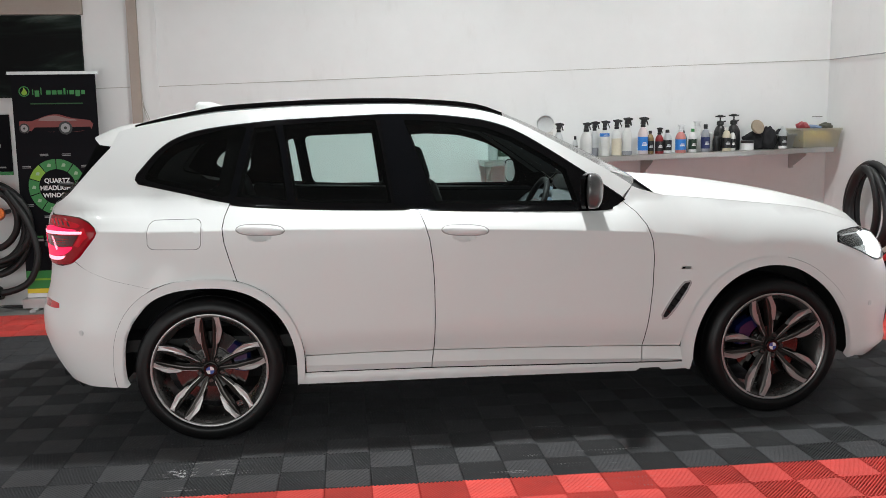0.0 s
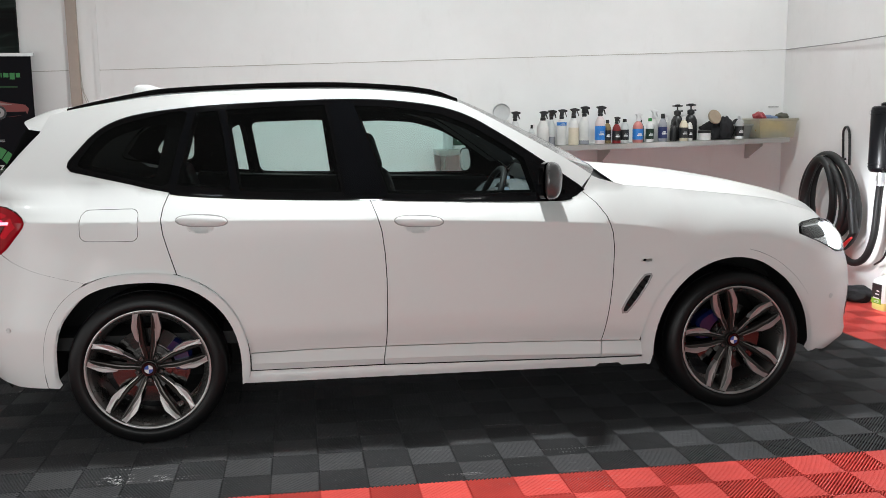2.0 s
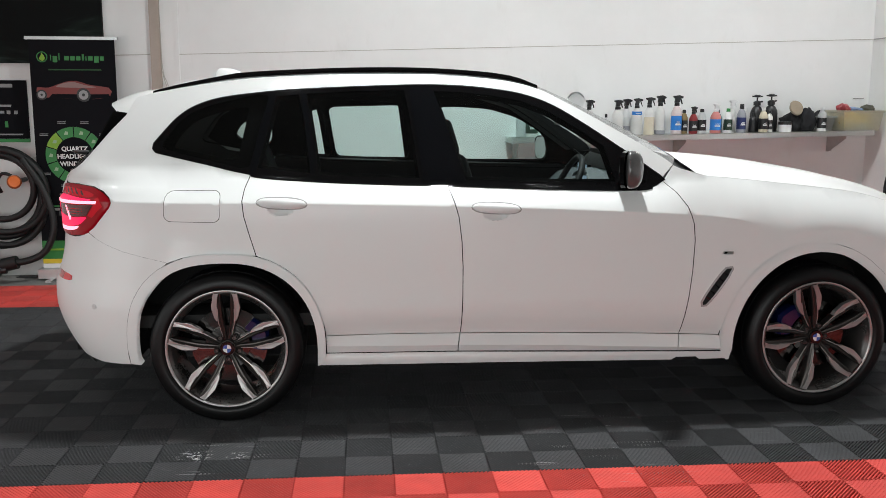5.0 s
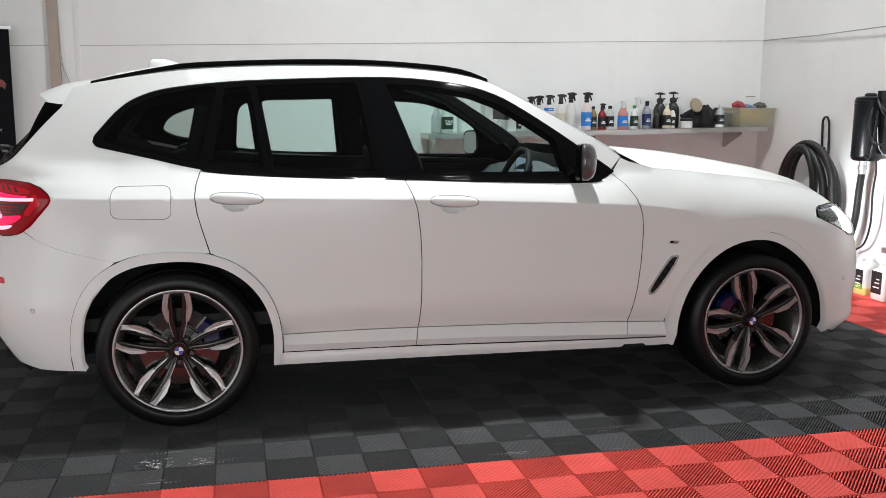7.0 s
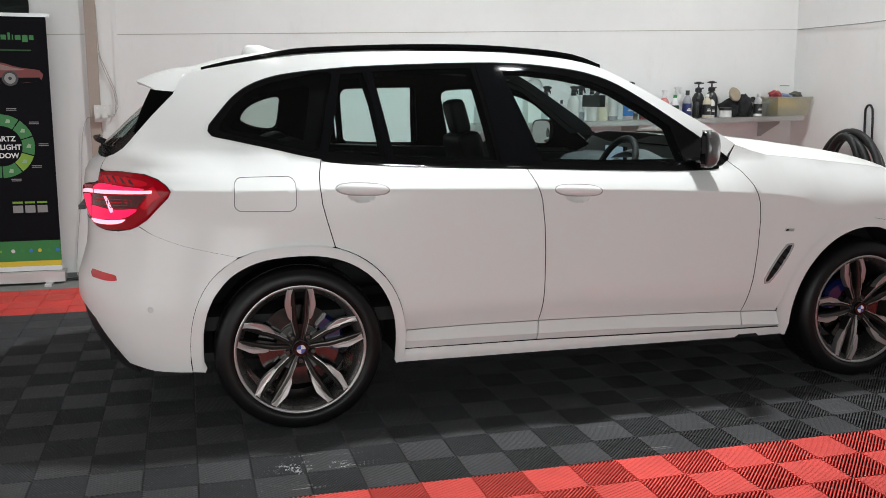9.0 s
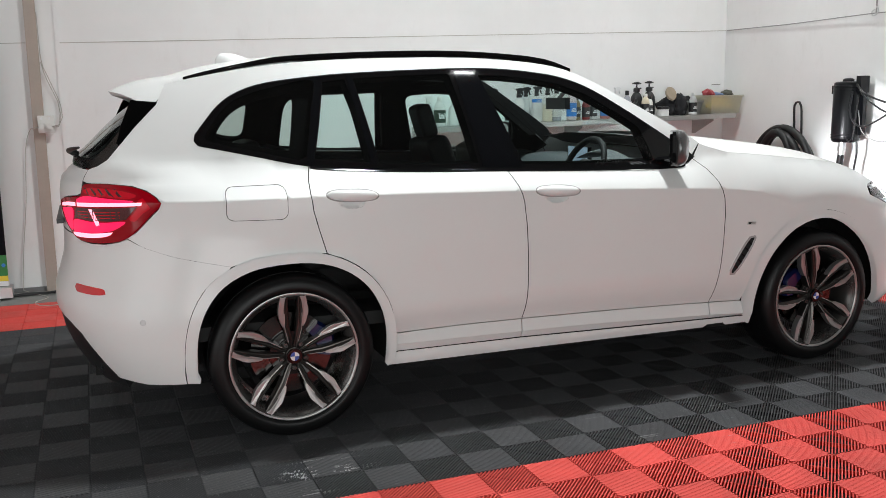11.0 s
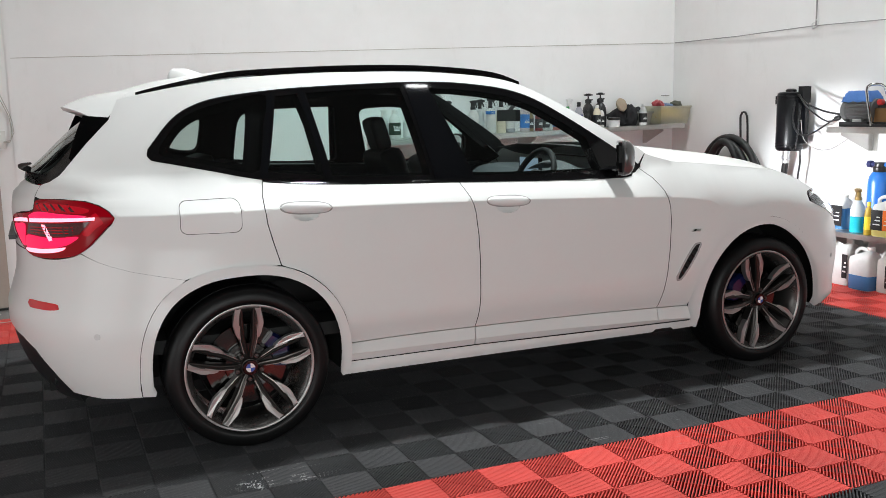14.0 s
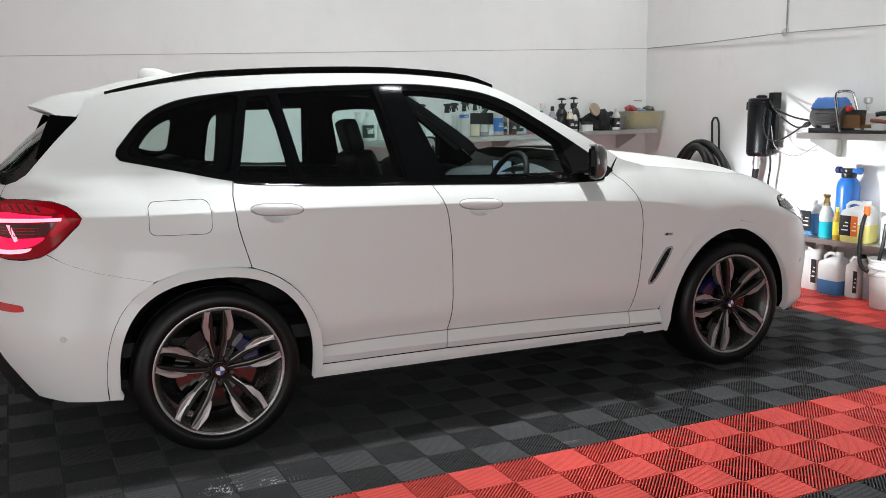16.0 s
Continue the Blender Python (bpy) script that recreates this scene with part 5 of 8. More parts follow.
# ---------------------------------------------------------------- wheels
def wheel_build(cx, side, turn, name_x):
    """One wheel with its brake; side -1 is the side that the camera passes."""
    hub_y = YC + side * 0.90
    base = Matrix.Translation((cx, hub_y, HUB_Z)) @ (Matrix.Identity(4) if side < 0 else Matrix.Rotation(math.pi, 4, "Z"))
    axis = base @ Euler((radians(90), 0, 0)).to_matrix().to_4x4()      # z of the profile points outwards
    bm = bmesh.new()
    tyre_profile = [(0.268, -0.235), (0.275, -0.245), (0.30, -0.252), (0.335, -0.248), (0.352, -0.236), (0.3585, -0.215), (0.3595, -0.13), (0.3585, -0.04), (0.354, -0.016),
                    (0.343, -0.002), (0.325, 0.007), (0.303, 0.010), (0.290, 0.007), (0.284, 0.0), (0.279, -0.004), (0.272, -0.012)]
    revolve(bm, tyre_profile, 72, axis)
    wheel = part("wheel", bm, RUBBER, car, "grey alloy wheel with five double spokes, bright blades and a black tyre", smooth=40)
    # tread blocks along the outer shoulder
    bm = bmesh.new()
    for i in range(60):
        a = 2 * math.pi * i / 60
        m = axis @ Matrix.Rotation(a, 4, "Z")
        box(bm, 0.350, -0.0155, -0.16, 0.3600, 0.0155, -0.066, m)
    part("tread", bm, RUBBER, wheel)
    bm = bmesh.new()
    revolve(bm, [(0.273, -0.006), (0.281, -0.002), (0.2815, 0.002), (0.278, 0.0035), (0.271, 0.001), (0.268, -0.006)], 72, axis)
    part("rim_edge", bm, MACHINED, wheel, smooth=50)
    bm = bmesh.new()
    revolve(bm, [(0.269, -0.003), (0.264, -0.010), (0.256, -0.016), (0.254, -0.022), (0.246, -0.030), (0.243, -0.09), (0.240, -0.20), (0.25, -0.235)], 72, axis)
    part("rim_barrel", bm, BARREL, wheel, smooth=50)
    # spokes: two grey ribs with an open slot between them, bright machined blades outside them at the rim
    face = lambda r: 0.0015 + 0.026 * ((0.272 - r) / 0.22) ** 1.3 if r < 0.272 else 0.0015
    RIB = ((0.036, 0.000, 0.016), (0.060, 0.001, 0.022), (0.090, 0.006, 0.0295), (0.120, 0.012, 0.0370), (0.150, 0.0155, 0.0385), (0.190, 0.0180, 0.0385), (0.235, 0.0200, 0.0385), (0.274, 0.0215, 0.0380))
    for k in range(5):
        rot = base @ Matrix.Rotation(-radians(turn + 72 * k - 90), 4, "Y")
        spoke = bmesh.new()
        rows = []
        for r, w in ((0.030, 0.014), (0.060, 0.016), (0.085, 0.014), (0.105, 0.011)):
            y = face(r) + 0.016
            rows.append([(-w, y + 0.035, r), (-w, y, r), (w, y, r), (w, y + 0.035, r)])
        grid_mesh(spoke, rows)
        bmesh.ops.transform(spoke, matrix=rot, verts=spoke.verts)
        sp = part("spoke", spoke, CHANNEL, wheel, smooth=25)
        for sg in (-1, 1):
            rib = bmesh.new()
            rows = []
            for r, t0, t1 in RIB:
                y, d = face(r), t1 - t0
                rows.append([(sg * (t0 - 0.001), y + 0.046, r), (sg * t0, y + 0.012, r), (sg * (t0 + 0.20 * d), y + 0.0045, r), (sg * (t0 + 0.42 * d), y + 0.0030, r), (sg * (t0 + 0.60 * d), y + 0.0055, r),
                             (sg * (t1 - 0.10 * d), y + 0.0005, r), (sg * t1, y + 0.0015, r), (sg * (t1 + 0.001), y + 0.048, r)])
            grid_mesh(rib, rows)
            bmesh.ops.transform(rib, matrix=rot, verts=rib.verts)
            part("spoke_rib", rib, GREY_METAL, sp, smooth=18)
            line = bmesh.new()
            rows = []
            for r, t0, t1 in RIB[1:6]:
                y = face(r)
                rows.append([(sg * (t1 - 0.0028), y + 0.002, r), (sg * (t1 - 0.0022), y - 0.0012, r), (sg * (t1 + 0.0004), y - 0.0010, r), (sg * (t1 + 0.0012), y + 0.003, r)])
            grid_mesh(line, rows)
            bmesh.ops.transform(line, matrix=rot, verts=line.verts)
            part("spoke_edge", line, RIB_EDGE, sp, "thin bright edge")
            blade = bmesh.new()
            pts = [(0.2745, 0.0290), (0.2745, 0.0530), (0.205, 0.0655), (0.190, 0.0655), (0.148, 0.0545), (0.130, 0.0450), (0.130, 0.0385), (0.150, 0.0385), (0.205, 0.0405), (0.245, 0.0360), (0.262, 0.0300)]
            a = [blade.verts.new((sg * t, face(r) - 0.0025, r)) for r, t in pts]
            b = [blade.verts.new((sg * t * 0.97, face(r) + 0.034, r)) for r, t in pts]
            blade.faces.new(a)
            blade.faces.new(b[::-1])
            for i in range(len(a)):
                blade.faces.new((a[i], b[i], b[(i + 1) % len(a)], a[(i + 1) % len(a)]))
            bmesh.ops.transform(blade, matrix=rot, verts=blade.verts)
            part("spoke_blade", blade, MACHINED, sp, "machined bright blade", bevel=0.0016)
        cap = bmesh.new()
        rows = []
        for t in np.linspace(-0.050, 0.050, 9):
            up = math.sqrt(0.2765 ** 2 - t * t)
            rows.append([(t, 0.012, up - 0.0105), (t, -0.0015, up - 0.0095), (t, -0.0015, up), (t, 0.012, up)])
        grid_mesh(cap, rows)
        bmesh.ops.transform(cap, matrix=rot, verts=cap.verts)
        part("spoke_foot", cap, GREY_METAL, sp)
    # hub
    bm = bmesh.new()
    revolve(bm, [(0.062, -0.085), (0.066, -0.060), (0.058, -0.048), (0.040, -0.036), (0.036, -0.022), (0.0, -0.022)], 40, axis)
    hub = part("hub", bm, GREY_METAL, wheel, smooth=40)
    bm = bmesh.new()
    revolve(bm, [(0.0335, -0.022), (0.0335, -0.012), (0.031, -0.009), (0.0235, -0.009), (0.0225, -0.010), (0, -0.010)], 32, axis)
    cap = part("centre_cap", bm, BLACK_GLOSS, hub, smooth=40)
    for q in range(4):
        bm = bmesh.new()
        c = bm.verts.new((0, 0, -0.0085))
        arc = [bm.verts.new((0.0195 * math.cos(radians(90 * q + d)), 0.0195 * math.sin(radians(90 * q + d)), -0.0085)) for d in range(0, 91, 15)]
        for i in range(6):
            bm.faces.new((c, arc[i], arc[i + 1]))
        bmesh.ops.transform(bm, matrix=axis, verts=bm.verts)
        part("cap_quarter", bm, BADGE_WHITE if q % 2 == 0 else BADGE_BLUE, hub)
    for k in range(5):
        a = radians(turn + 36 + 72 * k)
        m = axis @ Matrix.Translation((0.056 * math.cos(a), 0.056 * math.sin(a), -0.03))
        bm = bmesh.new()
        revolve(bm, [(0.012, -0.03), (0.012, 0.0), (0.0095, 0.003), (0.006, 0.003), (0.005, -0.004), (0, -0.004)], 6, m)
        part("wheel_bolt", bm, BARREL, wheel)
    # tyre valve
    va = radians(turn + 180 + 14)
    bm = bmesh.new()
    tube(bm, [axis @ Vector((0.248 * math.cos(va), 0.248 * math.sin(va), -0.035)), axis @ Vector((0.232 * math.cos(va), 0.232 * math.sin(va), -0.012))], 0.005, 8)
    part("tyre_valve", bm, BLACK_PLASTIC, wheel, smooth=50)
    # brake
    bm = bmesh.new()
    revolve(bm, [(0.178, -0.120), (0.178, -0.090), (0.100, -0.090), (0.098, -0.075), (0.06, -0.072), (0.0, -0.072)], 56, axis)
    part("brake_disc", bm, DISC, wheel, smooth=30)
    bm = bmesh.new()
    where = 150 if cx > 1 else 20
    for d0 in (where,):
        rows = []
        for d in np.linspace(d0 - 28, d0 + 28, 9):
            a, k = radians(d), 1 - 0.12 * abs(d - d0) / 28
            rows.append([((0.110) * math.cos(a), 0.110 * math.sin(a), -0.09), (0.115 * math.cos(a), 0.115 * math.sin(a), -0.058 - 0.01 * (1 - k)),
                         (0.185 * k * math.cos(a), 0.185 * k * math.sin(a), -0.050), (0.200 * k * math.cos(a), 0.200 * k * math.sin(a), -0.07), (0.200 * k * math.cos(a), 0.200 * k * math.sin(a), -0.13)])
        vs = grid_mesh(bm, rows)
        bm.faces.new(vs[0])
        bm.faces.new(vs[-1][::-1])
    bmesh.ops.transform(bm, matrix=axis, verts=bm.verts)
    part("brake_caliper", bm, BLUE_PAINT, wheel, "blue brake caliper", smooth=30)
    return wheel


for cx, turn in ((REAR_X, 90.0), (FRONT_X, 106.0)):
    for side in (-1, 1):
        wheel_build(cx, side, turn, "")


# ---------------------------------------------------------------- cabin
def seat_parts(cy, x0, width, group_label, down=0.0):
    """Seat base, backrest and headrest with rounded edges."""
    def pad(lo, hi, m=None, k=0.05):
        bm = bmesh.new()
        box(bm, *lo, *hi)
        bmesh.ops.bevel(bm, geom=list(bm.edges), offset=k, segments=4, profile=0.6, affect="EDGES", clamp_overlap=True)
        if m is not None:
            bmesh.ops.transform(bm, matrix=m, verts=bm.verts)
        return bm
    w = width / 2
    part("seat_cushion", pad((x0, cy - w, 0.55), (x0 + 0.52, cy + w, 0.70)), LEATHER, car, smooth=40)
    lean = Matrix.Translation((x0 + 0.06, cy, 0.66)) @ Matrix.Rotation(radians(-17), 4, "Y")
    back = pad((-0.11, -w, 0), (0.03, w, 0.60))
    for v in back.verts:
        v.co.y *= 1 - 0.34 * max(0.0, (v.co.z - 0.30) / 0.30) ** 2
    bmesh.ops.transform(back, matrix=lean, verts=back.verts)
    part("seat_back", back, LEATHER, car, smooth=40)
    part("headrest", pad((-0.080, -min(w, 0.098), 0.590 + down), (0.015, min(w, 0.098), 0.790 + down), lean, 0.046), LEATHER, car, smooth=40)
    for k in (-0.05, 0.05):
        bm = bmesh.new()
        tube(bm, [lean @ Vector((-0.03, k, 0.56 + down)), lean @ Vector((-0.03, k, 0.68 + down))], 0.007, 8)
        part("headrest_rod", bm, CHROME, car, smooth=50)


seat_parts(YC - 0.37, 1.24, 0.50, "")
seat_parts(YC + 0.37, 1.24, 0.50, "")
seat_parts(YC - 0.36, 0.16, 0.52, "", -0.25)
seat_parts(YC + 0.36, 0.16, 0.52, "", -0.25)
# dashboard
bm = bmesh.new()
prof = [(2.27, 1.03), (2.16, 1.085), (2.03, 1.10), (1.88, 1.075), (1.82, 1.02), (1.84, 0.93), (1.90, 0.80), (1.96, 0.60), (2.27, 0.55)]
rows = [[(x + 0.03 * (abs(u) ** 2), YC + 0.80 * u, z - 0.02 * abs(u) ** 3) for x, z in smooth_line(prof, 0.05)] for u in np.linspace(-1, 1, 13)]
vs = grid_mesh(bm, rows)
part("dashboard", bm, DASH, car, smooth=40)
bm = bmesh.new()
box(bm, 1.875, YC - 0.14, 1.055, 1.895, YC + 0.10, 1.155)
part("dash_screen_housing", bm, BLACK_GLOSS, car, smooth=30, bevel=0.006)
bm = bmesh.new()
v = [bm.verts.new(p) for p in ((1.8735, YC - 0.13, 1.065), (1.8735, YC + 0.09, 1.065), (1.8735, YC + 0.09, 1.155), (1.8735, YC - 0.13, 1.155))]
bm.faces.new(v)
part("dash_screen", bm, SCREEN, car, "lit dashboard screen")
bm = bmesh.new()
rows = []
for u in np.linspace(-1, 1, 9):
    rows.append([(1.78 + 0.14 * q, YC - 0.37 + 0.20 * u, 1.10 + 0.06 * (1 - u * u) * math.sin(math.pi * (0.25 + 0.6 * q))) for q in np.linspace(0, 1, 6)])
grid_mesh(bm, rows)
part("instrument_hood", bm, DASH, car, smooth=50)
# steering wheel
m = Matrix.Translation((1.70, YC - 0.37, 1.045)) @ Matrix.Rotation(radians(-66), 4, "Y")
bm = bmesh.new()
tube(bm, [m @ Vector((0.185 * math.cos(a), 0.185 * math.sin(a), 0)) for a in np.linspace(0, 2 * math.pi, 40)[:-1]], 0.0165, 10, True)
steer = part("steering_wheel", bm, LEATHER, car, smooth=60)
bm = bmesh.new()
revolve(bm, [(0.075, -0.03), (0.07, 0.012), (0.05, 0.026), (0, 0.03)], 20, m)
for a in (0, math.pi, -math.pi / 2 + math.pi):
    d = Vector((math.cos(a + math.pi / 2), math.sin(a + math.pi / 2), 0))
    tube(bm, [m @ (d * 0.05), m @ (d * 0.18)], [0.022, 0.014], 8)
part("steering_hub", bm, BLACK_PLASTIC, steer, smooth=50)
bm = bmesh.new()
tube(bm, [m @ Vector((0, 0, -0.02)), m @ Vector((0, 0, -0.22))], 0.035, 10)
part("steering_column", bm, INTERIOR, car, smooth=50)
# linings of the windscreen pillars
panel("pillar_lining", [(x, z + 0.002) for x, z in DLO if 0.95 < x < 2.07] + [(2.11, 1.195)] + [(x, z - 0.006) for x, z in ROOF_EDGE[::-1] if 0.95 < x < 2.10], INTERIOR, car, mirror=True, out=-0.035, depth=0.0)
# rear-view mirror
bm = bmesh.new()
box(bm, 1.735, YC - 0.115, 1.370, 1.765, YC + 0.115, 1.435)
part("rear_view_mirror", bm, BLACK_PLASTIC, car, smooth=40, bevel=0.012)
bm = bmesh.new()
tube(bm, [(1.755, YC, 1.425), (1.80, YC, 1.475)], 0.012, 8)
part("mirror_stem", bm, BLACK_PLASTIC, car, smooth=40)
boxed("centre_console", (0.75, YC - 0.12, 0.50), (1.85, YC + 0.12, 0.83), INTERIOR, car, bevel=0.03)
boxed("cabin_floor", (-0.55, YC - 0.80, 0.44), (2.2, YC + 0.80, 0.50), HEADLINER, car)
boxed("parcel_shelf", (-0.62, YC - 0.66, 1.08), (-0.05, YC + 0.66, 1.10), HEADLINER, car)


# ---------------------------------------------------------------- the room
BACK, RIGHT, FRONT = 3.80, 5.22, FRONT_Y


def slab(name, lo, hi, mat, label=""):
    ob = boxed(name, lo, hi, mat)
    return tagged(ob, label, "wall" if "wall" in name else name.split("_")[0], kind="structure")


slab("wall_back", (LEFT - 0.2, BACK, 0), (RIGHT + 0.2, BACK + 0.2, CEILING), WALL, "white painted panel wall with a joint line")
slab("wall_right", (RIGHT, FRONT, 0), (RIGHT + 0.2, BACK, CEILING), WALL, "white painted wall")
# unseen left wall, white and close so that it bounces light onto the car's rear
slab("wall_left", (LEFT - 0.2, SIDE_FILL_OPENING[1], 0), (LEFT, BACK, CEILING), WALL, "unseen white painted wall, set close to bounce light on the car")
slab("wall_left_front", (LEFT - 0.2, FRONT, 0), (LEFT, SIDE_FILL_OPENING[0], CEILING), WALL, "unseen white painted wall, set close to bounce light on the car")
slab("wall_left_top", (LEFT - 0.2, SIDE_FILL_OPENING[0], SIDE_FILL_OPENING[2]), (LEFT, SIDE_FILL_OPENING[1], CEILING), WALL, "unseen white painted wall above an added fill light")
dark_wall = surface("dark_wall_behind", (0.16, 0.13, 0.11), 0.8, vary=0.25)
# unseen wall, left open in the middle for the added fill light
slab("wall_front", (LEFT - 0.2, FRONT - 0.2, 0), (FILL_OPENING[0], FRONT, CEILING), dark_wall, "unseen plain dark wall beside an added fill light")
slab("wall_front_side", (FILL_OPENING[1], FRONT - 0.2, 0), (RIGHT + 0.2, FRONT, CEILING), dark_wall, "unseen plain dark wall beside an added fill light")
slab("wall_front_top", (FILL_OPENING[0], FRONT - 0.2, FILL_OPENING[2]), (FILL_OPENING[1], FRONT, CEILING), dark_wall, "unseen plain dark wall above an added fill light")
slab("ceiling", (LEFT - 0.2, FRONT - 0.2, CEILING), (RIGHT + 0.2, BACK + 0.2, CEILING + 0.15), surface("ceiling_boards", (0.07, 0.055, 0.045), 0.85, vary=0.25))
slab("floor", (LEFT - 0.2, FRONT - 0.2, -0.15), (RIGHT + 0.2, BACK + 0.2, -0.0205), TILE_BASE, "floor of interlocking ribbed plastic tiles")
floor = bpy.data.objects["floor"]
slab("floor_border", (LEFT + 0.001, 3.347, -0.0200), (RIGHT - 0.001, BACK - 0.001, -0.0005), surface("concrete", (0.22, 0.22, 0.21), 0.9, vary=0.2, bump=0.2), "bare grey concrete between the tiles and the wall")

lamp_body = surface("lamp_body", (0.12, 0.12, 0.12), 0.4, metal=0.5)
lamp_glow = glow("lamp_diffuser", (1.0, 0.95, 0.88), 5.0)
for lx, ly, power, wide, spread in LAMPS:
    bm = bmesh.new()
    k = wide / 0.36
    revolve(bm, [(0, 0), (0.03, 0), (0.03, -0.05), (0.10 * k, -0.06), (0.20 * k, -0.10), (0.21 * k, -0.165), (0.19 * k, -0.175), (0.185 * k, -0.16), (0, -0.16)], 36, Matrix.Translation((lx, ly, CEILING)))
    lamp = part("ceiling_light", bm, lamp_body, None, smooth=30)
    tagged(lamp, "unseen round high-bay ceiling light, one of three, two of them added fill", "ceiling light", "ceiling lights")
    bm = bmesh.new()
    revolve(bm, [(0.175 * k, -0.168), (0.05 * k, -0.172), (0.045 * k, -0.165)], 36, Matrix.Translation((lx, ly, CEILING)))
    part("diffuser", bm, lamp_glow, lamp, smooth=30)
for lx, ly, power in TUBES:
    bm = bmesh.new()
    box(bm, lx - 0.16, ly - 0.05, CEILING - 0.09, lx + 0.16, ly + 0.05, CEILING - 0.0005)
    lamp = part("tube_light", bm, lamp_body, None, smooth=30, bevel=0.01)
    tagged(lamp, "short tube light under the ceiling, switched on", "ceiling light", "tube lights")
    bm = bmesh.new()
    tube(bm, [(lx - 0.14, ly, CEILING - 0.105), (lx + 0.14, ly, CEILING - 0.105)], 0.012, 10)
    part("tube", bm, lamp_glow, lamp, smooth=50)

# headlamp beams on the wall ahead
for flip in (-1, 1):
    spot_lamp("headlamp_beam", look((3.80, YC + flip * 0.66, 0.86), (5.2, YC + flip * 0.75, 0.70)), 120, 74, 0.5, 0.03, (0.93, 0.96, 1.0))

# ---------------------------------------------------------------- floor tiles
TILE, ROW0, COL0 = 0.40, -0.655, 2.355


def tile_mesh(name, mat):
    """Four squares of slanting ribs that meet in diamonds, each square with one thin spine across its ribs."""
    verts, faces = [], []
    pitch, h = 0.2 * math.sqrt(2) / 23, 0.0996
    section = [(-0.34, -0.019), (-0.5, -0.0022), (-0.44, -0.0006), (0.0, 0.0), (0.44, -0.0006), (0.5, -0.0022), (0.34, -0.019)]

    def add(cx, cy, along, width, half, lift=0.0):
        nx, ny = -along[1], along[0]
        b, n = len(verts), len(section)
        for end in (-half, half):
            for q, z in section:
                verts.append((cx + along[0] * end + nx * q * width, cy + along[1] * end + ny * q * width, z + lift))
        for k in range(n - 1):
            faces.append((b + k, b + n + k, b + n + k + 1, b + k + 1))
        faces.append(tuple(b + k for k in range(n)))
        faces.append(tuple(b + n + k for k in reversed(range(n))))
    for qx in (0, 1):
        for qy in (0, 1):
            ox, oy = qx * 0.2 + 0.1, qy * 0.2 + 0.1
            lean = -1 if (qx + qy) % 2 else 1
            rib = 0.0110 if lean < 0 else 0.0056
            along, across = (math.sqrt(0.5), lean * math.sqrt(0.5)), (-lean * math.sqrt(0.5), math.sqrt(0.5))
            for i in range(-11, 12):
                off = i * pitch
                half = h * math.sqrt(2) - abs(off) - rib * 0.35
                if half > 0.002:
                    add(ox + across[0] * off, oy + across[1] * off, along, rib, half)
            add(ox, oy, across, 0.0026, h * math.sqrt(2), -0.0022)
    me = bpy.data.meshes.new(name)
    me.from_pydata(verts, [], faces)
    me.materials.append(mat)
    return me, verts, faces


tile_black, tv, tf = tile_mesh("tile", TILE_BLACK)
tile_red, _, _ = tile_mesh("tile", TILE_RED)


def is_red(i, j):
    """Red strips: one along the near side, one along the back wall and one along the right-hand wall."""
    x, y = COL0 + i * TILE + 0.2, ROW0 + j * TILE + 0.2
    if -2 <= j < 0:
        return True
    if j < -2:
        return False
    return y > 2.45 or (x > 4.35) or x < -1.95


cells = []
for i in range(-18, 8):
    for j in range(-9, 12):
        x, y = COL0 + i * TILE, ROW0 + j * TILE
        if j > 9 or x > RIGHT - 0.02 or x + TILE < LEFT or y > BACK - 0.02 or y < -4.4:
            continue
        d = math.hypot(x + 0.2 - 1.6, (y + 0.2 + 0.6) * 1.3)
        cells.append((d, i, j, x, y))
cells.sort()
joined = {TILE_BLACK.name: ([], []), TILE_RED.name: ([], [])}
for n, (d, i, j, x, y) in enumerate(cells):
    red = is_red(i, j)
    if n < 290 and x + TILE < RIGHT and y + TILE < BACK:
        ob = new("tile", tile_red if red else tile_black)
        ob.matrix_basis = Matrix.Translation((x, y, 0))
        hang(ob, floor)
    else:
        vv, ff = joined[(TILE_RED if red else TILE_BLACK).name]
        b = len(vv)
        vv.extend([(min(a + x, RIGHT), min(c + y, BACK), z) for a, c, z in tv])
        ff.extend([tuple(k + b for k in f) for f in tf])
for nm, (vv, ff) in joined.items():
    me = bpy.data.meshes.new("tile_field")
    me.from_pydata(vv, [], ff)
    me.materials.append(bpy.data.materials[nm])
    tagged(hang(new("tile_field", me), floor), "ribbed floor tiles", kind="stuff")


# ---------------------------------------------------------------- things in the room
def plastic(name, colour, rough=0.35, vary=0.06):
    return surface(name, colour, rough, vary=vary, fine=60)


def milky(name, colour, through=0.35, rough=0.35):
    """Cloudy translucent plastic."""
    mat, nodes, links, bsdf = material(name)
    n = noise_node(nodes, links, 9.0, 3)
    lo, hi = tuple(c * 0.9 for c in colour), tuple(min(1, c * 1.06) for c in colour)
    col = ramp(nodes, links, n.outputs["Fac"], [(0.3, lo), (0.7, hi)])
    links.new(col.outputs["Color"], bsdf.inputs["Base Color"])
    setin(bsdf, Roughness=rough, Transmission_Weight=through, IOR=1.3)
    return mat


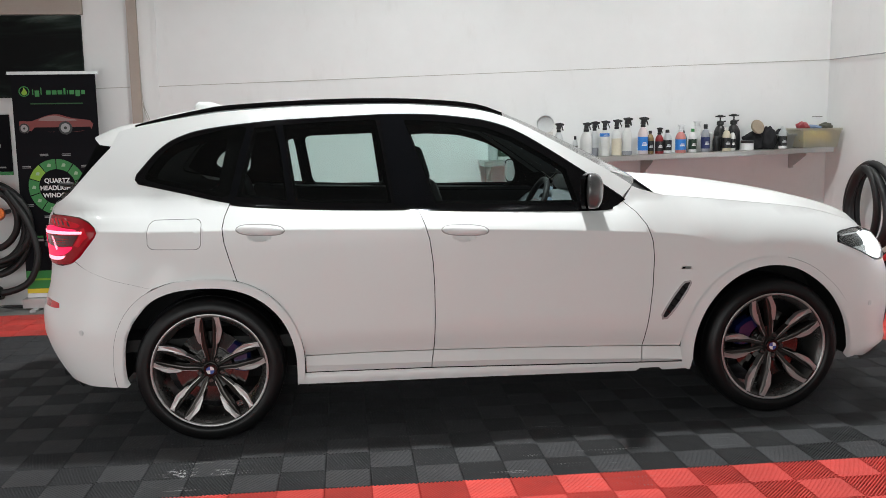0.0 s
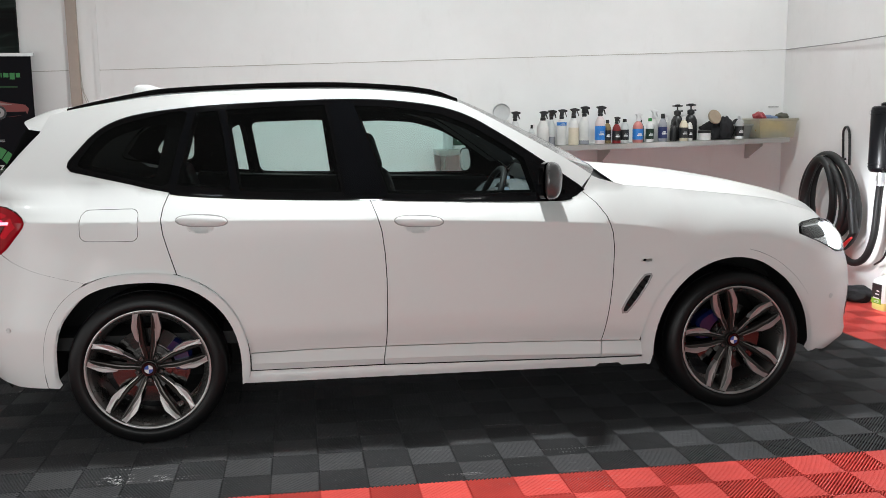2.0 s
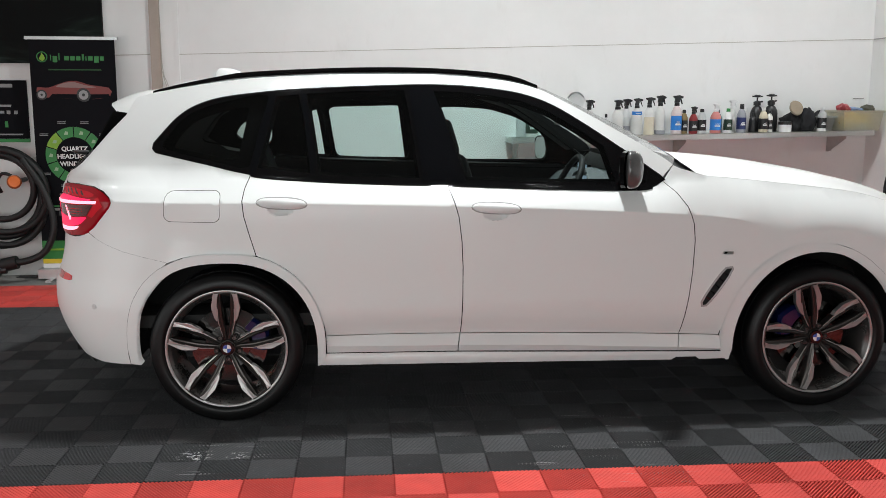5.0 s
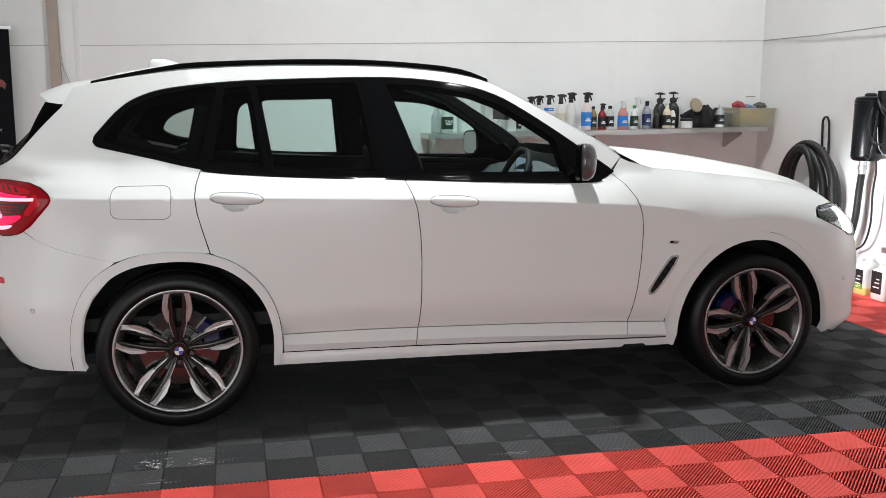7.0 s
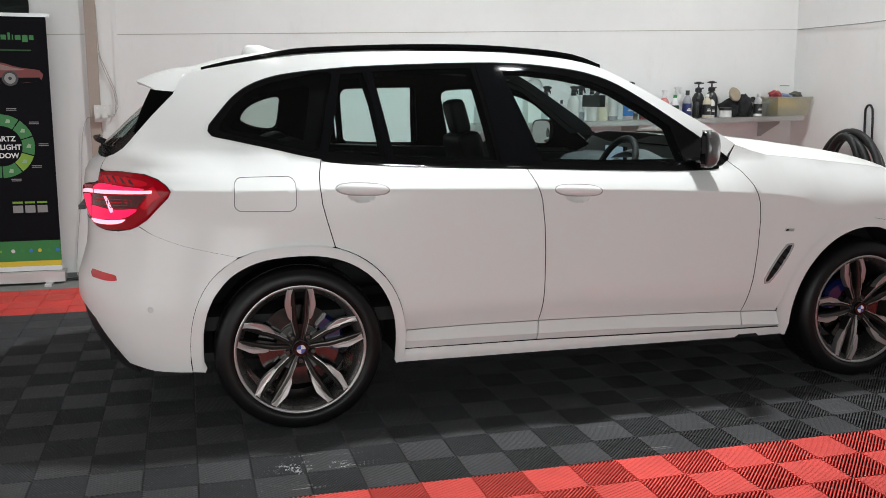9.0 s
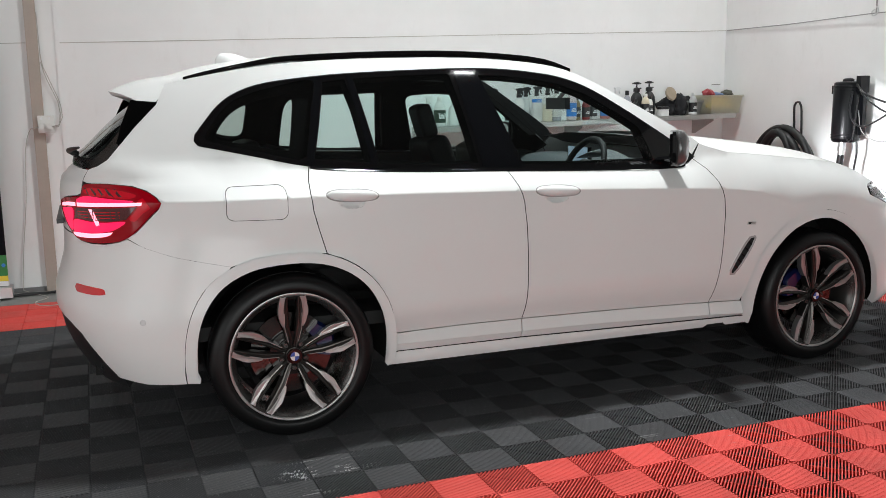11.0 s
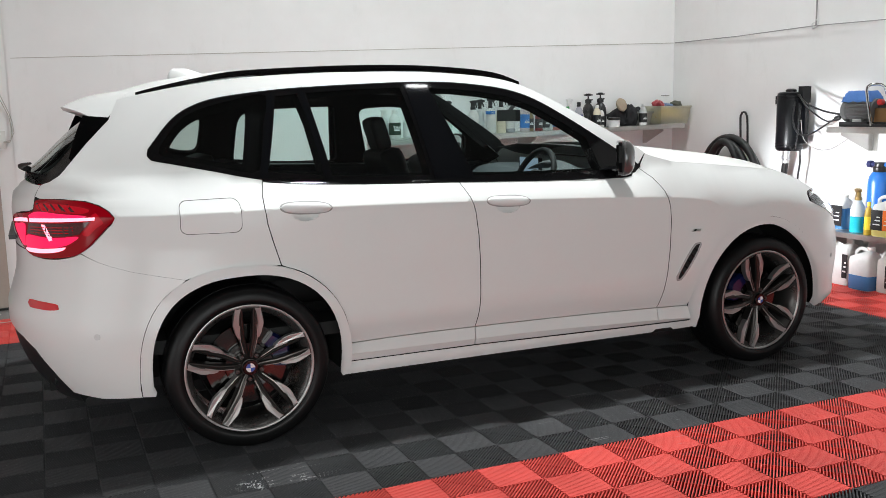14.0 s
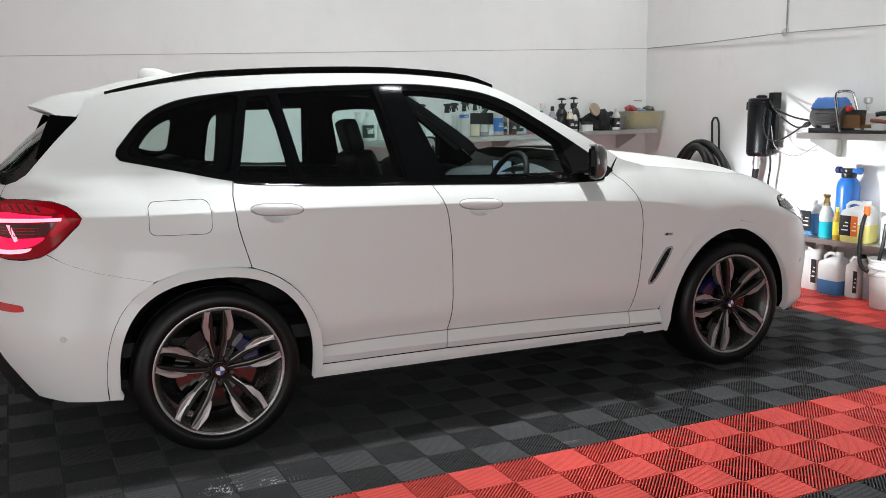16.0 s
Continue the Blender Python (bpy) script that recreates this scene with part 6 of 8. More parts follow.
BEIGE = plastic("beige_paint", (0.42, 0.355, 0.305), 0.6)
CREAM = plastic("cream_plastic", (0.62, 0.56, 0.42))
OFFWHITE = plastic("offwhite_plastic", (0.70, 0.69, 0.66))
BLACK = plastic("black_moulded_plastic", (0.014, 0.014, 0.015), 0.35, 0.2)
HOSE = plastic("black_hose", (0.009, 0.009, 0.0095), 0.5, 0.2)
GREY_CABLE = plastic("grey_cable", (0.32, 0.32, 0.31), 0.5)
PALE_CABLE = plastic("pale_cable", (0.48, 0.46, 0.42), 0.5)
CLEAR = milky("clear_plastic", (0.80, 0.82, 0.82), 0.55)
MILK = milky("milky_plastic", (0.80, 0.80, 0.78), 0.25)
BLUE = plastic("blue_plastic", (0.02, 0.16, 0.55))
BLUE_LABEL = plastic("blue_label", (0.03, 0.22, 0.65), 0.4)
NAVY = plastic("navy_label", (0.02, 0.03, 0.12), 0.4)
CYAN = plastic("cyan_liquid", (0.02, 0.42, 0.55), 0.25)
BLUE_LIQUID = plastic("blue_liquid", (0.06, 0.20, 0.42), 0.25)
GREY_LIQUID = plastic("grey_liquid", (0.30, 0.31, 0.34), 0.3)
YELLOW = plastic("yellow_plastic", (0.72, 0.56, 0.04), 0.35)
PALE_YELLOW = plastic("pale_yellow_liquid", (0.72, 0.66, 0.22), 0.3)
RED = plastic("red_plastic", (0.50, 0.02, 0.02), 0.35)
GREEN = plastic("green_label", (0.03, 0.25, 0.06), 0.45)
LIGHT_GREEN = plastic("light_green_print", (0.22, 0.42, 0.03), 0.45)
MID_GREEN = plastic("mid_green_print", (0.03, 0.22, 0.05), 0.45)
ORANGE = plastic("orange_plastic", (0.75, 0.16, 0.02), 0.4)
WHITE_PRINT = plastic("white_print", (0.75, 0.75, 0.75), 0.45)
GREY_PRINT = plastic("grey_print", (0.30, 0.30, 0.30), 0.5)
BANNER = surface("black_banner_cloth", (0.006, 0.006, 0.008), 0.75, vary=0.15, scale=2, spec=0.12)
ALU = surface("anodised_aluminium", (0.62, 0.62, 0.62), 0.35, metal=0.9, vary=0.06)
MOTOR_GREY = plastic("motor_grey_paint", (0.12, 0.12, 0.12), 0.4)
BRASS = surface("brass", (0.45, 0.30, 0.12), 0.3, metal=1.0, vary=0.1)
DARK_BRASS = surface("dull_brass", (0.22, 0.13, 0.06), 0.4, metal=0.9, vary=0.15)
BLUE_CLOTH = surface("blue_cloth", (0.08, 0.20, 0.52), 0.95, vary=0.15, fine=160, bump=0.4)
PAD = surface("tan_pad", (0.33, 0.27, 0.20), 0.85, vary=0.15, bump=0.3)
DARK_CLOTH = surface("black_cloth", (0.014, 0.014, 0.016), 0.95, vary=0.2, bump=0.4)

# wall joint, post and socket on the back wall
bm = bmesh.new()
for x0, z0, x1, z1 in ((-0.93, 1.882, 5.22, 2.062), (-1.55, 1.868, -1.14, 1.880)):
    v = [bm.verts.new(p) for p in ((x0, BACK - 0.003, z0 - 0.0027), (x1, BACK - 0.003, z1 - 0.0027), (x1, BACK - 0.003, z1 + 0.0027), (x0, BACK - 0.003, z0 + 0.0027))]
    bm.faces.new(v)
    w = [bm.verts.new((p.co.x, BACK, p.co.z)) for p in v]
    for i in range(4):
        bm.faces.new((v[i], v[(i + 1) % 4], w[(i + 1) % 4], w[i]))
part_ob = part("trim_joint", bm, PALE_CABLE)
tagged(part_ob, "thin grey joint line along the white wall", "trim", kind="structure")
joint_v = boxed("trim_panel_edge", (-0.936, BACK - 0.012, 0.0), (-0.905, BACK - 0.0002, CEILING), WALL, bevel=0.004)
tagged(joint_v, "white upright panel edge on the wall", "trim", kind="structure")
post = boxed("trim_post", (-1.135, BACK - 0.045, 0.0), (-1.055, BACK - 0.0002, CEILING), BEIGE, bevel=0.006)
tagged(post, "beige painted upright post against the wall", "post", kind="structure")
base = boxed("baseboard", (-2.0, BACK - 0.015, 0.0), (5.0, BACK - 0.0002, 0.035), plastic("grey_skirting", (0.18, 0.18, 0.18), 0.6))
tagged(base, "thin dark grey skirting along the back wall", "baseboard", kind="structure")

socket = thing("power_socket", (-1.045, BACK - 0.05, 1.22), "off-white double power socket with plugs in it on the post", "socket")
boxed("socket_plate", (-1.10, BACK - 0.066, 1.215), (-0.985, BACK - 0.046, 1.345), OFFWHITE, socket, bevel=0.008)
for k in (-1.075, -1.02):
    boxed("plug", (k - 0.018, BACK - 0.115, 1.245), (k + 0.018, BACK - 0.066, 1.285), OFFWHITE, socket, bevel=0.008)
    boxed("switch", (k - 0.008, BACK - 0.071, 1.315), (k + 0.008, BACK - 0.066, 1.332), WHITE_PRINT, socket)
cable = thing("power_cable", (-1.0, BACK - 0.03, 0.0), "grey power cables running down the white wall", "cable")
for pts in ([(-1.02, BACK - 0.11, 1.265), (-0.96, BACK - 0.05, 1.26), (-0.926, BACK - 0.03, 1.33), (-0.933, BACK - 0.02, 1.42), (-0.950, BACK - 0.02, 1.48), (-0.979, BACK - 0.03, 1.56), (-1.016, BACK - 0.03, 1.66), (-1.043, BACK - 0.03, 1.76), (-1.051, BACK - 0.03, 2.1)],
            [(-1.02, BACK - 0.11, 1.262), (-0.95, BACK - 0.05, 1.275), (-0.940, BACK - 0.03, 1.36), (-0.952, BACK - 0.02, 1.45), (-0.995, BACK - 0.03, 1.56), (-1.030, BACK - 0.03, 1.66), (-1.047, BACK - 0.03, 1.74)],
            [(-1.075, BACK - 0.11, 1.262), (-1.15, BACK - 0.06, 1.25), (-1.20, BACK - 0.03, 1.10), (-1.23, BACK - 0.02, 0.7), (-1.28, BACK - 0.02, 0.3), (-1.30, BACK - 0.03, 0.02), (-1.24, BACK - 0.10, 0.008), (-1.12, BACK - 0.30, 0.006), (-1.20, BACK - 0.46, 0.010), (-1.16, BACK - 0.60, 0.010), (-1.04, BACK - 0.62, 0.010), (-0.8, BACK - 0.50, 0.010)]):
    bm = bmesh.new()
    tube(bm, smooth_line(pts, 0.05), 0.0032, 6)
    part("cable_run", bm, PALE_CABLE, cable, smooth=60)
cable = thing("floor_cable", (-1.3, BACK - 0.2, 0.0), "tangled black cables lying along the wall", "cable")
for k in range(4):
    rnd = random.Random(k)
    pts = [(-2.3 + 0.17 * i, BACK - 0.10 - 0.09 * rnd.random(), 0.008 + 0.01 * rnd.random()) for i in range(12)]
    bm = bmesh.new()
    tube(bm, smooth_line(pts, 0.05), 0.006, 6)
    part("cable_run", bm, BLACK, cable, smooth=60)


# posters and roll-up banner
def smoke():
    mat, nodes, links, bsdf = material("smoky_poster_print")
    n = noise_node(nodes, links, 1.9, 4, 0.5, stretch=(0.55, 1, 2.4))
    n.inputs["Distortion"].default_value = 1.2
    col = ramp(nodes, links, n.outputs["Fac"], [(0.44, (0.003, 0.0035, 0.0035)), (0.56, (0.008, 0.012, 0.010)), (0.64, (0.03, 0.042, 0.036)), (0.74, (0.11, 0.135, 0.12))])
    links.new(col.outputs["Color"], bsdf.inputs["Base Color"])
    setin(bsdf, Roughness=0.6, Specular_IOR_Level=0.12)
    return mat


poster = boxed("wall_poster", (-4.2, BACK - 0.03, 1.80), (-1.52, BACK - 0.001, 2.485), smoke(), bevel=0.003)
board = boxed("trim_board", (-4.0, BACK - 0.05, 2.49), (-1.50, BACK - 0.0002, 3.1), BEIGE, bevel=0.006)
tagged(board, "brown painted board above the poster", "board", kind="structure")
tagged(poster, "long black poster with a smoky grey-green print high on the wall", "poster")
poster = thing("framed_poster", (-2.6, BACK - 0.02, 1.14), "black printed poster with a green lower edge on the wall", "poster")
boxed("poster_sheet", (-3.05, BACK - 0.022, 1.175), (-2.17, BACK - 0.001, 1.66), BANNER, poster)
boxed("poster_edge", (-3.05, BACK - 0.024, 1.145), (-2.17, BACK - 0.001, 1.173), GREEN, poster)
for k, (x0, x1, z, h) in enumerate(((-2.55, -2.30, 1.44, 0.018), (-2.50, -2.36, 1.385, 0.022), (-2.34, -2.31, 1.38, 0.03), (-2.28, -2.25, 1.38, 0.03), (-2.36, -2.335, 1.27, 0.05), (-2.45, -2.22, 1.205, 0.012), (-2.42, -2.28, 1.60, 0.03))):
    boxed("print_bar", (x0, BACK - 0.024, z), (x1, BACK - 0.0222, z + h), GREY_PRINT if k != 4 else MID_GREEN, poster)

BY0 = 3.60
banner = thing("roll_up_banner", (-1.725, BY0, 0.0), "black roll-up advertising banner with a green wheel diagram", "banner")
boxed("banner_sheet", (-2.065, BY0, 0.09), (-1.385, BY0 + 0.004, 1.985), BANNER, banner)
boxed("top_rail", (-2.09, BY0 - 0.012, 1.983), (-1.36, BY0 + 0.016, 2.008), ALU, banner, bevel=0.004)
boxed("base_box", (-2.09, BY0 - 0.07, 0.018), (-1.36, BY0 + 0.07, 0.095), ALU, banner, bevel=0.02)
for k in (-1.98, -1.47):
    boxed("foot", (k - 0.025, BY0 - 0.17, 0.0), (k + 0.025, BY0 + 0.17, 0.018), ALU, banner, bevel=0.005)
boxed("pole", (-1.735, BY0 + 0.02, 0.09), (-1.715, BY0 + 0.035, 2.0), ALU, banner)
boxed("white_strip", (-2.065, BY0 - 0.002, 0.098), (-1.385, BY0 - 0.0002, 0.135), WHITE_PRINT, banner)
boxed("yellow_strip", (-2.065, BY0 - 0.002, 0.136), (-1.385, BY0 - 0.0002, 0.175), YELLOW, banner)
boxed("green_strip", (-2.065, BY0 - 0.002, 0.176), (-1.385, BY0 - 0.0002, 0.33), MID_GREEN, banner)
for k in range(6):
    bm = bmesh.new()
    revolve(bm, [(0.014, -0.002), (0.014, 0.0015), (0, 0.0015)], 14, Matrix.Translation((-1.72 + 0.062 * k, BY0 - 0.003, 0.255)) @ Euler((radians(90), 0, 0)).to_matrix().to_4x4())
    part("round_mark", bm, (WHITE_PRINT, GREEN, BLUE_LABEL, YELLOW, GREEN, BLUE_LABEL)[k], banner)
boxed("print_bar", (-2.03, BY0 - 0.0035, 0.247), (-1.80, BY0 - 0.0005, 0.263), LIGHT_GREEN, banner)


def on_banner(name, outline, mat, k=0.002):
    bm = bmesh.new()
    prism(bm, outline, BY0 - k, BY0 - 0.0002)
    return part(name, bm, mat, banner)


# name mark: a disc and bars in its green
bm = bmesh.new()
revolve(bm, [(0.043, 0), (0.043, 0.002), (0.036, 0.002), (0.036, 0)], 28, Matrix.Translation((-1.965, BY0 - 0.0002, 1.845)) @ Euler((radians(90), 0, 0)).to_matrix().to_4x4())
part("round_mark", bm, MID_GREEN, banner)
on_banner("leaf_mark", smooth_line([(-1.965, 1.812), (-1.988, 1.832), (-1.972, 1.858), (-1.968, 1.878), (-1.948, 1.852), (-1.942, 1.828)], 0.01, True), LIGHT_GREEN)
for x0, x1, z0, z1 in ((-1.900, -1.892, 1.818, 1.862), (-1.880, -1.845, 1.802, 1.852), (-1.833, -1.825, 1.818, 1.876), (-1.788, -1.752, 1.818, 1.852), (-1.742, -1.705, 1.818, 1.852),
                       (-1.695, -1.660, 1.818, 1.852), (-1.648, -1.632, 1.818, 1.868), (-1.620, -1.612, 1.818, 1.852), (-1.600, -1.562, 1.818, 1.852), (-1.552, -1.515, 1.802, 1.852), (-1.505, -1.475, 1.818, 1.852)):
    on_banner("print_bar", [(x0, z0), (x1, z0), (x1, z1), (x0, z1)], MID_GREEN)
on_banner("print_bar", [(-1.92, 1.738), (-1.50, 1.738), (-1.50, 1.748), (-1.92, 1.748)], plastic("dim_green_print", (0.008, 0.07, 0.012), 0.5))
# picture of a low red car
CAR_RED = plastic("faded_red_print", (0.19, 0.026, 0.022), 0.45)
on_banner("printed_car", smooth_line([(-2.025, 1.565), (-2.02, 1.60), (-1.93, 1.598), (-1.86, 1.622), (-1.78, 1.648), (-1.70, 1.652), (-1.60, 1.622), (-1.45, 1.60), (-1.425, 1.57), (-1.44, 1.53), (-1.60, 1.505), (-1.90, 1.515), (-2.0, 1.53)], 0.03, True), CAR_RED)
on_banner("printed_roof", smooth_line([(-1.87, 1.606), (-1.80, 1.637), (-1.72, 1.643), (-1.64, 1.620), (-1.55, 1.602), (-1.72, 1.598)], 0.03, True), plastic("pale_print", (0.26, 0.16, 0.15), 0.45), 0.003)
on_banner("printed_shade", [(-1.93, 1.515), (-1.62, 1.503), (-1.44, 1.522), (-1.45, 1.548), (-1.62, 1.545), (-1.90, 1.548)], BANNER, 0.003)
for cx, r in ((-1.985, 0.042), (-1.652, 0.055)):
    for rr, mat, k in ((r, BLACK, 0.004), (r * 0.7, GREY_PRINT, 0.005), (r * 0.22, BLACK, 0.006)):
        bm = bmesh.new()
        revolve(bm, [(rr, 0), (rr, k), (0, k)], 24, Matrix.Translation((cx, BY0 - 0.0002, 1.540)) @ Euler((radians(90), 0, 0)).to_matrix().to_4x4())
        part("printed_wheel", bm, mat, banner)
# ring of green fields with writing in its middle
RC, R0, R1 = (-1.752, 1.045), 0.150, 0.235
for k in range(10):
    a0, a1 = radians(90 + 36 * k + 1.2), radians(90 + 36 * (k + 1) - 1.2)
    ring = [(RC[0] + R1 * math.cos(a), RC[1] + R1 * math.sin(a)) for a in np.linspace(a0, a1, 8)] + [(RC[0] + R0 * math.cos(a), RC[1] + R0 * math.sin(a)) for a in np.linspace(a1, a0, 8)]
    on_banner("ring_field", ring, LIGHT_GREEN if k in (1, 6) else MID_GREEN)
    am = (a0 + a1) / 2
    cx, cz = RC[0] + 0.193 * math.cos(am), RC[1] + 0.193 * math.sin(am)
    on_banner("field_mark", [(cx - 0.018, cz - 0.012), (cx + 0.014, cz - 0.014), (cx + 0.018, cz + 0.010), (cx - 0.004, cz + 0.016)], plastic("pale_green_print", (0.30, 0.45, 0.28), 0.5) if k == 0 else bpy.data.materials["pale_green_print"], 0.003)
    cx, cz = RC[0] + 0.295 * math.cos(am), RC[1] + 0.275 * math.sin(am)
    if -2.03 < cx < -1.42:
        for j in (0, 1):
            on_banner("print_bar", [(cx - 0.034, cz + 0.012 * j), (cx + 0.034, cz + 0.012 * j), (cx + 0.034, cz + 0.006 + 0.012 * j), (cx - 0.034, cz + 0.006 + 0.012 * j)], GREY_PRINT)


def lettering(text, at, size, mat, parent, turn=0.0, bold=0.0):
    data = bpy.data.curves.new("lettering", "FONT")
    data.body, data.size, data.align_x, data.extrude, data.offset = text, size, "CENTER", 0.0006, bold
    data.resolution_u = 3
    ob = bpy.data.objects.new("lettering", data)
    scene.collection.objects.link(ob)
    bpy.context.view_layer.update()
    me = bpy.data.meshes.new_from_object(ob.evaluated_get(bpy.context.evaluated_depsgraph_get()))
    bpy.data.objects.remove(ob)
    me.transform(Matrix.Translation(at) @ Matrix.Rotation(radians(turn), 4, "Z") @ Euler((radians(90), 0, 0)).to_matrix().to_4x4())
    me.materials.clear()
    me.materials.append(mat)
    return tagged(hang(new("lettering", me), parent), "white lettering")


for k, word in enumerate(("QUARTZ", "HEADLIGHT", "WINDOW")):
    lettering(word, (RC[0], BY0 - 0.003, 1.082 - 0.062 * k), 0.052, WHITE_PRINT, banner, bold=0.0016)
for k in range(3):
    on_banner("print_panel", [(-1.70 + 0.085 * k, 0.545), (-1.63 + 0.085 * k, 0.545), (-1.63 + 0.085 * k, 0.600), (-1.70 + 0.085 * k, 0.600)], GREY_PRINT)
    on_banner("print_bar", [(-1.70 + 0.085 * k, 0.615), (-1.63 + 0.085 * k, 0.615), (-1.63 + 0.085 * k, 0.630), (-1.70 + 0.085 * k, 0.630)], LIGHT_GREEN)
for x0, x1 in ((-1.98, -1.90), (-1.88, -1.80)):
    on_banner("print_bar", [(x0, 0.585), (x1, 0.585), (x1, 0.605), (x0, 0.605)], GREY_PRINT)
    on_banner("print_bar", [(x0, 0.615), (x1, 0.615), (x1, 0.630), (x0, 0.630)], MID_GREEN)


# coiled hoses
def coil(name, centre, loops, label, axis_x, ends, mat=HOSE, group=""):
    """Thick hose hung in loops; each loop is (width, height, depth, drop, radius)."""
    hose = thing(name, centre, label, "hose", group)
    for w, h, d, drop, r, lean in loops:
        pts = []
        for a in np.linspace(0, 2 * math.pi, 44)[:-1]:
            u = w * math.sin(a) + lean * (1 - math.cos(a)) * 0.5
            v = h * math.cos(a) * (1 if math.cos(a) > 0 else 1.08) - drop
            o = d + 0.014 * math.sin(2 * a + drop * 9)
            pts.append((centre[0] + (u if axis_x else -o), centre[1] - (o if axis_x else u), centre[2] + v))
        bm = bmesh.new()
        tube(bm, pts, r, 10, True)
        part("hose_loop", bm, mat, hose, smooth=60)
    for pts, r in ends:
        bm = bmesh.new()
        tube(bm, smooth_line(pts, 0.04), r, 10)
        part("hose_end", bm, mat, hose, smooth=60)
    return hose


hose = coil("coiled_hose", (5.12, 2.78, 0.80),
            [(0.36, 0.335, 0.05, 0.00, 0.033, 0.0), (0.27, 0.31, 0.09, 0.02, 0.033, 0.05), (0.33, 0.36, 0.02, 0.05, 0.033, 0.10), (0.22, 0.33, 0.11, 0.03, 0.033, -0.06)],
            "thick black vacuum hose coiled over a hook on the wall", False,
            [([(5.05, 2.40, 0.80), (5.06, 2.38, 0.62), (5.07, 2.37, 0.53)], 0.036),
             ([(5.10, 2.75, 0.46), (5.08, 2.62, 0.40), (5.06, 2.45, 0.31), (5.06, 2.30, 0.30), (5.07, 2.19, 0.38), (5.08, 2.13, 0.55), (5.09, 2.12, 0.80), (5.08, 2.09, 0.96)], 0.028)])
bm = bmesh.new()
tube(bm, [(5.06, 2.60, 0.345), (5.03, 2.50, 0.37), (5.02, 2.40, 0.44), (5.01, 2.31, 0.50)], [0.022, 0.02, 0.016, 0.010], 8)
part("hose_nozzle", bm, RED, hose, "red and black nozzle", smooth=50)
hook = thing("wall_hook", (5.2, 2.735, 1.10), "black steel loop hook on the white wall", "hook")
bm = bmesh.new()
tube(bm, smooth_line([(5.205, 2.78, 1.05), (5.195, 2.78, 1.25), (5.19, 2.775, 1.33), (5.19, 2.755, 1.36), (5.19, 2.715, 1.36), (5.19, 2.695, 1.33), (5.195, 2.69, 1.25), (5.205, 2.69, 1.05)], 0.02), 0.010, 8)
part("hook_bar", bm, BLACK, hook, smooth=60)
bm = bmesh.new()
tube(bm, smooth_line([(5.20, 2.735, 1.10), (5.12, 2.735, 1.085), (5.03, 2.735, 1.09), (5.00, 2.735, 1.13)], 0.02), 0.010, 8)
part("hook_arm", bm, BLACK, hook, smooth=60)

hose = coil("coiled_hose", (-2.37, 3.66, 0.74),
            [(0.36, 0.35, 0.02, 0.0, 0.028, 0.0), (0.31, 0.31, 0.07, 0.0, 0.028, 0.03), (0.39, 0.39, 0.05, 0.03, 0.028, -0.03), (0.34, 0.36, 0.09, 0.05, 0.028, 0.04), (0.28, 0.26, 0.11, -0.06, 0.028, 0.02), (0.37, 0.33, 0.12, -0.03, 0.028, 0.05)],
            "black vacuum hose coiled on the back wall", True,
            [([(-2.14, 3.50, 1.02), (-1.98, 3.46, 0.78), (-1.90, 3.43, 0.50), (-1.97, 3.42, 0.28), (-2.10, 3.41, 0.20), (-2.21, 3.40, 0.18)], 0.028), ([(-2.20, 3.40, 0.185), (-2.27, 3.40, 0.17), (-2.32, 3.40, 0.16)], 0.055)])
clip = thing("hose_clip", (-2.28, 3.58, 0.80), "orange and black hose reel handle on the wall", "handle")
bm = bmesh.new()
revolve(bm, [(0, 0.05), (0.045, 0.045), (0.058, 0.01), (0.05, -0.03), (0, -0.04)], 20, Matrix.Translation((-2.235, 3.55, 0.83)) @ Euler((radians(80), 0, radians(20))).to_matrix().to_4x4())
part("grip", bm, ORANGE, clip, smooth=40)
bm = bmesh.new()
tube(bm, smooth_line([(-2.36, 3.60, 0.74), (-2.38, 3.57, 0.82), (-2.33, 3.56, 0.90), (-2.26, 3.57, 0.88)], 0.03), 0.014, 8)
tube(bm, [(-2.235, 3.55, 0.83), (-2.235, BACK, 0.83)], 0.02, 8)
part("bracket", bm, BLACK, clip, smooth=50)
vac = thing("floor_vacuum", (-2.45, 3.38, 0.0), "black vacuum unit standing on the red floor tiles", "vacuum cleaner")
bm = bmesh.new()
revolve(bm, [(0, -0.20), (0.085, -0.19), (0.10, -0.12), (0.10, 0.10), (0.075, 0.17), (0.035, 0.20), (0.03, 0.24), (0, 0.24)], 24, Matrix.Translation((-2.52, 3.38, 0.125)) @ Euler((0, radians(90), 0)).to_matrix().to_4x4())
part("body", bm, BLACK, vac, smooth=40)
bm = bmesh.new()
tube(bm, smooth_line([(-2.66, 3.38, 0.21), (-2.60, 3.38, 0.27), (-2.46, 3.38, 0.27), (-2.40, 3.38, 0.21)], 0.03), 0.011, 8)
part("handle", bm, BLACK, vac, smooth=50)
for k in (-2.63, -2.42):
    boxed("foot", (k - 0.02, 3.29, 0.0), (k + 0.02, 3.47, 0.05), BLACK, vac, bevel=0.006)


# ---------------------------------------------------------------- steel shelf on the back wall
def shelf_z(x):
    return 1.190 + 0.022 * (x - 1.9)


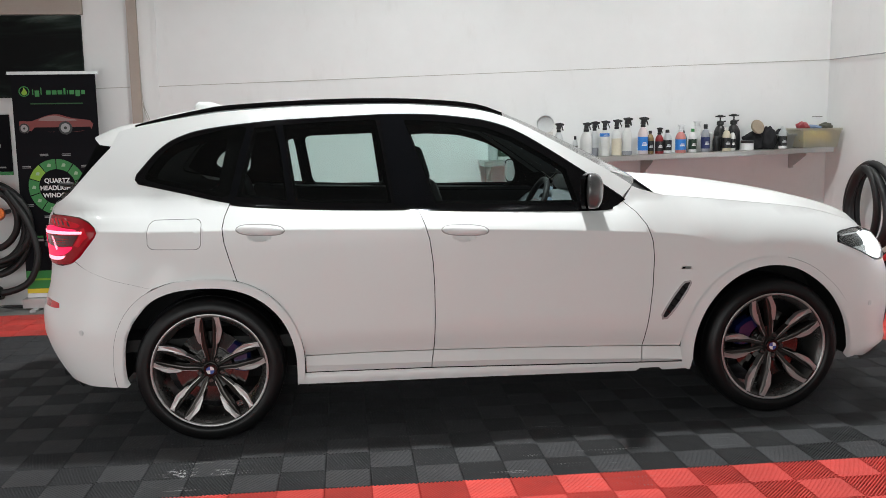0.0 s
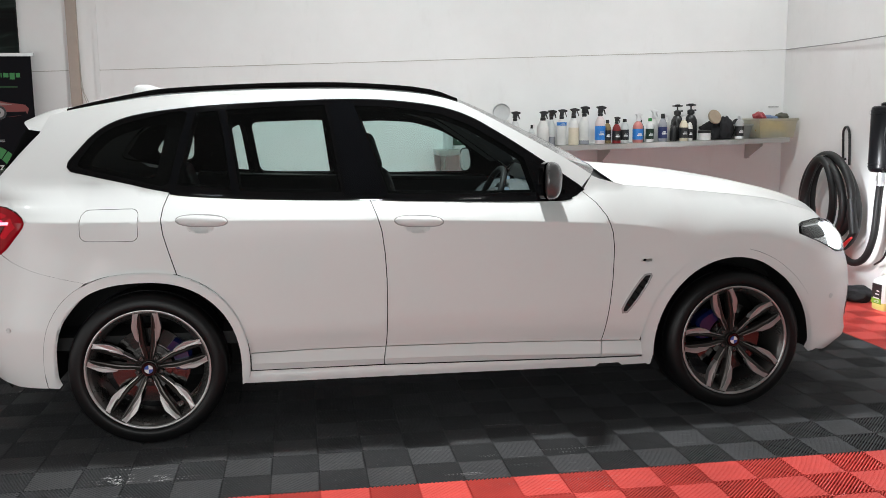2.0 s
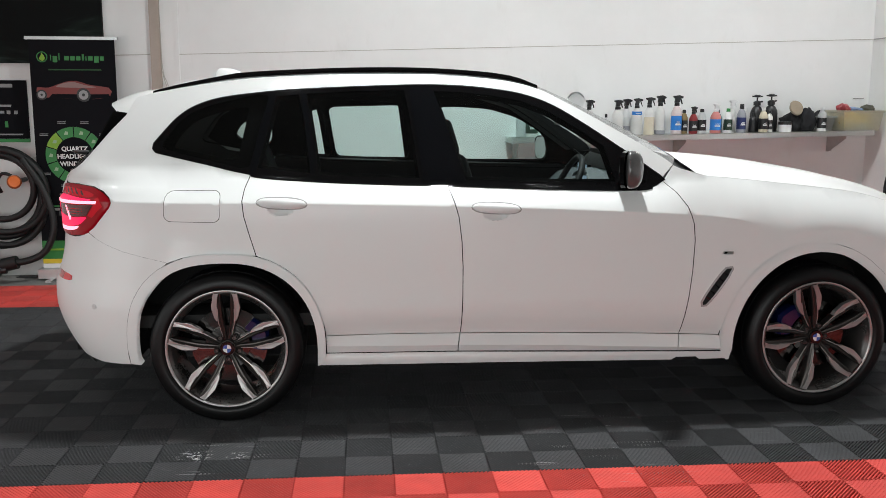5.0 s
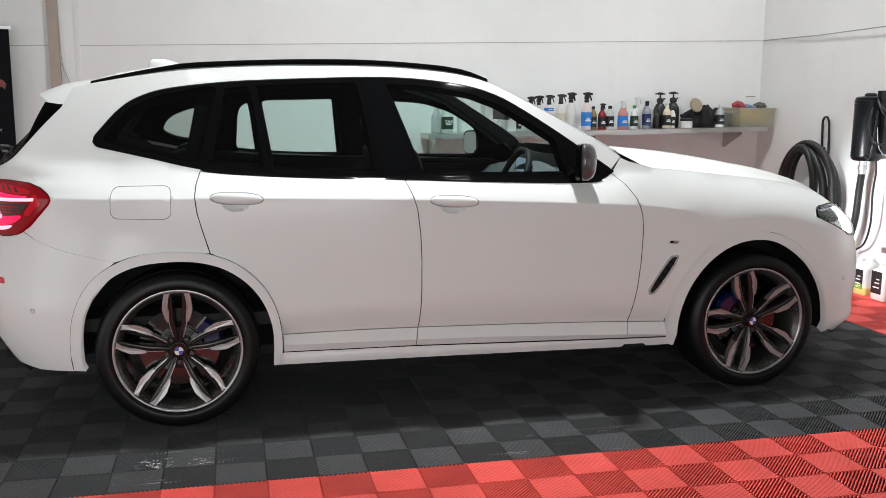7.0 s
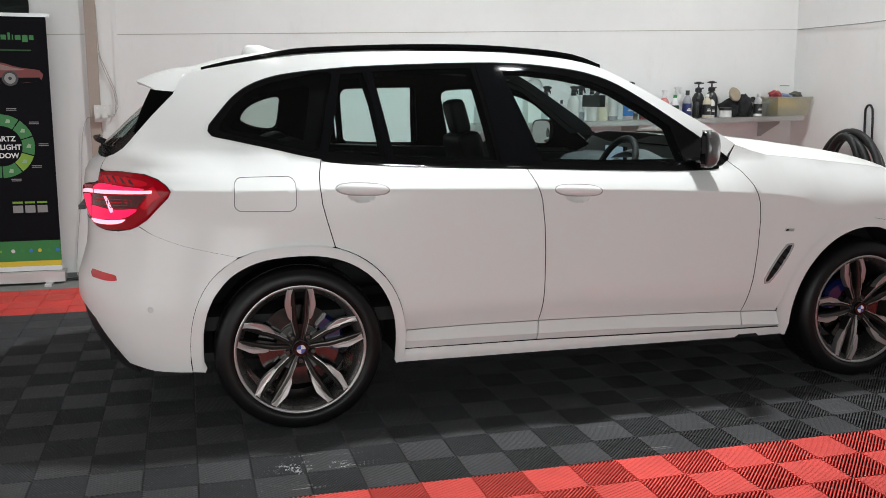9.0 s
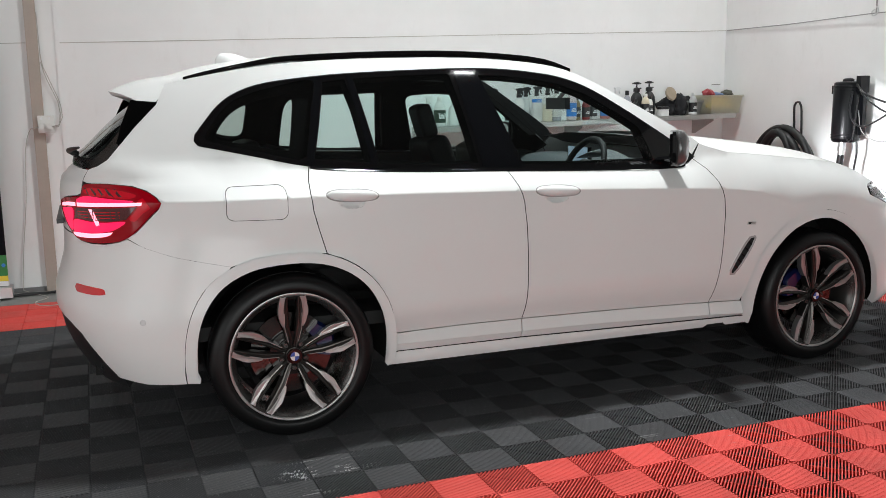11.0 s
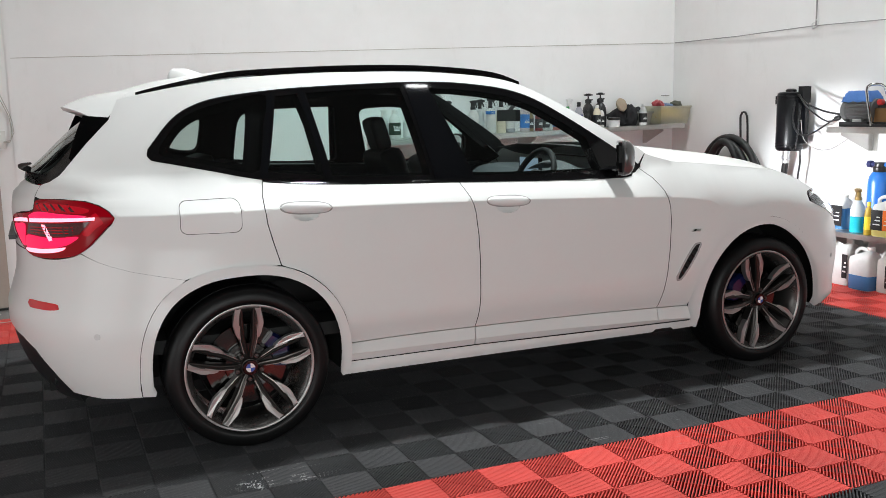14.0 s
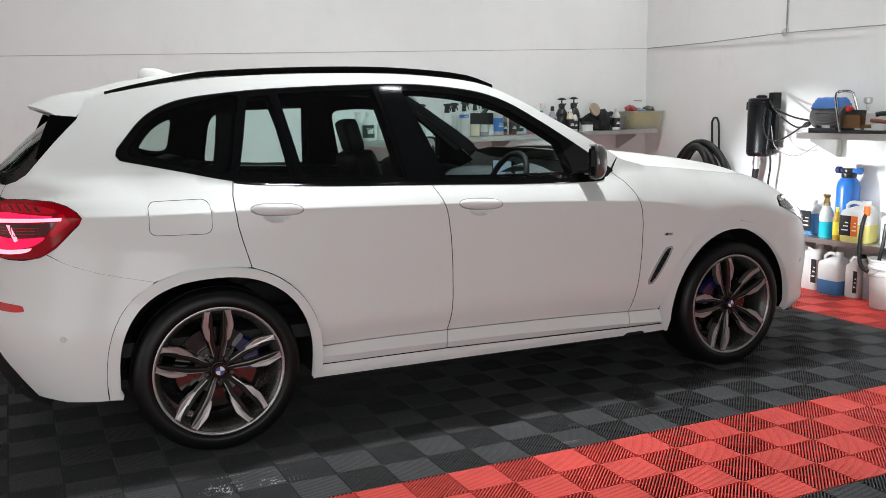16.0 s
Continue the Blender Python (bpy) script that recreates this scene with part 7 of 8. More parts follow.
def steel_shelf(name, label, corners, thick, brackets):
    """A folded stainless shelf: top, front lip, and triangular brackets."""
    shelf = thing(name, corners[0], label, "shelf", "wall shelves")
    a, b, c, d = [Vector(p) for p in corners]     # front start, front end, wall end, wall start; top face
    down = Vector((0, 0, -thick))
    bm = bmesh.new()
    up = [bm.verts.new(p) for p in (a, b, c, d)]
    lo = [bm.verts.new(p + down) for p in (a, b, c, d)]
    bm.faces.new(up)
    bm.faces.new(lo[::-1])
    for i in range(4):
        bm.faces.new((up[i], up[(i + 1) % 4], lo[(i + 1) % 4], lo[i]))
    part("shelf_top", bm, STEEL, shelf, smooth=30, bevel=0.004)
    along = (b - a).normalized()
    for q in brackets:
        f, w = a + along * q + down, d + along * q + down
        bm = bmesh.new()
        pts = [f + (w - f) * 0.06, w, w + Vector((0, 0, -0.15)), w + (f - w) * 0.12 + Vector((0, 0, -0.15)), f + (w - f) * 0.06 + Vector((0, 0, -0.02))]
        s0 = [bm.verts.new(p) for p in pts]
        s1 = [bm.verts.new(p + along * 0.004) for p in pts]
        bm.faces.new(s0)
        bm.faces.new(s1[::-1])
        for i in range(len(pts)):
            bm.faces.new((s0[i], s1[i], s1[(i + 1) % len(pts)], s0[(i + 1) % len(pts)]))
        t0 = [w, w + along * 0.05, w + along * 0.05 + Vector((0, 0, -0.15)), w + Vector((0, 0, -0.15))]
        inn = (f - w).normalized() * 0.005
        g0, g1 = [bm.verts.new(p + inn * 0.1) for p in t0], [bm.verts.new(p + inn) for p in t0]
        bm.faces.new(g0)
        bm.faces.new(g1[::-1])
        for i in range(4):
            bm.faces.new((g0[i], g1[i], g1[(i + 1) % 4], g0[(i + 1) % 4]))
        part("bracket", bm, STEEL, shelf)
    return shelf


steel_shelf("wall_shelf", "long stainless steel wall shelf crowded with bottles",
            [(1.89, 3.45, shelf_z(1.89)), (5.10, 3.45, shelf_z(5.10)), (5.10, BACK, shelf_z(5.10)), (1.89, BACK, shelf_z(1.89))], 0.045, (0.06, 1.52, 2.96))


# ---------------------------------------------------------------- bottles
def bottle(name, at, r, h, mat, cap="cap", cap_mat=BLACK, label_mat=None, label="", liquid=None, level=0.4, square=False, turn=0.0, top=None, cat="bottle", group="bottles on the steel shelf", band=(0.18, 0.62)):
    """Moulded bottle with shoulder and neck, a label band, and a cap, trigger head or pump. r: half width, h: full height with its head."""
    x, y, z = at
    head = {"cap": 0.14, "trigger": 0.24, "pump": 0.26, "flip": 0.10}[cap] * h
    body = h - head
    th = thing(name, at, label, cat, group)
    m = Matrix.Translation(at) @ Matrix.Rotation(radians(turn), 4, "Z")
    prof = [(0, 0), (r * 0.92, 0), (r, 0.02 * h), (r, body * 0.66), (r * 0.93, body * 0.76), (r * 0.62, body * 0.90), (r * 0.36, body * 0.95), (r * 0.36, body), (0, body)]
    bm = bmesh.new()
    if square:
        vs = revolve(bm, [(a * 1.30 if a > r * 0.5 else a, b) for a, b in prof], 4, m @ Matrix.Rotation(radians(45), 4, "Z"))
        part("bottle_body", bm, mat, th, smooth=30, bevel=r * 0.16)
    else:
        revolve(bm, prof, 24, m)
        part("bottle_body", bm, mat, th, smooth=40)
    if label_mat is not None:
        bm = bmesh.new()
        rr = r * (1.012 if not square else 0.93)
        if square:
            box(bm, -r * 0.86, -r * 0.94, body * band[0], r * 0.86, r * 0.94, body * band[1], m)
        else:
            revolve(bm, [(rr - 0.001, body * band[0]), (rr, body * band[0]), (rr, body * band[1]), (rr - 0.001, body * band[1])], 24, m)
        lab = part("label", bm, label_mat, th, smooth=40)
        for k, (q0, q1) in enumerate(((0.34, 0.40), (0.46, 0.49), (0.55, 0.58))):
            bm = bmesh.new()
            zz = body * (band[0] + (band[1] - band[0]) * q0)
            box(bm, -r * (0.5 - 0.1 * k), -rr - 0.0015, zz, r * (0.5 - 0.08 * k), -rr * 0.9, zz + body * (band[1] - band[0]) * (q1 - q0) * 1.6, Matrix.Translation(at))
            part("print_bar", bm, WHITE_PRINT if label_mat not in (WHITE_PRINT, OFFWHITE) else BLACK, lab)
    if liquid is not None:
        bm = bmesh.new()
        k = 1.006
        if square:
            revolve(bm, [(0, 0.001), (r * 1.21 * k, 0.001), (r * 1.31 * k, 0.02 * h), (r * 1.31 * k, body * level), (0, body * level)], 4, m @ Matrix.Rotation(radians(45), 4, "Z"))
            part("liquid", bm, liquid, th, smooth=30, bevel=r * 0.16)
        else:
            revolve(bm, [(0, 0.001), (r * 0.93 * k, 0.001), (r * k, 0.02 * h), (r * k, body * level), (0, body * level)], 24, m)
            part("liquid", bm, liquid, th, smooth=40)
    nr = r * 0.42
    if cap in ("cap", "flip"):
        bm = bmesh.new()
        revolve(bm, [(nr, body * 0.965), (nr * 1.12, body * 0.97), (nr * 1.05, h - 0.004), (nr * 0.9, h), (0, h)], 18, m)
        part("cap", bm, cap_mat, th, smooth=40)
    elif cap == "trigger":
        bm = bmesh.new()
        revolve(bm, [(nr, body * 0.955), (nr * 1.15, body * 0.96), (nr * 1.1, body + head * 0.16), (nr * 0.7, body + head * 0.22), (0, body + head * 0.22)], 16, m)
        part("collar", bm, cap_mat, th, smooth=40)
        bm = bmesh.new()
        s = head
        prism(bm, [(-0.26 * s, body + 0.20 * s), (0.22 * s, body + 0.20 * s), (0.26 * s, body + 0.62 * s), (0.62 * s, body + 0.66 * s), (0.66 * s, body + 0.86 * s), (0.18 * s, body + 1.0 * s), (-0.40 * s, body + 0.92 * s), (-0.44 * s, body + 0.80 * s), (-0.20 * s, body + 0.62 * s)], -0.20 * s, 0.20 * s, m)
        part("trigger_head", bm, cap_mat, th, smooth=30, bevel=0.004)
        bm = bmesh.new()
        prism(bm, [(0.30 * s, body + 0.64 * s), (0.44 * s, body + 0.64 * s), (0.56 * s, body + 0.30 * s), (0.62 * s, body + 0.05 * s), (0.54 * s, body + 0.05 * s), (0.44 * s, body + 0.32 * s)], -0.10 * s, 0.10 * s, m)
        part("trigger", bm, cap_mat, th, smooth=30, bevel=0.002)
    else:
        bm = bmesh.new()
        s = head
        revolve(bm, [(nr * 1.3, body * 0.96), (nr * 1.35, body + 0.25 * s), (nr * 0.9, body + 0.35 * s), (nr * 0.3, body + 0.4 * s), (nr * 0.3, body + 0.72 * s), (0, body + 0.72 * s)], 16, m)
        part("pump_collar", bm, cap_mat, th, smooth=40)
        bm = bmesh.new()
        revolve(bm, [(0, body + 0.70 * s), (nr * 1.1, body + 0.74 * s), (nr * 1.2, body + 0.92 * s), (nr * 0.8, body + s), (0, body + s)], 12, m)
        box(bm, -nr * 2.0, -nr * 0.35, body + 0.76 * s, nr * 2.0, nr * 0.35, body + 0.90 * s, m)
        part("pump_handle", bm, cap_mat, th, smooth=40)
        bm = bmesh.new()
        tube(bm, [m @ Vector((0, 0, body + 0.22 * s)), m @ Vector((nr * 2.2, 0, body + 0.30 * s))], nr * 0.3, 8)
        part("nozzle", bm, cap_mat, th, smooth=40)
    return th


CREAM_LIQUID = plastic("cream_liquid", (0.70, 0.64, 0.50), 0.35)
AMBER = plastic("amber_grey_plastic", (0.24, 0.17, 0.07), 0.3)
DARK_RED = plastic("dark_red_plastic", (0.22, 0.012, 0.014), 0.3)
DARK_GREEN = plastic("dark_green_label", (0.012, 0.035, 0.018), 0.45)

# left to right: place along the shelf, half width, height, look
ROW = [
    (2.09, 3.63, 0.052, 0.25, "flip", MILK, OFFWHITE, DARK_GREEN, None, "milky bottle with a dark green label"),
    (2.01, 3.70, 0.046, 0.26, "trigger", CLEAR, OFFWHITE, None, None, "clear spray bottle with a pale trigger"),
    (2.24, 3.68, 0.048, 0.22, "cap", MILK, OFFWHITE, None, None, "plain milky bottle on the shelf"),
    (2.590, 3.62, 0.040, 0.310, "trigger", CLEAR, BLACK, None, None, "clear spray bottle with a black trigger"),
    (2.752, 3.66, 0.024, 0.185, "cap", CLEAR, BLACK, BLACK, None, "slim clear bottle with a black label"),
    (2.838, 3.60, 0.052, 0.305, "trigger", MILK, BLACK, None, None, "milky spray bottle with a black trigger"),
    (2.925, 3.64, 0.036, 0.312, "trigger", CLEAR, BLACK, None, GREY_LIQUID, "clear spray bottle of grey liquid with a black trigger"),
    (3.002, 3.58, 0.043, 0.316, "trigger", MILK, BLACK, BLUE_LABEL, None, "milky spray bottle with a blue neck band"),
    (3.112, 3.58, 0.045, 0.322, "trigger", MILK, BLACK, None, CREAM_LIQUID, "milky spray bottle of cream liquid with a black trigger"),
    (3.215, 3.60, 0.045, 0.336, "trigger", MILK, BLACK, None, GREY_LIQUID, "milky spray bottle with a tall black trigger"),
    (3.352, 3.57, 0.046, 0.335, "trigger", plastic("pink_tinted_plastic", (0.66, 0.56, 0.56)), BLACK, BLUE_LABEL, None, "pinkish spray bottle with a bright blue label"),
    (3.437, 3.62, 0.034, 0.208, "flip", AMBER, BLACK, BLACK, None, "amber bottle with a yellow neck and black label"),
    (3.508, 3.58, 0.037, 0.235, "trigger", DARK_RED, BLACK, BLACK, None, "dark red bottle with a small black trigger"),
    (3.583, 3.58, 0.039, 0.212, "flip", CLEAR, BLACK, BLACK, None, "clear bottle with a black label and cap"),
    (3.700, 3.56, 0.047, 0.258, "trigger", plastic("pale_red_plastic", (0.55, 0.20, 0.18)), WHITE_PRINT, BLUE_LABEL, None, "pale red spray bottle with a blue label and white trigger"),
    (3.765, 3.68, 0.038, 0.20, "flip", plastic("teal_plastic", (0.03, 0.14, 0.20)), BLACK, None, None, "teal plastic bottle behind others"),
    (3.815, 3.57, 0.036, 0.212, "flip", WHITE_PRINT, GREEN, DARK_GREEN, None, "white bottle with a green cap and dark label"),
    (3.895, 3.68, 0.036, 0.285, "trigger", MILK, WHITE_PRINT, None, None, "milky spray bottle with a white trigger"),
    (3.932, 3.56, 0.040, 0.248, "cap", GREY_LIQUID, BLACK, NAVY, None, "silver bottle with a navy label and black cap"),
    (4.010, 3.66, 0.034, 0.215, "cap", MILK, WHITE_PRINT, None, None, "plain milky bottle with a white cap"),
    (4.055, 3.60, 0.034, 0.172, "cap", BLACK, BLACK, None, None, "squat black plastic bottle"),
    (4.128, 3.70, 0.056, 0.325, "pump", BLACK, BLACK, None, None, "black pressure sprayer with a pump handle"),
    (4.122, 3.54, 0.038, 0.215, "flip", CREAM, OFFWHITE, BLACK, None, "cream bottle with a dark label"),
    (4.188, 3.56, 0.027, 0.188, "flip", OFFWHITE, BLACK, BLACK, None, "small white bottle with a black label"),
    (4.240, 3.66, 0.058, 0.330, "pump", BLACK, BLACK, None, None, "black pressure sprayer with a pump handle"),
    (4.650, 3.53, 0.038, 0.205, "flip", CLEAR, CLEAR, BLACK, WHITE_PRINT, "clear bottle with a black label"),
]
for x, y, r, h, cap, mat, cmat, lmat, liq, text in ROW:
    nm = "spray_bottle" if cap == "trigger" else "pump_sprayer" if cap == "pump" else "bottle"
    bottle(nm, (x, y, shelf_z(x) + 0.001), r, h, mat, cap, cmat, lmat, text, liq, 0.62 if "cream liquid" in text else 0.32 if "of grey" in text else 0.14, turn=random.Random(int(x * 1000)).uniform(-25, 25), band=(0.72, 0.84) if "neck band" in text else (0.14, 0.62))

lettering("TAR", (2.09, 3.575, shelf_z(2.09) + 0.085), 0.040, WHITE_PRINT, next(o for o in bpy.data.objects if o.name == "bottle"), bold=0.001)

# tin, cloths, pads and tubs on the shelf
x = 4.326
tin = thing("tin", (x, 3.55, shelf_z(x)), "short round tin with a white label", "tin")
bm = bmesh.new()
revolve(bm, [(0, 0), (0.055, 0), (0.055, 0.062), (0, 0.062)], 28, Matrix.Translation((x, 3.55, shelf_z(x) + 0.001)))
part("tin_body", bm, WHITE_PRINT, tin, smooth=40)
bm = bmesh.new()
revolve(bm, [(0.058, 0.062), (0.058, 0.085), (0.05, 0.088), (0, 0.088)], 28, Matrix.Translation((x, 3.55, shelf_z(x) + 0.001)))
part("lid", bm, BLACK, tin, smooth=40)


def heap(name, at, size, mat, label, cat, seed):
    """A crumpled cloth: a lumpy closed form lying on its support."""
    bm = bmesh.new()
    bmesh.ops.create_icosphere(bm, subdivisions=4, radius=1.0)
    for v in bm.verts:
        k = 1 + 0.28 * noise.noise(v.co * 1.7 + Vector((seed, 0, 0))) + 0.10 * noise.noise(v.co * 5.0 + Vector((0, seed, 0)))
        co = v.co * k
        v.co = Vector((at[0] + co.x * size[0], at[1] + co.y * size[1], at[2] + max(0.0, (co.z + 0.75) / 1.75) * size[2]))
    ob = part(name, bm, mat, None, smooth=70)
    return tagged(ob, label, cat)


heap("cloth", (4.44, 3.66, shelf_z(4.44)), (0.11, 0.08, 0.17), DARK_CLOTH, "crumpled black cloth on the steel shelf", "cloth", 3)
heap("cloth", (4.55, 3.60, shelf_z(4.55)), (0.07, 0.07, 0.20), DARK_CLOTH, "bundle of black cloth on the steel shelf", "cloth", 8)
bm = bmesh.new()
revolve(bm, [(0, -0.012), (0.062, -0.012), (0.068, 0), (0.062, 0.012), (0, 0.012)], 28, Matrix.Translation((4.435, 3.585, shelf_z(4.43) + 0.205)) @ Euler((radians(72), 0, radians(12))).to_matrix().to_4x4())
tagged(part("polishing_pad", bm, PAD, None, smooth=40), "round tan polishing pad leaning on black cloths", "pad")
bm = bmesh.new()
revolve(bm, [(0, -0.006), (0.075, -0.006), (0.08, 0.03), (0.076, 0.03), (0.072, 0.0), (0, 0.0)], 28, Matrix.Translation((2.47, 3.62, shelf_z(2.47) + 0.30)) @ Euler((radians(80), 0, radians(-20))).to_matrix().to_4x4())
dish = part("clear_dish", bm, CLEAR, None, smooth=40)
tagged(dish, "clear round dish standing on its edge", "dish")
bm = bmesh.new()
box(bm, 2.41, 3.58, shelf_z(2.47), 2.53, 3.72, shelf_z(2.47) + 0.235)
tagged(part("box", bm, OFFWHITE, None, bevel=0.006), "plain off-white box on the shelf", "box")


def tub(name, x0, x1, y0, y1, z, h, mat, label):
    """An open tapered tub with a rolled rim."""
    th = thing(name, ((x0 + x1) / 2, (y0 + y1) / 2, z), label, "storage tub")
    bm = bmesh.new()
    k, t = 0.02, 0.004
    rings = []
    for q, zz in ((k, 0.0), (0.0, h - 0.02), (-0.010, h - 0.018), (-0.010, h), (0.0 + t, h), (k + t, 0.006)):
        rings.append([bm.verts.new((a, b, z + zz)) for a, b in ((x0 + q, y0 + q), (x1 - q, y0 + q), (x1 - q, y1 - q), (x0 + q, y1 - q))])
    for a, b in zip(rings, rings[1:]):
        for i in range(4):
            bm.faces.new((a[i], a[(i + 1) % 4], b[(i + 1) % 4], b[i]))
    bm.faces.new(rings[0][::-1])
    bm.faces.new(rings[-1])
    part("tub_body", bm, mat, th, smooth=30, bevel=0.004)
    return th


z = shelf_z(4.9)
tub("storage_tub", 4.81, 5.17, 3.46, 3.76, z + 0.001, 0.175, milky("clear_tub_plastic", (0.80, 0.78, 0.68), 0.75), "translucent storage tub full of yellow sponges and cloths")
heap("sponge", (4.92, 3.57, z + 0.009), (0.085, 0.075, 0.15), surface("yellow_sponge", (0.70, 0.50, 0.05), 0.9, vary=0.12, bump=0.5), "yellow sponge in the tub", "sponge", 5)
heap("sponge", (5.07, 3.60, z + 0.009), (0.075, 0.085, 0.14), bpy.data.materials["yellow_sponge"], "yellow sponge in the tub", "sponge", 12)
heap("cloth", (4.98, 3.52, z + 0.009), (0.07, 0.030, 0.07), surface("grey_cloth", (0.22, 0.21, 0.19), 0.95, vary=0.1), "grey cloth in the tub", "cloth", 15)
heap("cloth", (4.86, 3.58, z + 0.160), (0.055, 0.06, 0.075), surface("red_packet", (0.34, 0.05, 0.06), 0.35, vary=0.1), "red packet on top of the full tub", "packet", 21)
heap("cloth", (4.98, 3.62, z + 0.150), (0.10, 0.07, 0.055), surface("faded_blue_cloth", (0.16, 0.22, 0.34), 0.95, vary=0.2, fine=160, bump=0.4), "blue cloth on top of the full tub", "cloth", 24)
heap("cloth", (5.10, 3.60, z + 0.150), (0.06, 0.06, 0.075), surface("olive_cloth", (0.09, 0.09, 0.07), 0.9, vary=0.2), "dark olive cloth on top of the full tub", "cloth", 27)
z = shelf_z(4.7)
tub("storage_tub", 4.60, 4.80, 3.58, 3.76, z + 0.001, 0.13, milky("clear_tub_grey", (0.62, 0.62, 0.60), 0.8), "small clear tub holding dark pads")
heap("polishing_pad", (4.69, 3.66, z + 0.009), (0.075, 0.06, 0.16), DARK_CLOTH, "dark pads in a clear tub", "pad", 31)
bm = bmesh.new()
box(bm, 5.07, BACK - 0.006, 1.532, 5.17, BACK - 0.0005, 1.540)
tagged(part("wall_tab", bm, GREY_CABLE, None), "short grey strip on the white wall", "strip")


# ---------------------------------------------------------------- right-hand wall
# cable clipped along the wall, with a drop from above
wire = thing("wall_wire", (RIGHT, 1.0, 2.06), "grey wire stretched along the white wall", "wire")
bm = bmesh.new()
tube(bm, [(RIGHT - 0.004, 3.78, 2.062), (RIGHT - 0.012, 2.9, 2.056), (RIGHT - 0.02, 1.95, 2.070), (RIGHT - 0.02, 0.9, 2.048), (RIGHT - 0.02, -2.0, 2.045)], 0.0045, 6)
part("wire_run", bm, GREY_CABLE, wire, smooth=60)
bm = bmesh.new()
tube(bm, [(RIGHT - 0.012, 1.945, 2.07), (RIGHT - 0.012, 1.945, CEILING - 0.002)], 0.006, 8)
part("wire_drop", bm, GREY_CABLE, wire, smooth=60)
bm = bmesh.new()
tube(bm, smooth_line([(RIGHT - 0.014, 1.945, 2.12), (RIGHT - 0.018, 1.92, 2.10), (RIGHT - 0.02, 1.925, 2.065), (RIGHT - 0.02, 1.97, 2.05), (RIGHT - 0.015, 1.985, 2.085), (RIGHT - 0.012, 1.955, 2.10)], 0.012), 0.005, 6)
part("wire_clip", bm, ALU, wire, smooth=60)

# wall-hung vacuum unit
UNIT_BLACK = surface("dark_unit_plastic", (0.004, 0.0045, 0.006), 0.30, vary=0.15, spec=0.3)
unit = thing("vacuum_unit", (5.08, 2.04, 1.03), "black cylindrical vacuum unit mounted on the wall", "vacuum unit")
bm = bmesh.new()
revolve(bm, [(0, 0.0), (0.092, 0.004), (0.108, 0.02), (0.111, 0.05), (0.111, 0.46), (0.106, 0.485), (0.092, 0.495), (0, 0.50)], 32, Matrix.Translation((5.07, 2.05, 1.035)))
part("cylinder", bm, UNIT_BLACK, unit, smooth=40)
for zz in (1.075, 1.10, 1.47, 1.495):
    bm = bmesh.new()
    revolve(bm, [(0.1105, -0.006), (0.1135, -0.004), (0.1135, 0.004), (0.1105, 0.006)], 32, Matrix.Translation((5.07, 2.05, zz)))
    part("band", bm, UNIT_BLACK, unit, smooth=40)
bm = bmesh.new()
revolve(bm, [(0.045, 0), (0.045, 0.015), (0.03, 0.025), (0, 0.025)], 20, Matrix.Translation((5.07, 2.05, 1.533)))
part("top_knob", bm, UNIT_BLACK, unit, smooth=40)
boxed("back_plate", (5.17, 2.0, 1.10), (5.215, 2.20, 1.50), UNIT_BLACK, unit, bevel=0.006)
boxed("side_flange", (5.08, 2.165, 1.43), (5.16, 2.235, 1.50), UNIT_BLACK, unit, bevel=0.006)
boxed("control_box", (5.05, 1.900, 1.44), (5.14, 1.950, 1.575), UNIT_BLACK, unit, bevel=0.008)
boxed("cable_duct", (5.09, 1.905, 1.10), (5.13, 1.945, 1.44), UNIT_BLACK, unit, bevel=0.006)
bm = bmesh.new()
revolve(bm, [(0.012, 0), (0.012, 0.004), (0, 0.004)], 14, Matrix.Translation((5.00, 2.155, 1.485)) @ look((0, 0, 0), (1, -0.6, 0)).to_3x3().to_4x4())
part("round_mark", bm, WHITE_PRINT, unit)
bm = bmesh.new()
revolve(bm, [(0.03, 0.0), (0.03, -0.04), (0.036, -0.042), (0.036, -0.075), (0.028, -0.08), (0.028, -0.11), (0, -0.11)], 18, Matrix.Translation((5.08, 2.09, 1.04)))
part("hose_socket", bm, ALU, unit, smooth=40)
wires = thing("unit_cable", (5.0, 1.9, 1.2), "black cables hanging between the vacuum unit and the pump", "cable")
for pts, r in (([(5.03, 1.92, 1.50), (5.0, 1.80, 1.43), (5.0, 1.62, 1.37), (5.02, 1.48, 1.345), (5.02, 1.40, 1.335)], 0.008),
               ([(5.03, 1.92, 1.51), (4.99, 1.81, 1.42), (4.98, 1.68, 1.34), (4.99, 1.58, 1.29), (5.0, 1.50, 1.30)], 0.007),
               ([(5.02, 1.95, 1.45), (4.97, 1.92, 1.30), (4.97, 1.87, 1.20), (4.97, 1.77, 1.175), (4.98, 1.66, 1.22), (4.99, 1.55, 1.285), (5.0, 1.46, 1.34), (5.0, 1.40, 1.40)], 0.007),
               ([(5.0, 1.87, 1.42), (4.97, 1.86, 1.20), (4.97, 1.88, 1.07), (4.99, 1.94, 1.05), (5.0, 1.99, 1.10), (5.0, 2.0, 1.3)], 0.006)):
    bm = bmesh.new()
    tube(bm, smooth_line(pts, 0.04), r, 8)
    part("cable_run", bm, BLACK, wires, smooth=60)
bm = bmesh.new()
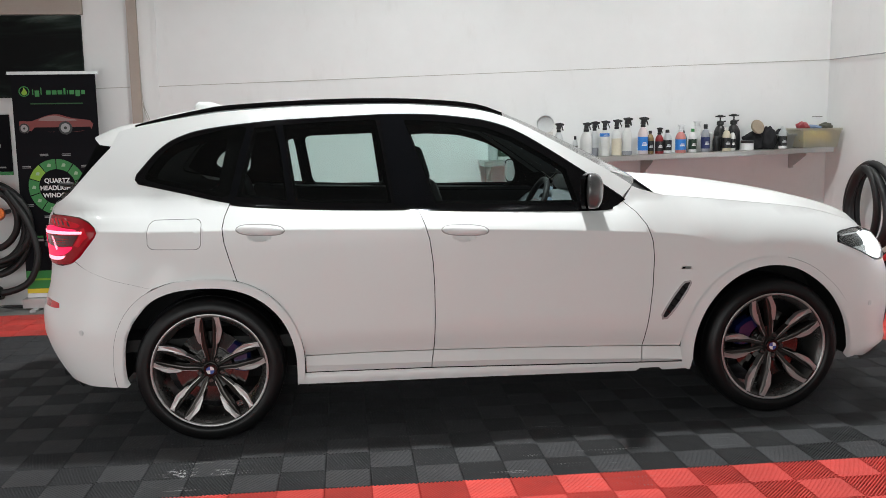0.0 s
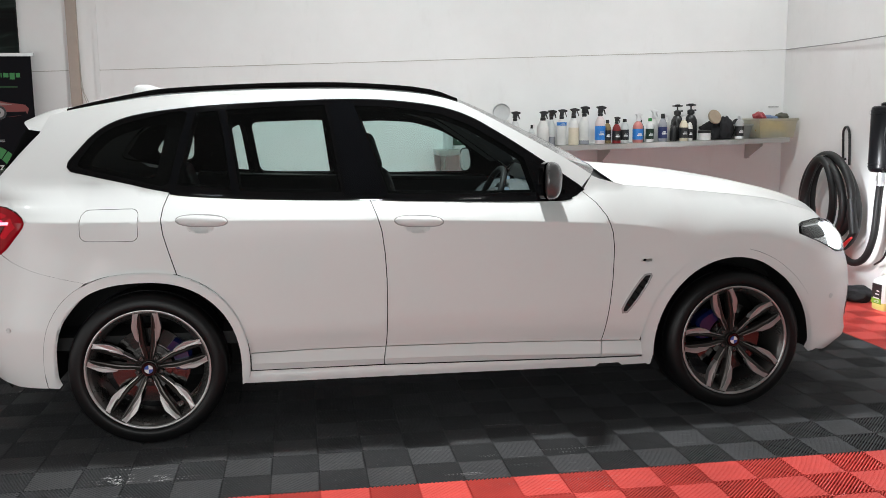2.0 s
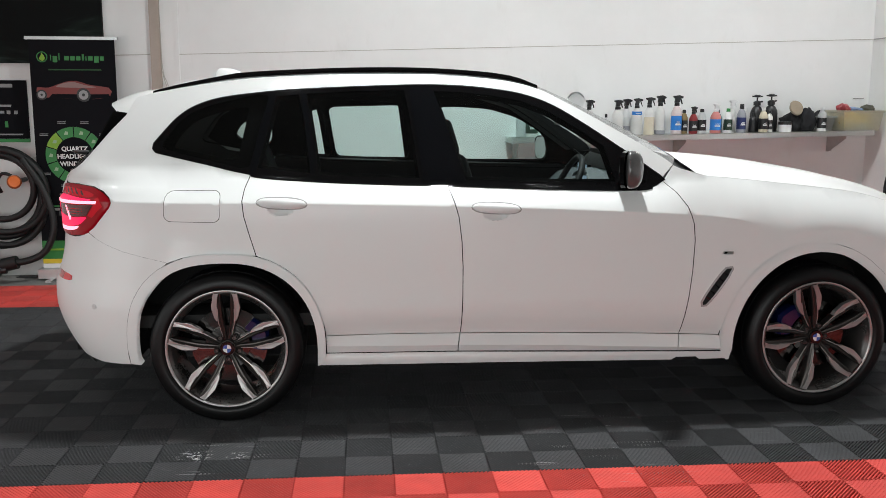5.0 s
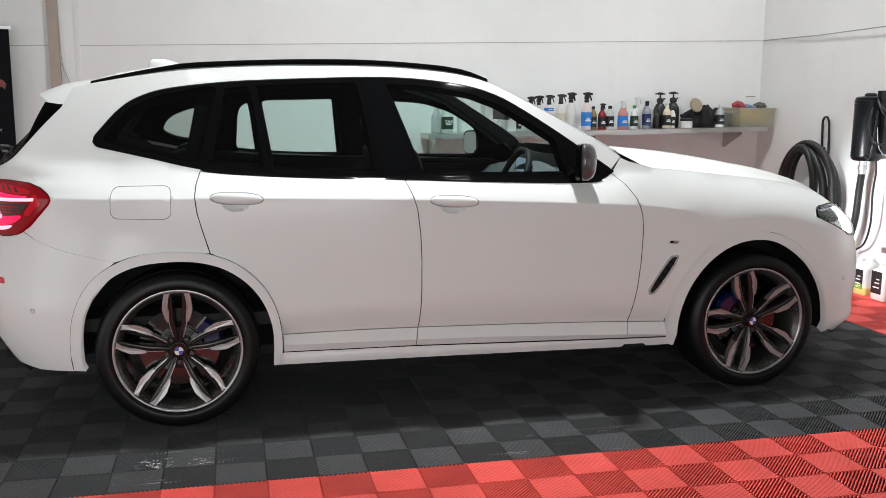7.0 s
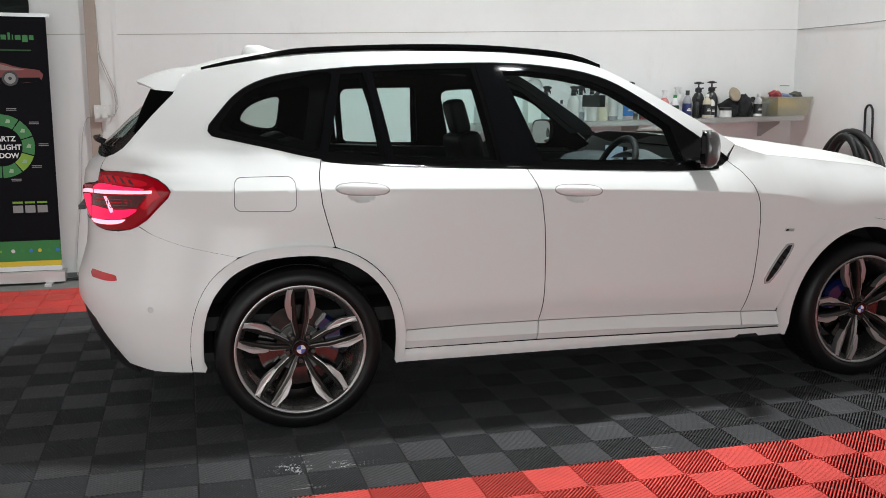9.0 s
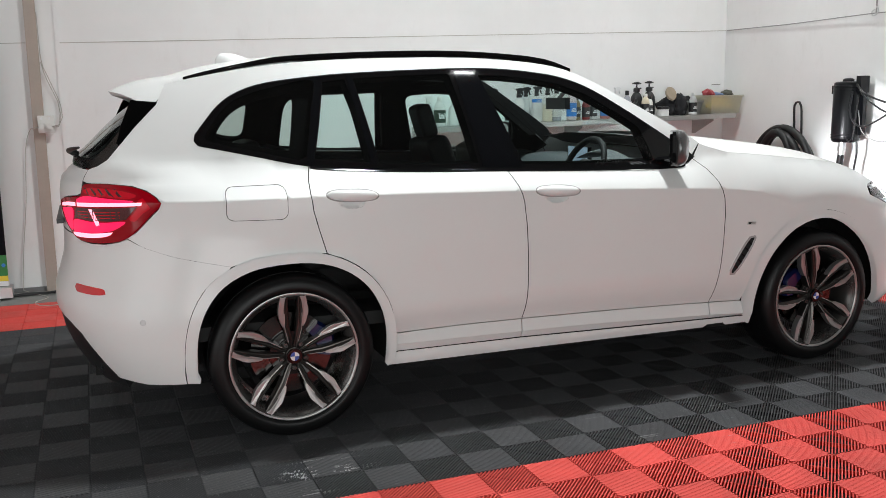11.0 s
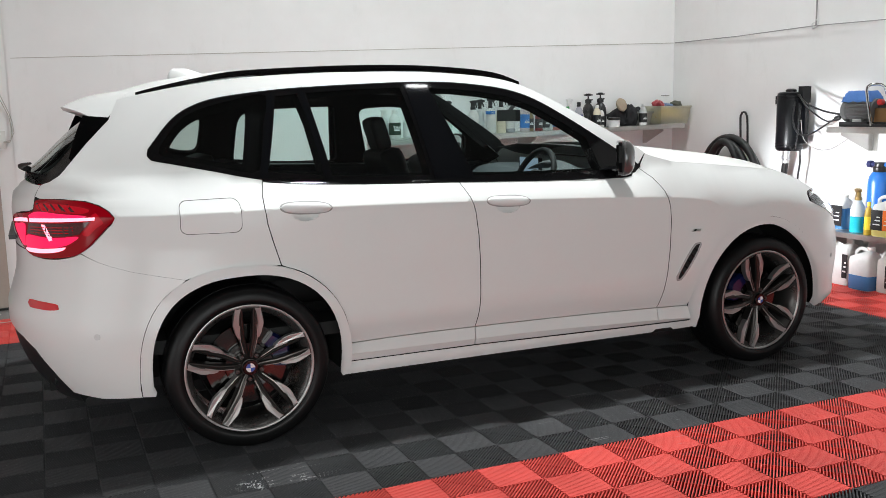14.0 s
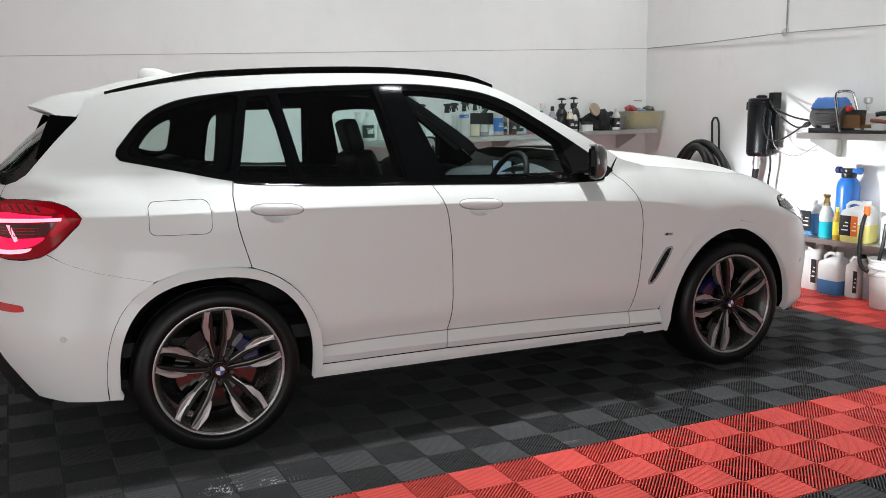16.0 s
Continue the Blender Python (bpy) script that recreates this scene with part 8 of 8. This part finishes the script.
tube(bm, smooth_line([(5.0, 1.86, 1.30), (5.0, 1.82, 1.14), (5.02, 1.70, 1.065), (5.05, 1.58, 1.07), (5.08, 1.45, 1.15)], 0.04), 0.004, 6)
part("cable_run", bm, GREY_CABLE, wires, "grey cable", smooth=60)
bm = bmesh.new()
revolve(bm, [(0, -0.025), (0.020, -0.022), (0.022, 0.01), (0.014, 0.03), (0, 0.03)], 14, Matrix.Translation((5.0, 1.485, 1.315)) @ Euler((radians(70), 0, 0)).to_matrix().to_4x4())
part("plug", bm, BLACK, wires, smooth=50)
bm = bmesh.new()
tube(bm, smooth_line([(5.06, 1.92, 1.05), (5.07, 1.92, 0.95), (5.08, 1.95, 0.80), (5.10, 1.97, 0.55), (5.12, 2.05, 0.38), (5.15, 2.2, 0.30)], 0.05), 0.008, 8)
part("cable_run", bm, BLACK, wires, smooth=60)

# shelves
steel_shelf("wall_shelf", "stainless steel wall shelf carrying a pressure washer pump",
            [(4.85, 1.45, 1.252), (4.85, -0.55, 1.252), (RIGHT, -0.55, 1.252), (RIGHT, 1.45, 1.252)], 0.045, (0.12, 0.95, 1.85))
steel_shelf("wall_shelf", "low stainless steel wall shelf holding jugs and bottles",
            [(4.85, 1.52, 0.445), (4.85, -0.55, 0.445), (RIGHT, -0.55, 0.445), (RIGHT, 1.52, 0.445)], 0.04, (0.15, 1.0, 1.85))

# pressure washer pump
pump = thing("pressure_washer", (5.0, 1.1, 1.252), "grey electric pressure washer pump with chrome frame on the shelf", "pressure washer")
bm = bmesh.new()
mm = Matrix.Translation((5.0, 1.40, 1.375)) @ Euler((radians(90), 0, 0)).to_matrix().to_4x4()
revolve(bm, [(0, 0.0), (0.075, 0.0), (0.088, 0.015), (0.088, 0.05), (0.080, 0.06), (0.080, 0.26), (0.088, 0.27), (0.088, 0.30), (0, 0.30)], 28, mm)
part("motor", bm, MOTOR_GREY, pump, smooth=35)
for k in range(18):
    a = 2 * math.pi * k / 18
    bm = bmesh.new()
    box(bm, 0.078, -0.003, 0.065, 0.093, 0.003, 0.255, mm @ Matrix.Rotation(a, 4, "Z"))
    part("cooling_fin", bm, MOTOR_GREY, pump)
boxed("terminal_box", (4.95, 1.17, 1.452), (5.06, 1.33, 1.50), MOTOR_GREY, pump, bevel=0.006)
boxed("foot", (4.90, 1.12, 1.253), (5.10, 1.38, 1.290), BLACK, pump, bevel=0.006)
boxed("base_plate", (4.90, 0.72, 1.253), (5.10, 1.12, 1.275), BLACK, pump, bevel=0.004)
boxed("foot_plate", (4.93, 1.20, 1.288), (5.07, 1.28, 1.31), ALU, pump, bevel=0.003)
boxed("pump_block", (4.94, 0.94, 1.29), (5.06, 1.09, 1.39), DARK_BRASS, pump, bevel=0.012)
boxed("valve_block", (4.95, 0.97, 1.39), (5.04, 1.07, 1.425), BLACK, pump, bevel=0.008)
boxed("pump_head", (4.95, 0.82, 1.32), (5.05, 0.90, 1.40), ALU, pump, bevel=0.01)
bm = bmesh.new()
revolve(bm, [(0, 0), (0.022, 0), (0.024, 0.03), (0.018, 0.038), (0, 0.038)], 18, Matrix.Translation((4.945, 1.03, 1.435)) @ Euler((0, radians(-90), 0)).to_matrix().to_4x4())
part("red_cap", bm, RED, pump, "red knob", smooth=40)
bm = bmesh.new()
revolve(bm, [(0, 0), (0.012, 0), (0.012, 0.05), (0.03, 0.055), (0.03, 0.095), (0, 0.10)], 18, Matrix.Translation((4.98, 0.915, 1.42)))
part("gauge", bm, ALU, pump, smooth=40)
bm = bmesh.new()
tube(bm, smooth_line([(4.90, 1.08, 1.262), (4.90, 1.09, 1.30), (4.92, 1.155, 1.52), (4.93, 1.158, 1.55), (4.945, 1.14, 1.566), (4.975, 1.075, 1.566), (4.99, 1.055, 1.55), (5.01, 1.04, 1.47), (5.04, 1.00, 1.29), (5.04, 0.99, 1.262)], 0.03), 0.011, 10)
part("carry_frame", bm, CHROME, pump, smooth=60)
bm = bmesh.new()
tube(bm, smooth_line([(4.97, 0.83, 1.39), (4.96, 0.74, 1.40), (4.96, 0.60, 1.37), (4.96, 0.40, 1.30)], 0.04), 0.018, 10)
part("outlet_hose", bm, BLACK, pump, smooth=60)
bm = bmesh.new()
tube(bm, smooth_line([(4.95, 0.85, 1.35), (4.94, 0.78, 1.345), (4.94, 0.66, 1.33), (4.94, 0.45, 1.275)], 0.04), 0.015, 10)
part("inlet_hose", bm, plastic("brown_hose", (0.20, 0.06, 0.035), 0.4), pump, smooth=60)


def drape(name, at, wx, wy, drop, mat, label):
    """A folded cloth laid over a thing, hanging a little at its edges."""
    bm = bmesh.new()
    rows = []
    for u in np.linspace(-1, 1, 17):
        row = []
        for v in np.linspace(-1, 1, 17):
            e = max(0.0, max(abs(u), abs(v)) - 0.62) / 0.38
            row.append((at[0] + wx * u * (1 - 0.12 * e), at[1] + wy * v * (1 - 0.06 * e), at[2] + 0.010 * noise.noise(Vector((u * 3, v * 3, 1))) - drop * e ** 1.5))
        rows.append(row)
    a = grid_mesh(bm, rows)
    b = grid_mesh(bm, [[(x, y, z - 0.006) for x, y, z in row] for row in rows])
    n = 16
    for i in range(n):
        for p, q in (((i, 0), (i + 1, 0)), ((i, n), (i + 1, n)), ((0, i), (0, i + 1)), ((n, i), (n, i + 1))):
            bm.faces.new((a[p[0]][p[1]], a[q[0]][q[1]], b[q[0]][q[1]], b[p[0]][p[1]]))
    return tagged(part(name, bm, mat, None, smooth=60), label, "cloth")


drape("folded_cloth", (5.0, 1.255, 1.520), 0.085, 0.145, 0.075, BLUE_CLOTH, "folded blue cloth laid over the pump motor")

# blue filter cylinder
cyl = thing("filter_cylinder", (5.05, 1.10, 0.446), "blue water filter cylinder with a black valve head", "cylinder")
bm = bmesh.new()
revolve(bm, [(0, 0), (0.072, 0.0), (0.086, 0.012), (0.086, 0.39), (0.078, 0.43), (0.056, 0.462), (0.045, 0.468), (0, 0.468)], 36, Matrix.Translation((5.06, 1.11, 0.446)))
part("tank", bm, BLUE, cyl, smooth=40)
bm = bmesh.new()
revolve(bm, [(0.05, 0.46), (0.055, 0.475), (0.055, 0.50), (0.045, 0.51), (0.045, 0.535), (0.03, 0.54), (0, 0.54)], 24, Matrix.Translation((5.06, 1.11, 0.446)))
part("valve_head", bm, BLACK, cyl, smooth=40)
for k in (-1, 1):
    bm = bmesh.new()
    revolve(bm, [(0.018, 0.03), (0.018, 0.075), (0.027, 0.078), (0.027, 0.11), (0, 0.112)], 14, Matrix.Translation((5.06, 1.11, 0.966)) @ Euler((radians(-90 * k), 0, 0)).to_matrix().to_4x4())
    part("hose_fitting", bm, BLUE if k < 0 else NAVY, cyl, smooth=40)

G2 = "bottles on the low shelf"
G3 = "jugs on the floor"


def jug(name, at, wx, wy, h, mat, label, group, liquid=None, level=0.4, cap_mat=OFFWHITE, tags=(), turn=0.0):
    """A square plastic jug: sloping shoulder, offset neck, and a handle with a real opening."""
    th = thing(name, at, label, "jug", group)
    m = Matrix.Translation(at) @ Matrix.Rotation(radians(turn), 4, "Z")

    def rounded(hx, hy, z, n=24, k=0.32):
        out = []
        for i in range(n):
            a = 2 * math.pi * (i + 0.5) / n
            c, s = math.cos(a), math.sin(a)
            out.append((hx * math.copysign(abs(c) ** k, c), hy * math.copysign(abs(s) ** k, s), z))
        return out

    def loft(rings):
        bm = bmesh.new()
        vs = [[bm.verts.new(p) for p in r] for r in rings]
        n = len(vs[0])
        for a, b in zip(vs, vs[1:]):
            for i in range(n):
                bm.faces.new((a[i], a[(i + 1) % n], b[(i + 1) % n], b[i]))
        bm.faces.new(vs[0][::-1])
        bm.faces.new(vs[-1])
        bmesh.ops.transform(bm, matrix=m, verts=bm.verts)
        return bm
    off = -wy * 0.45
    sh = lambda r, d: [(x, y + d, z) for x, y, z in r]
    rings = [rounded(wx * 0.94, wy * 0.94, 0), rounded(wx, wy, h * 0.03), rounded(wx, wy, h * 0.68), rounded(wx * 0.94, wy * 0.94, h * 0.75),
             sh(rounded(wx * 0.72, wy * 0.62, h * 0.84, k=0.6), off * 0.6), sh(rounded(0.028, 0.028, h * 0.90, k=1), off), sh(rounded(0.026, 0.026, h * 0.96, k=1), off)]
    part("jug_body", loft(rings), mat, th, smooth=40)
    if liquid is not None:
        part("liquid", loft([rounded(wx * 0.945, wy * 0.945, 0.001), rounded(wx * 1.008, wy * 1.008, h * 0.03), rounded(wx * 1.008, wy * 1.008, h * level)]), liquid, th, smooth=40)
    bm = bmesh.new()
    revolve(bm, [(0.031, h * 0.92), (0.032, h * 0.925), (0.031, h), (0, h)], 18, m @ Matrix.Translation((0, off, 0)))
    part("cap", bm, cap_mat, th, smooth=40)
    bm = bmesh.new()
    tube(bm, [m @ Vector(p) for p in smooth_line([(0, off + 0.02, h * 0.88), (0, off + wy * 0.6, h * 0.93), (0, wy * 0.55, h * 0.93), (0, wy * 0.86, h * 0.86), (0, wy * 0.84, h * 0.70)], 0.02)], 0.014, 8)
    part("handle", bm, mat, th, smooth=60)
    for x0, y0, z0, x1, y1, z1, lm in tags:
        bm = bmesh.new()
        box(bm, x0, y0, z0, x1, y1, z1, m)
        lab = part("label", bm, lm, th)
        for k, q in enumerate((0.25, 0.45, 0.62)):
            bm = bmesh.new()
            zz = z0 + (z1 - z0) * q
            box(bm, x0 - 0.001, y0 + (y1 - y0) * 0.2, zz, x0 + 0.001, y0 + (y1 - y0) * (0.8 - 0.15 * k), zz + (z1 - z0) * 0.06, m)
            part("print_bar", bm, WHITE_PRINT if lm is not WHITE_PRINT else BLACK, lab)
    return th


# on the low shelf
SZ = 0.446
bottle("spray_bottle", (4.95, 1.205, SZ), 0.052, 0.34, CLEAR, "trigger", BRASS, None, "clear bottle half full of cyan liquid with a brass head", CYAN, 0.48, group=G2, turn=60)
jug("jug", (5.02, 1.44, SZ), 0.075, 0.095, 0.27, MILK, "jug of blue liquid with a black label", G2, BLUE_LIQUID, 0.62, OFFWHITE, ((-0.078, -0.09, 0.03, -0.0755, 0.02, 0.19, BLACK),))
jug("jug", (4.95, 0.90, SZ), 0.082, 0.115, 0.315, MILK, "large milky jug of pale yellow liquid with a label", G2, PALE_YELLOW, 0.44, OFFWHITE,
    ((-0.085, 0.02, 0.05, -0.0825, 0.11, 0.20, BLACK), (-0.0852, -0.035, 0.05, -0.0825, 0.018, 0.20, ORANGE)), turn=8)
bottle("bottle", (4.90, 1.06, SZ), 0.030, 0.25, plastic("amber_plastic", (0.40, 0.26, 0.03), 0.3), "flip", YELLOW, YELLOW, "amber bottle with a yellow cap", None, group=G2)
bottle("bottle", (5.12, 1.28, SZ), 0.045, 0.30, MILK, "cap", OFFWHITE, None, "plain milky bottle on the low shelf", None, group=G2)
jug("jug", (5.04, 0.66, SZ), 0.075, 0.085, 0.27, MILK, "milky jug with an orange cap", G2, None, 0.4, ORANGE)
jug("jug", (5.05, 0.42, SZ), 0.075, 0.085, 0.27, MILK, "milky jug on the low shelf", G2, GREY_LIQUID, 0.3, OFFWHITE)
loop = thing("hanging_hose", (4.88, 0.76, 0.44), "black hose with an orange end hanging over the low shelf", "hose")
bm = bmesh.new()
tube(bm, smooth_line([(4.90, 0.80, 0.68), (4.86, 0.80, 0.60), (4.84, 0.80, 0.40), (4.83, 0.77, 0.30), (4.83, 0.71, 0.26), (4.83, 0.64, 0.30), (4.83, 0.60, 0.44), (4.86, 0.60, 0.62)], 0.03), 0.014, 8)
part("hose_run", bm, BLACK, loop, smooth=60)
bm = bmesh.new()
revolve(bm, [(0, 0), (0.02, 0.0), (0.024, 0.03), (0.02, 0.07), (0, 0.07)], 14, Matrix.Translation((4.90, 0.80, 0.655)))
part("hose_tip", bm, ORANGE, loop, "orange hose end", smooth=40)

# on the floor
jug("jug", (5.06, 1.40, 0.001), 0.085, 0.105, 0.37, MILK, "tall milky jug with a dark label on the red tiles", G3, None, 0.4, OFFWHITE, ((-0.088, -0.10, 0.06, -0.0855, -0.05, 0.25, BLACK),))
jug("jug", (5.01, 1.155, 0.001), 0.085, 0.100, 0.335, MILK, "milky jug holding blue liquid on the red tiles", G3, BLUE_LIQUID, 0.34, OFFWHITE)
jug("jug", (5.07, 0.985, 0.001), 0.080, 0.062, 0.33, OFFWHITE, "white jug with a dark label on the red tiles", G3, None, 0.4, BLACK, ((-0.083, -0.058, 0.04, -0.0805, -0.025, 0.21, BLACK),))
jug("jug", (5.11, 0.86, 0.001), 0.075, 0.060, 0.32, MILK, "milky jug holding grey liquid on the red tiles", G3, GREY_LIQUID, 0.52, OFFWHITE)
jug("jug", (5.08, 1.93, 0.001), 0.080, 0.075, 0.30, MILK, "milky jug with a green and black label on the red tiles", G3, PALE_YELLOW, 0.2, OFFWHITE, ((-0.083, -0.05, 0.05, -0.0805, 0.06, 0.20, BLACK), (-0.0835, -0.05, 0.05, -0.081, 0.06, 0.09, LIGHT_GREEN)))
jug("jug", (5.08, 1.72, 0.001), 0.080, 0.075, 0.30, OFFWHITE, "white jug with a black label on the red tiles", G3, None, 0.2, OFFWHITE, ((-0.083, -0.05, 0.05, -0.0805, 0.06, 0.22, BLACK),))
jug("jug", (5.10, 1.56, 0.001), 0.075, 0.070, 0.28, MILK, "milky jug with a grey label on the red tiles", G3, None, 0.2, OFFWHITE, ((-0.078, -0.05, 0.05, -0.0755, 0.05, 0.2, GREY_PRINT),))
heap("black_bag", (5.05, 2.26, 0.0), (0.11, 0.12, 0.13), DARK_CLOTH, "small black bag lying on the red tiles", "bag", 41)

bucket = thing("bucket", (4.93, 0.60, 0.0), "white plastic bucket with ribs on the red tiles", "bucket")
bm = bmesh.new()
revolve(bm, [(0, 0.002), (0.118, 0.002), (0.124, 0.01), (0.138, 0.24), (0.146, 0.245), (0.146, 0.262), (0.140, 0.266), (0.141, 0.29), (0.149, 0.295), (0.149, 0.312), (0.142, 0.316), (0.144, 0.345), (0.152, 0.350), (0.152, 0.362), (0.142, 0.362), (0.134, 0.25), (0.116, 0.01), (0, 0.008)], 40, Matrix.Translation((4.93, 0.60, 0)))
part("bucket_body", bm, MILK, bucket, smooth=35)
bm = bmesh.new()
tube(bm, [(4.93 + 0.154 * math.cos(a), 0.60 + 0.154 * math.sin(a), 0.30 - 0.09 * abs(math.sin(a - 0.3))) for a in np.linspace(0.3, math.pi + 0.3, 20)], 0.003, 6)
part("wire_handle", bm, ALU, bucket, smooth=60)
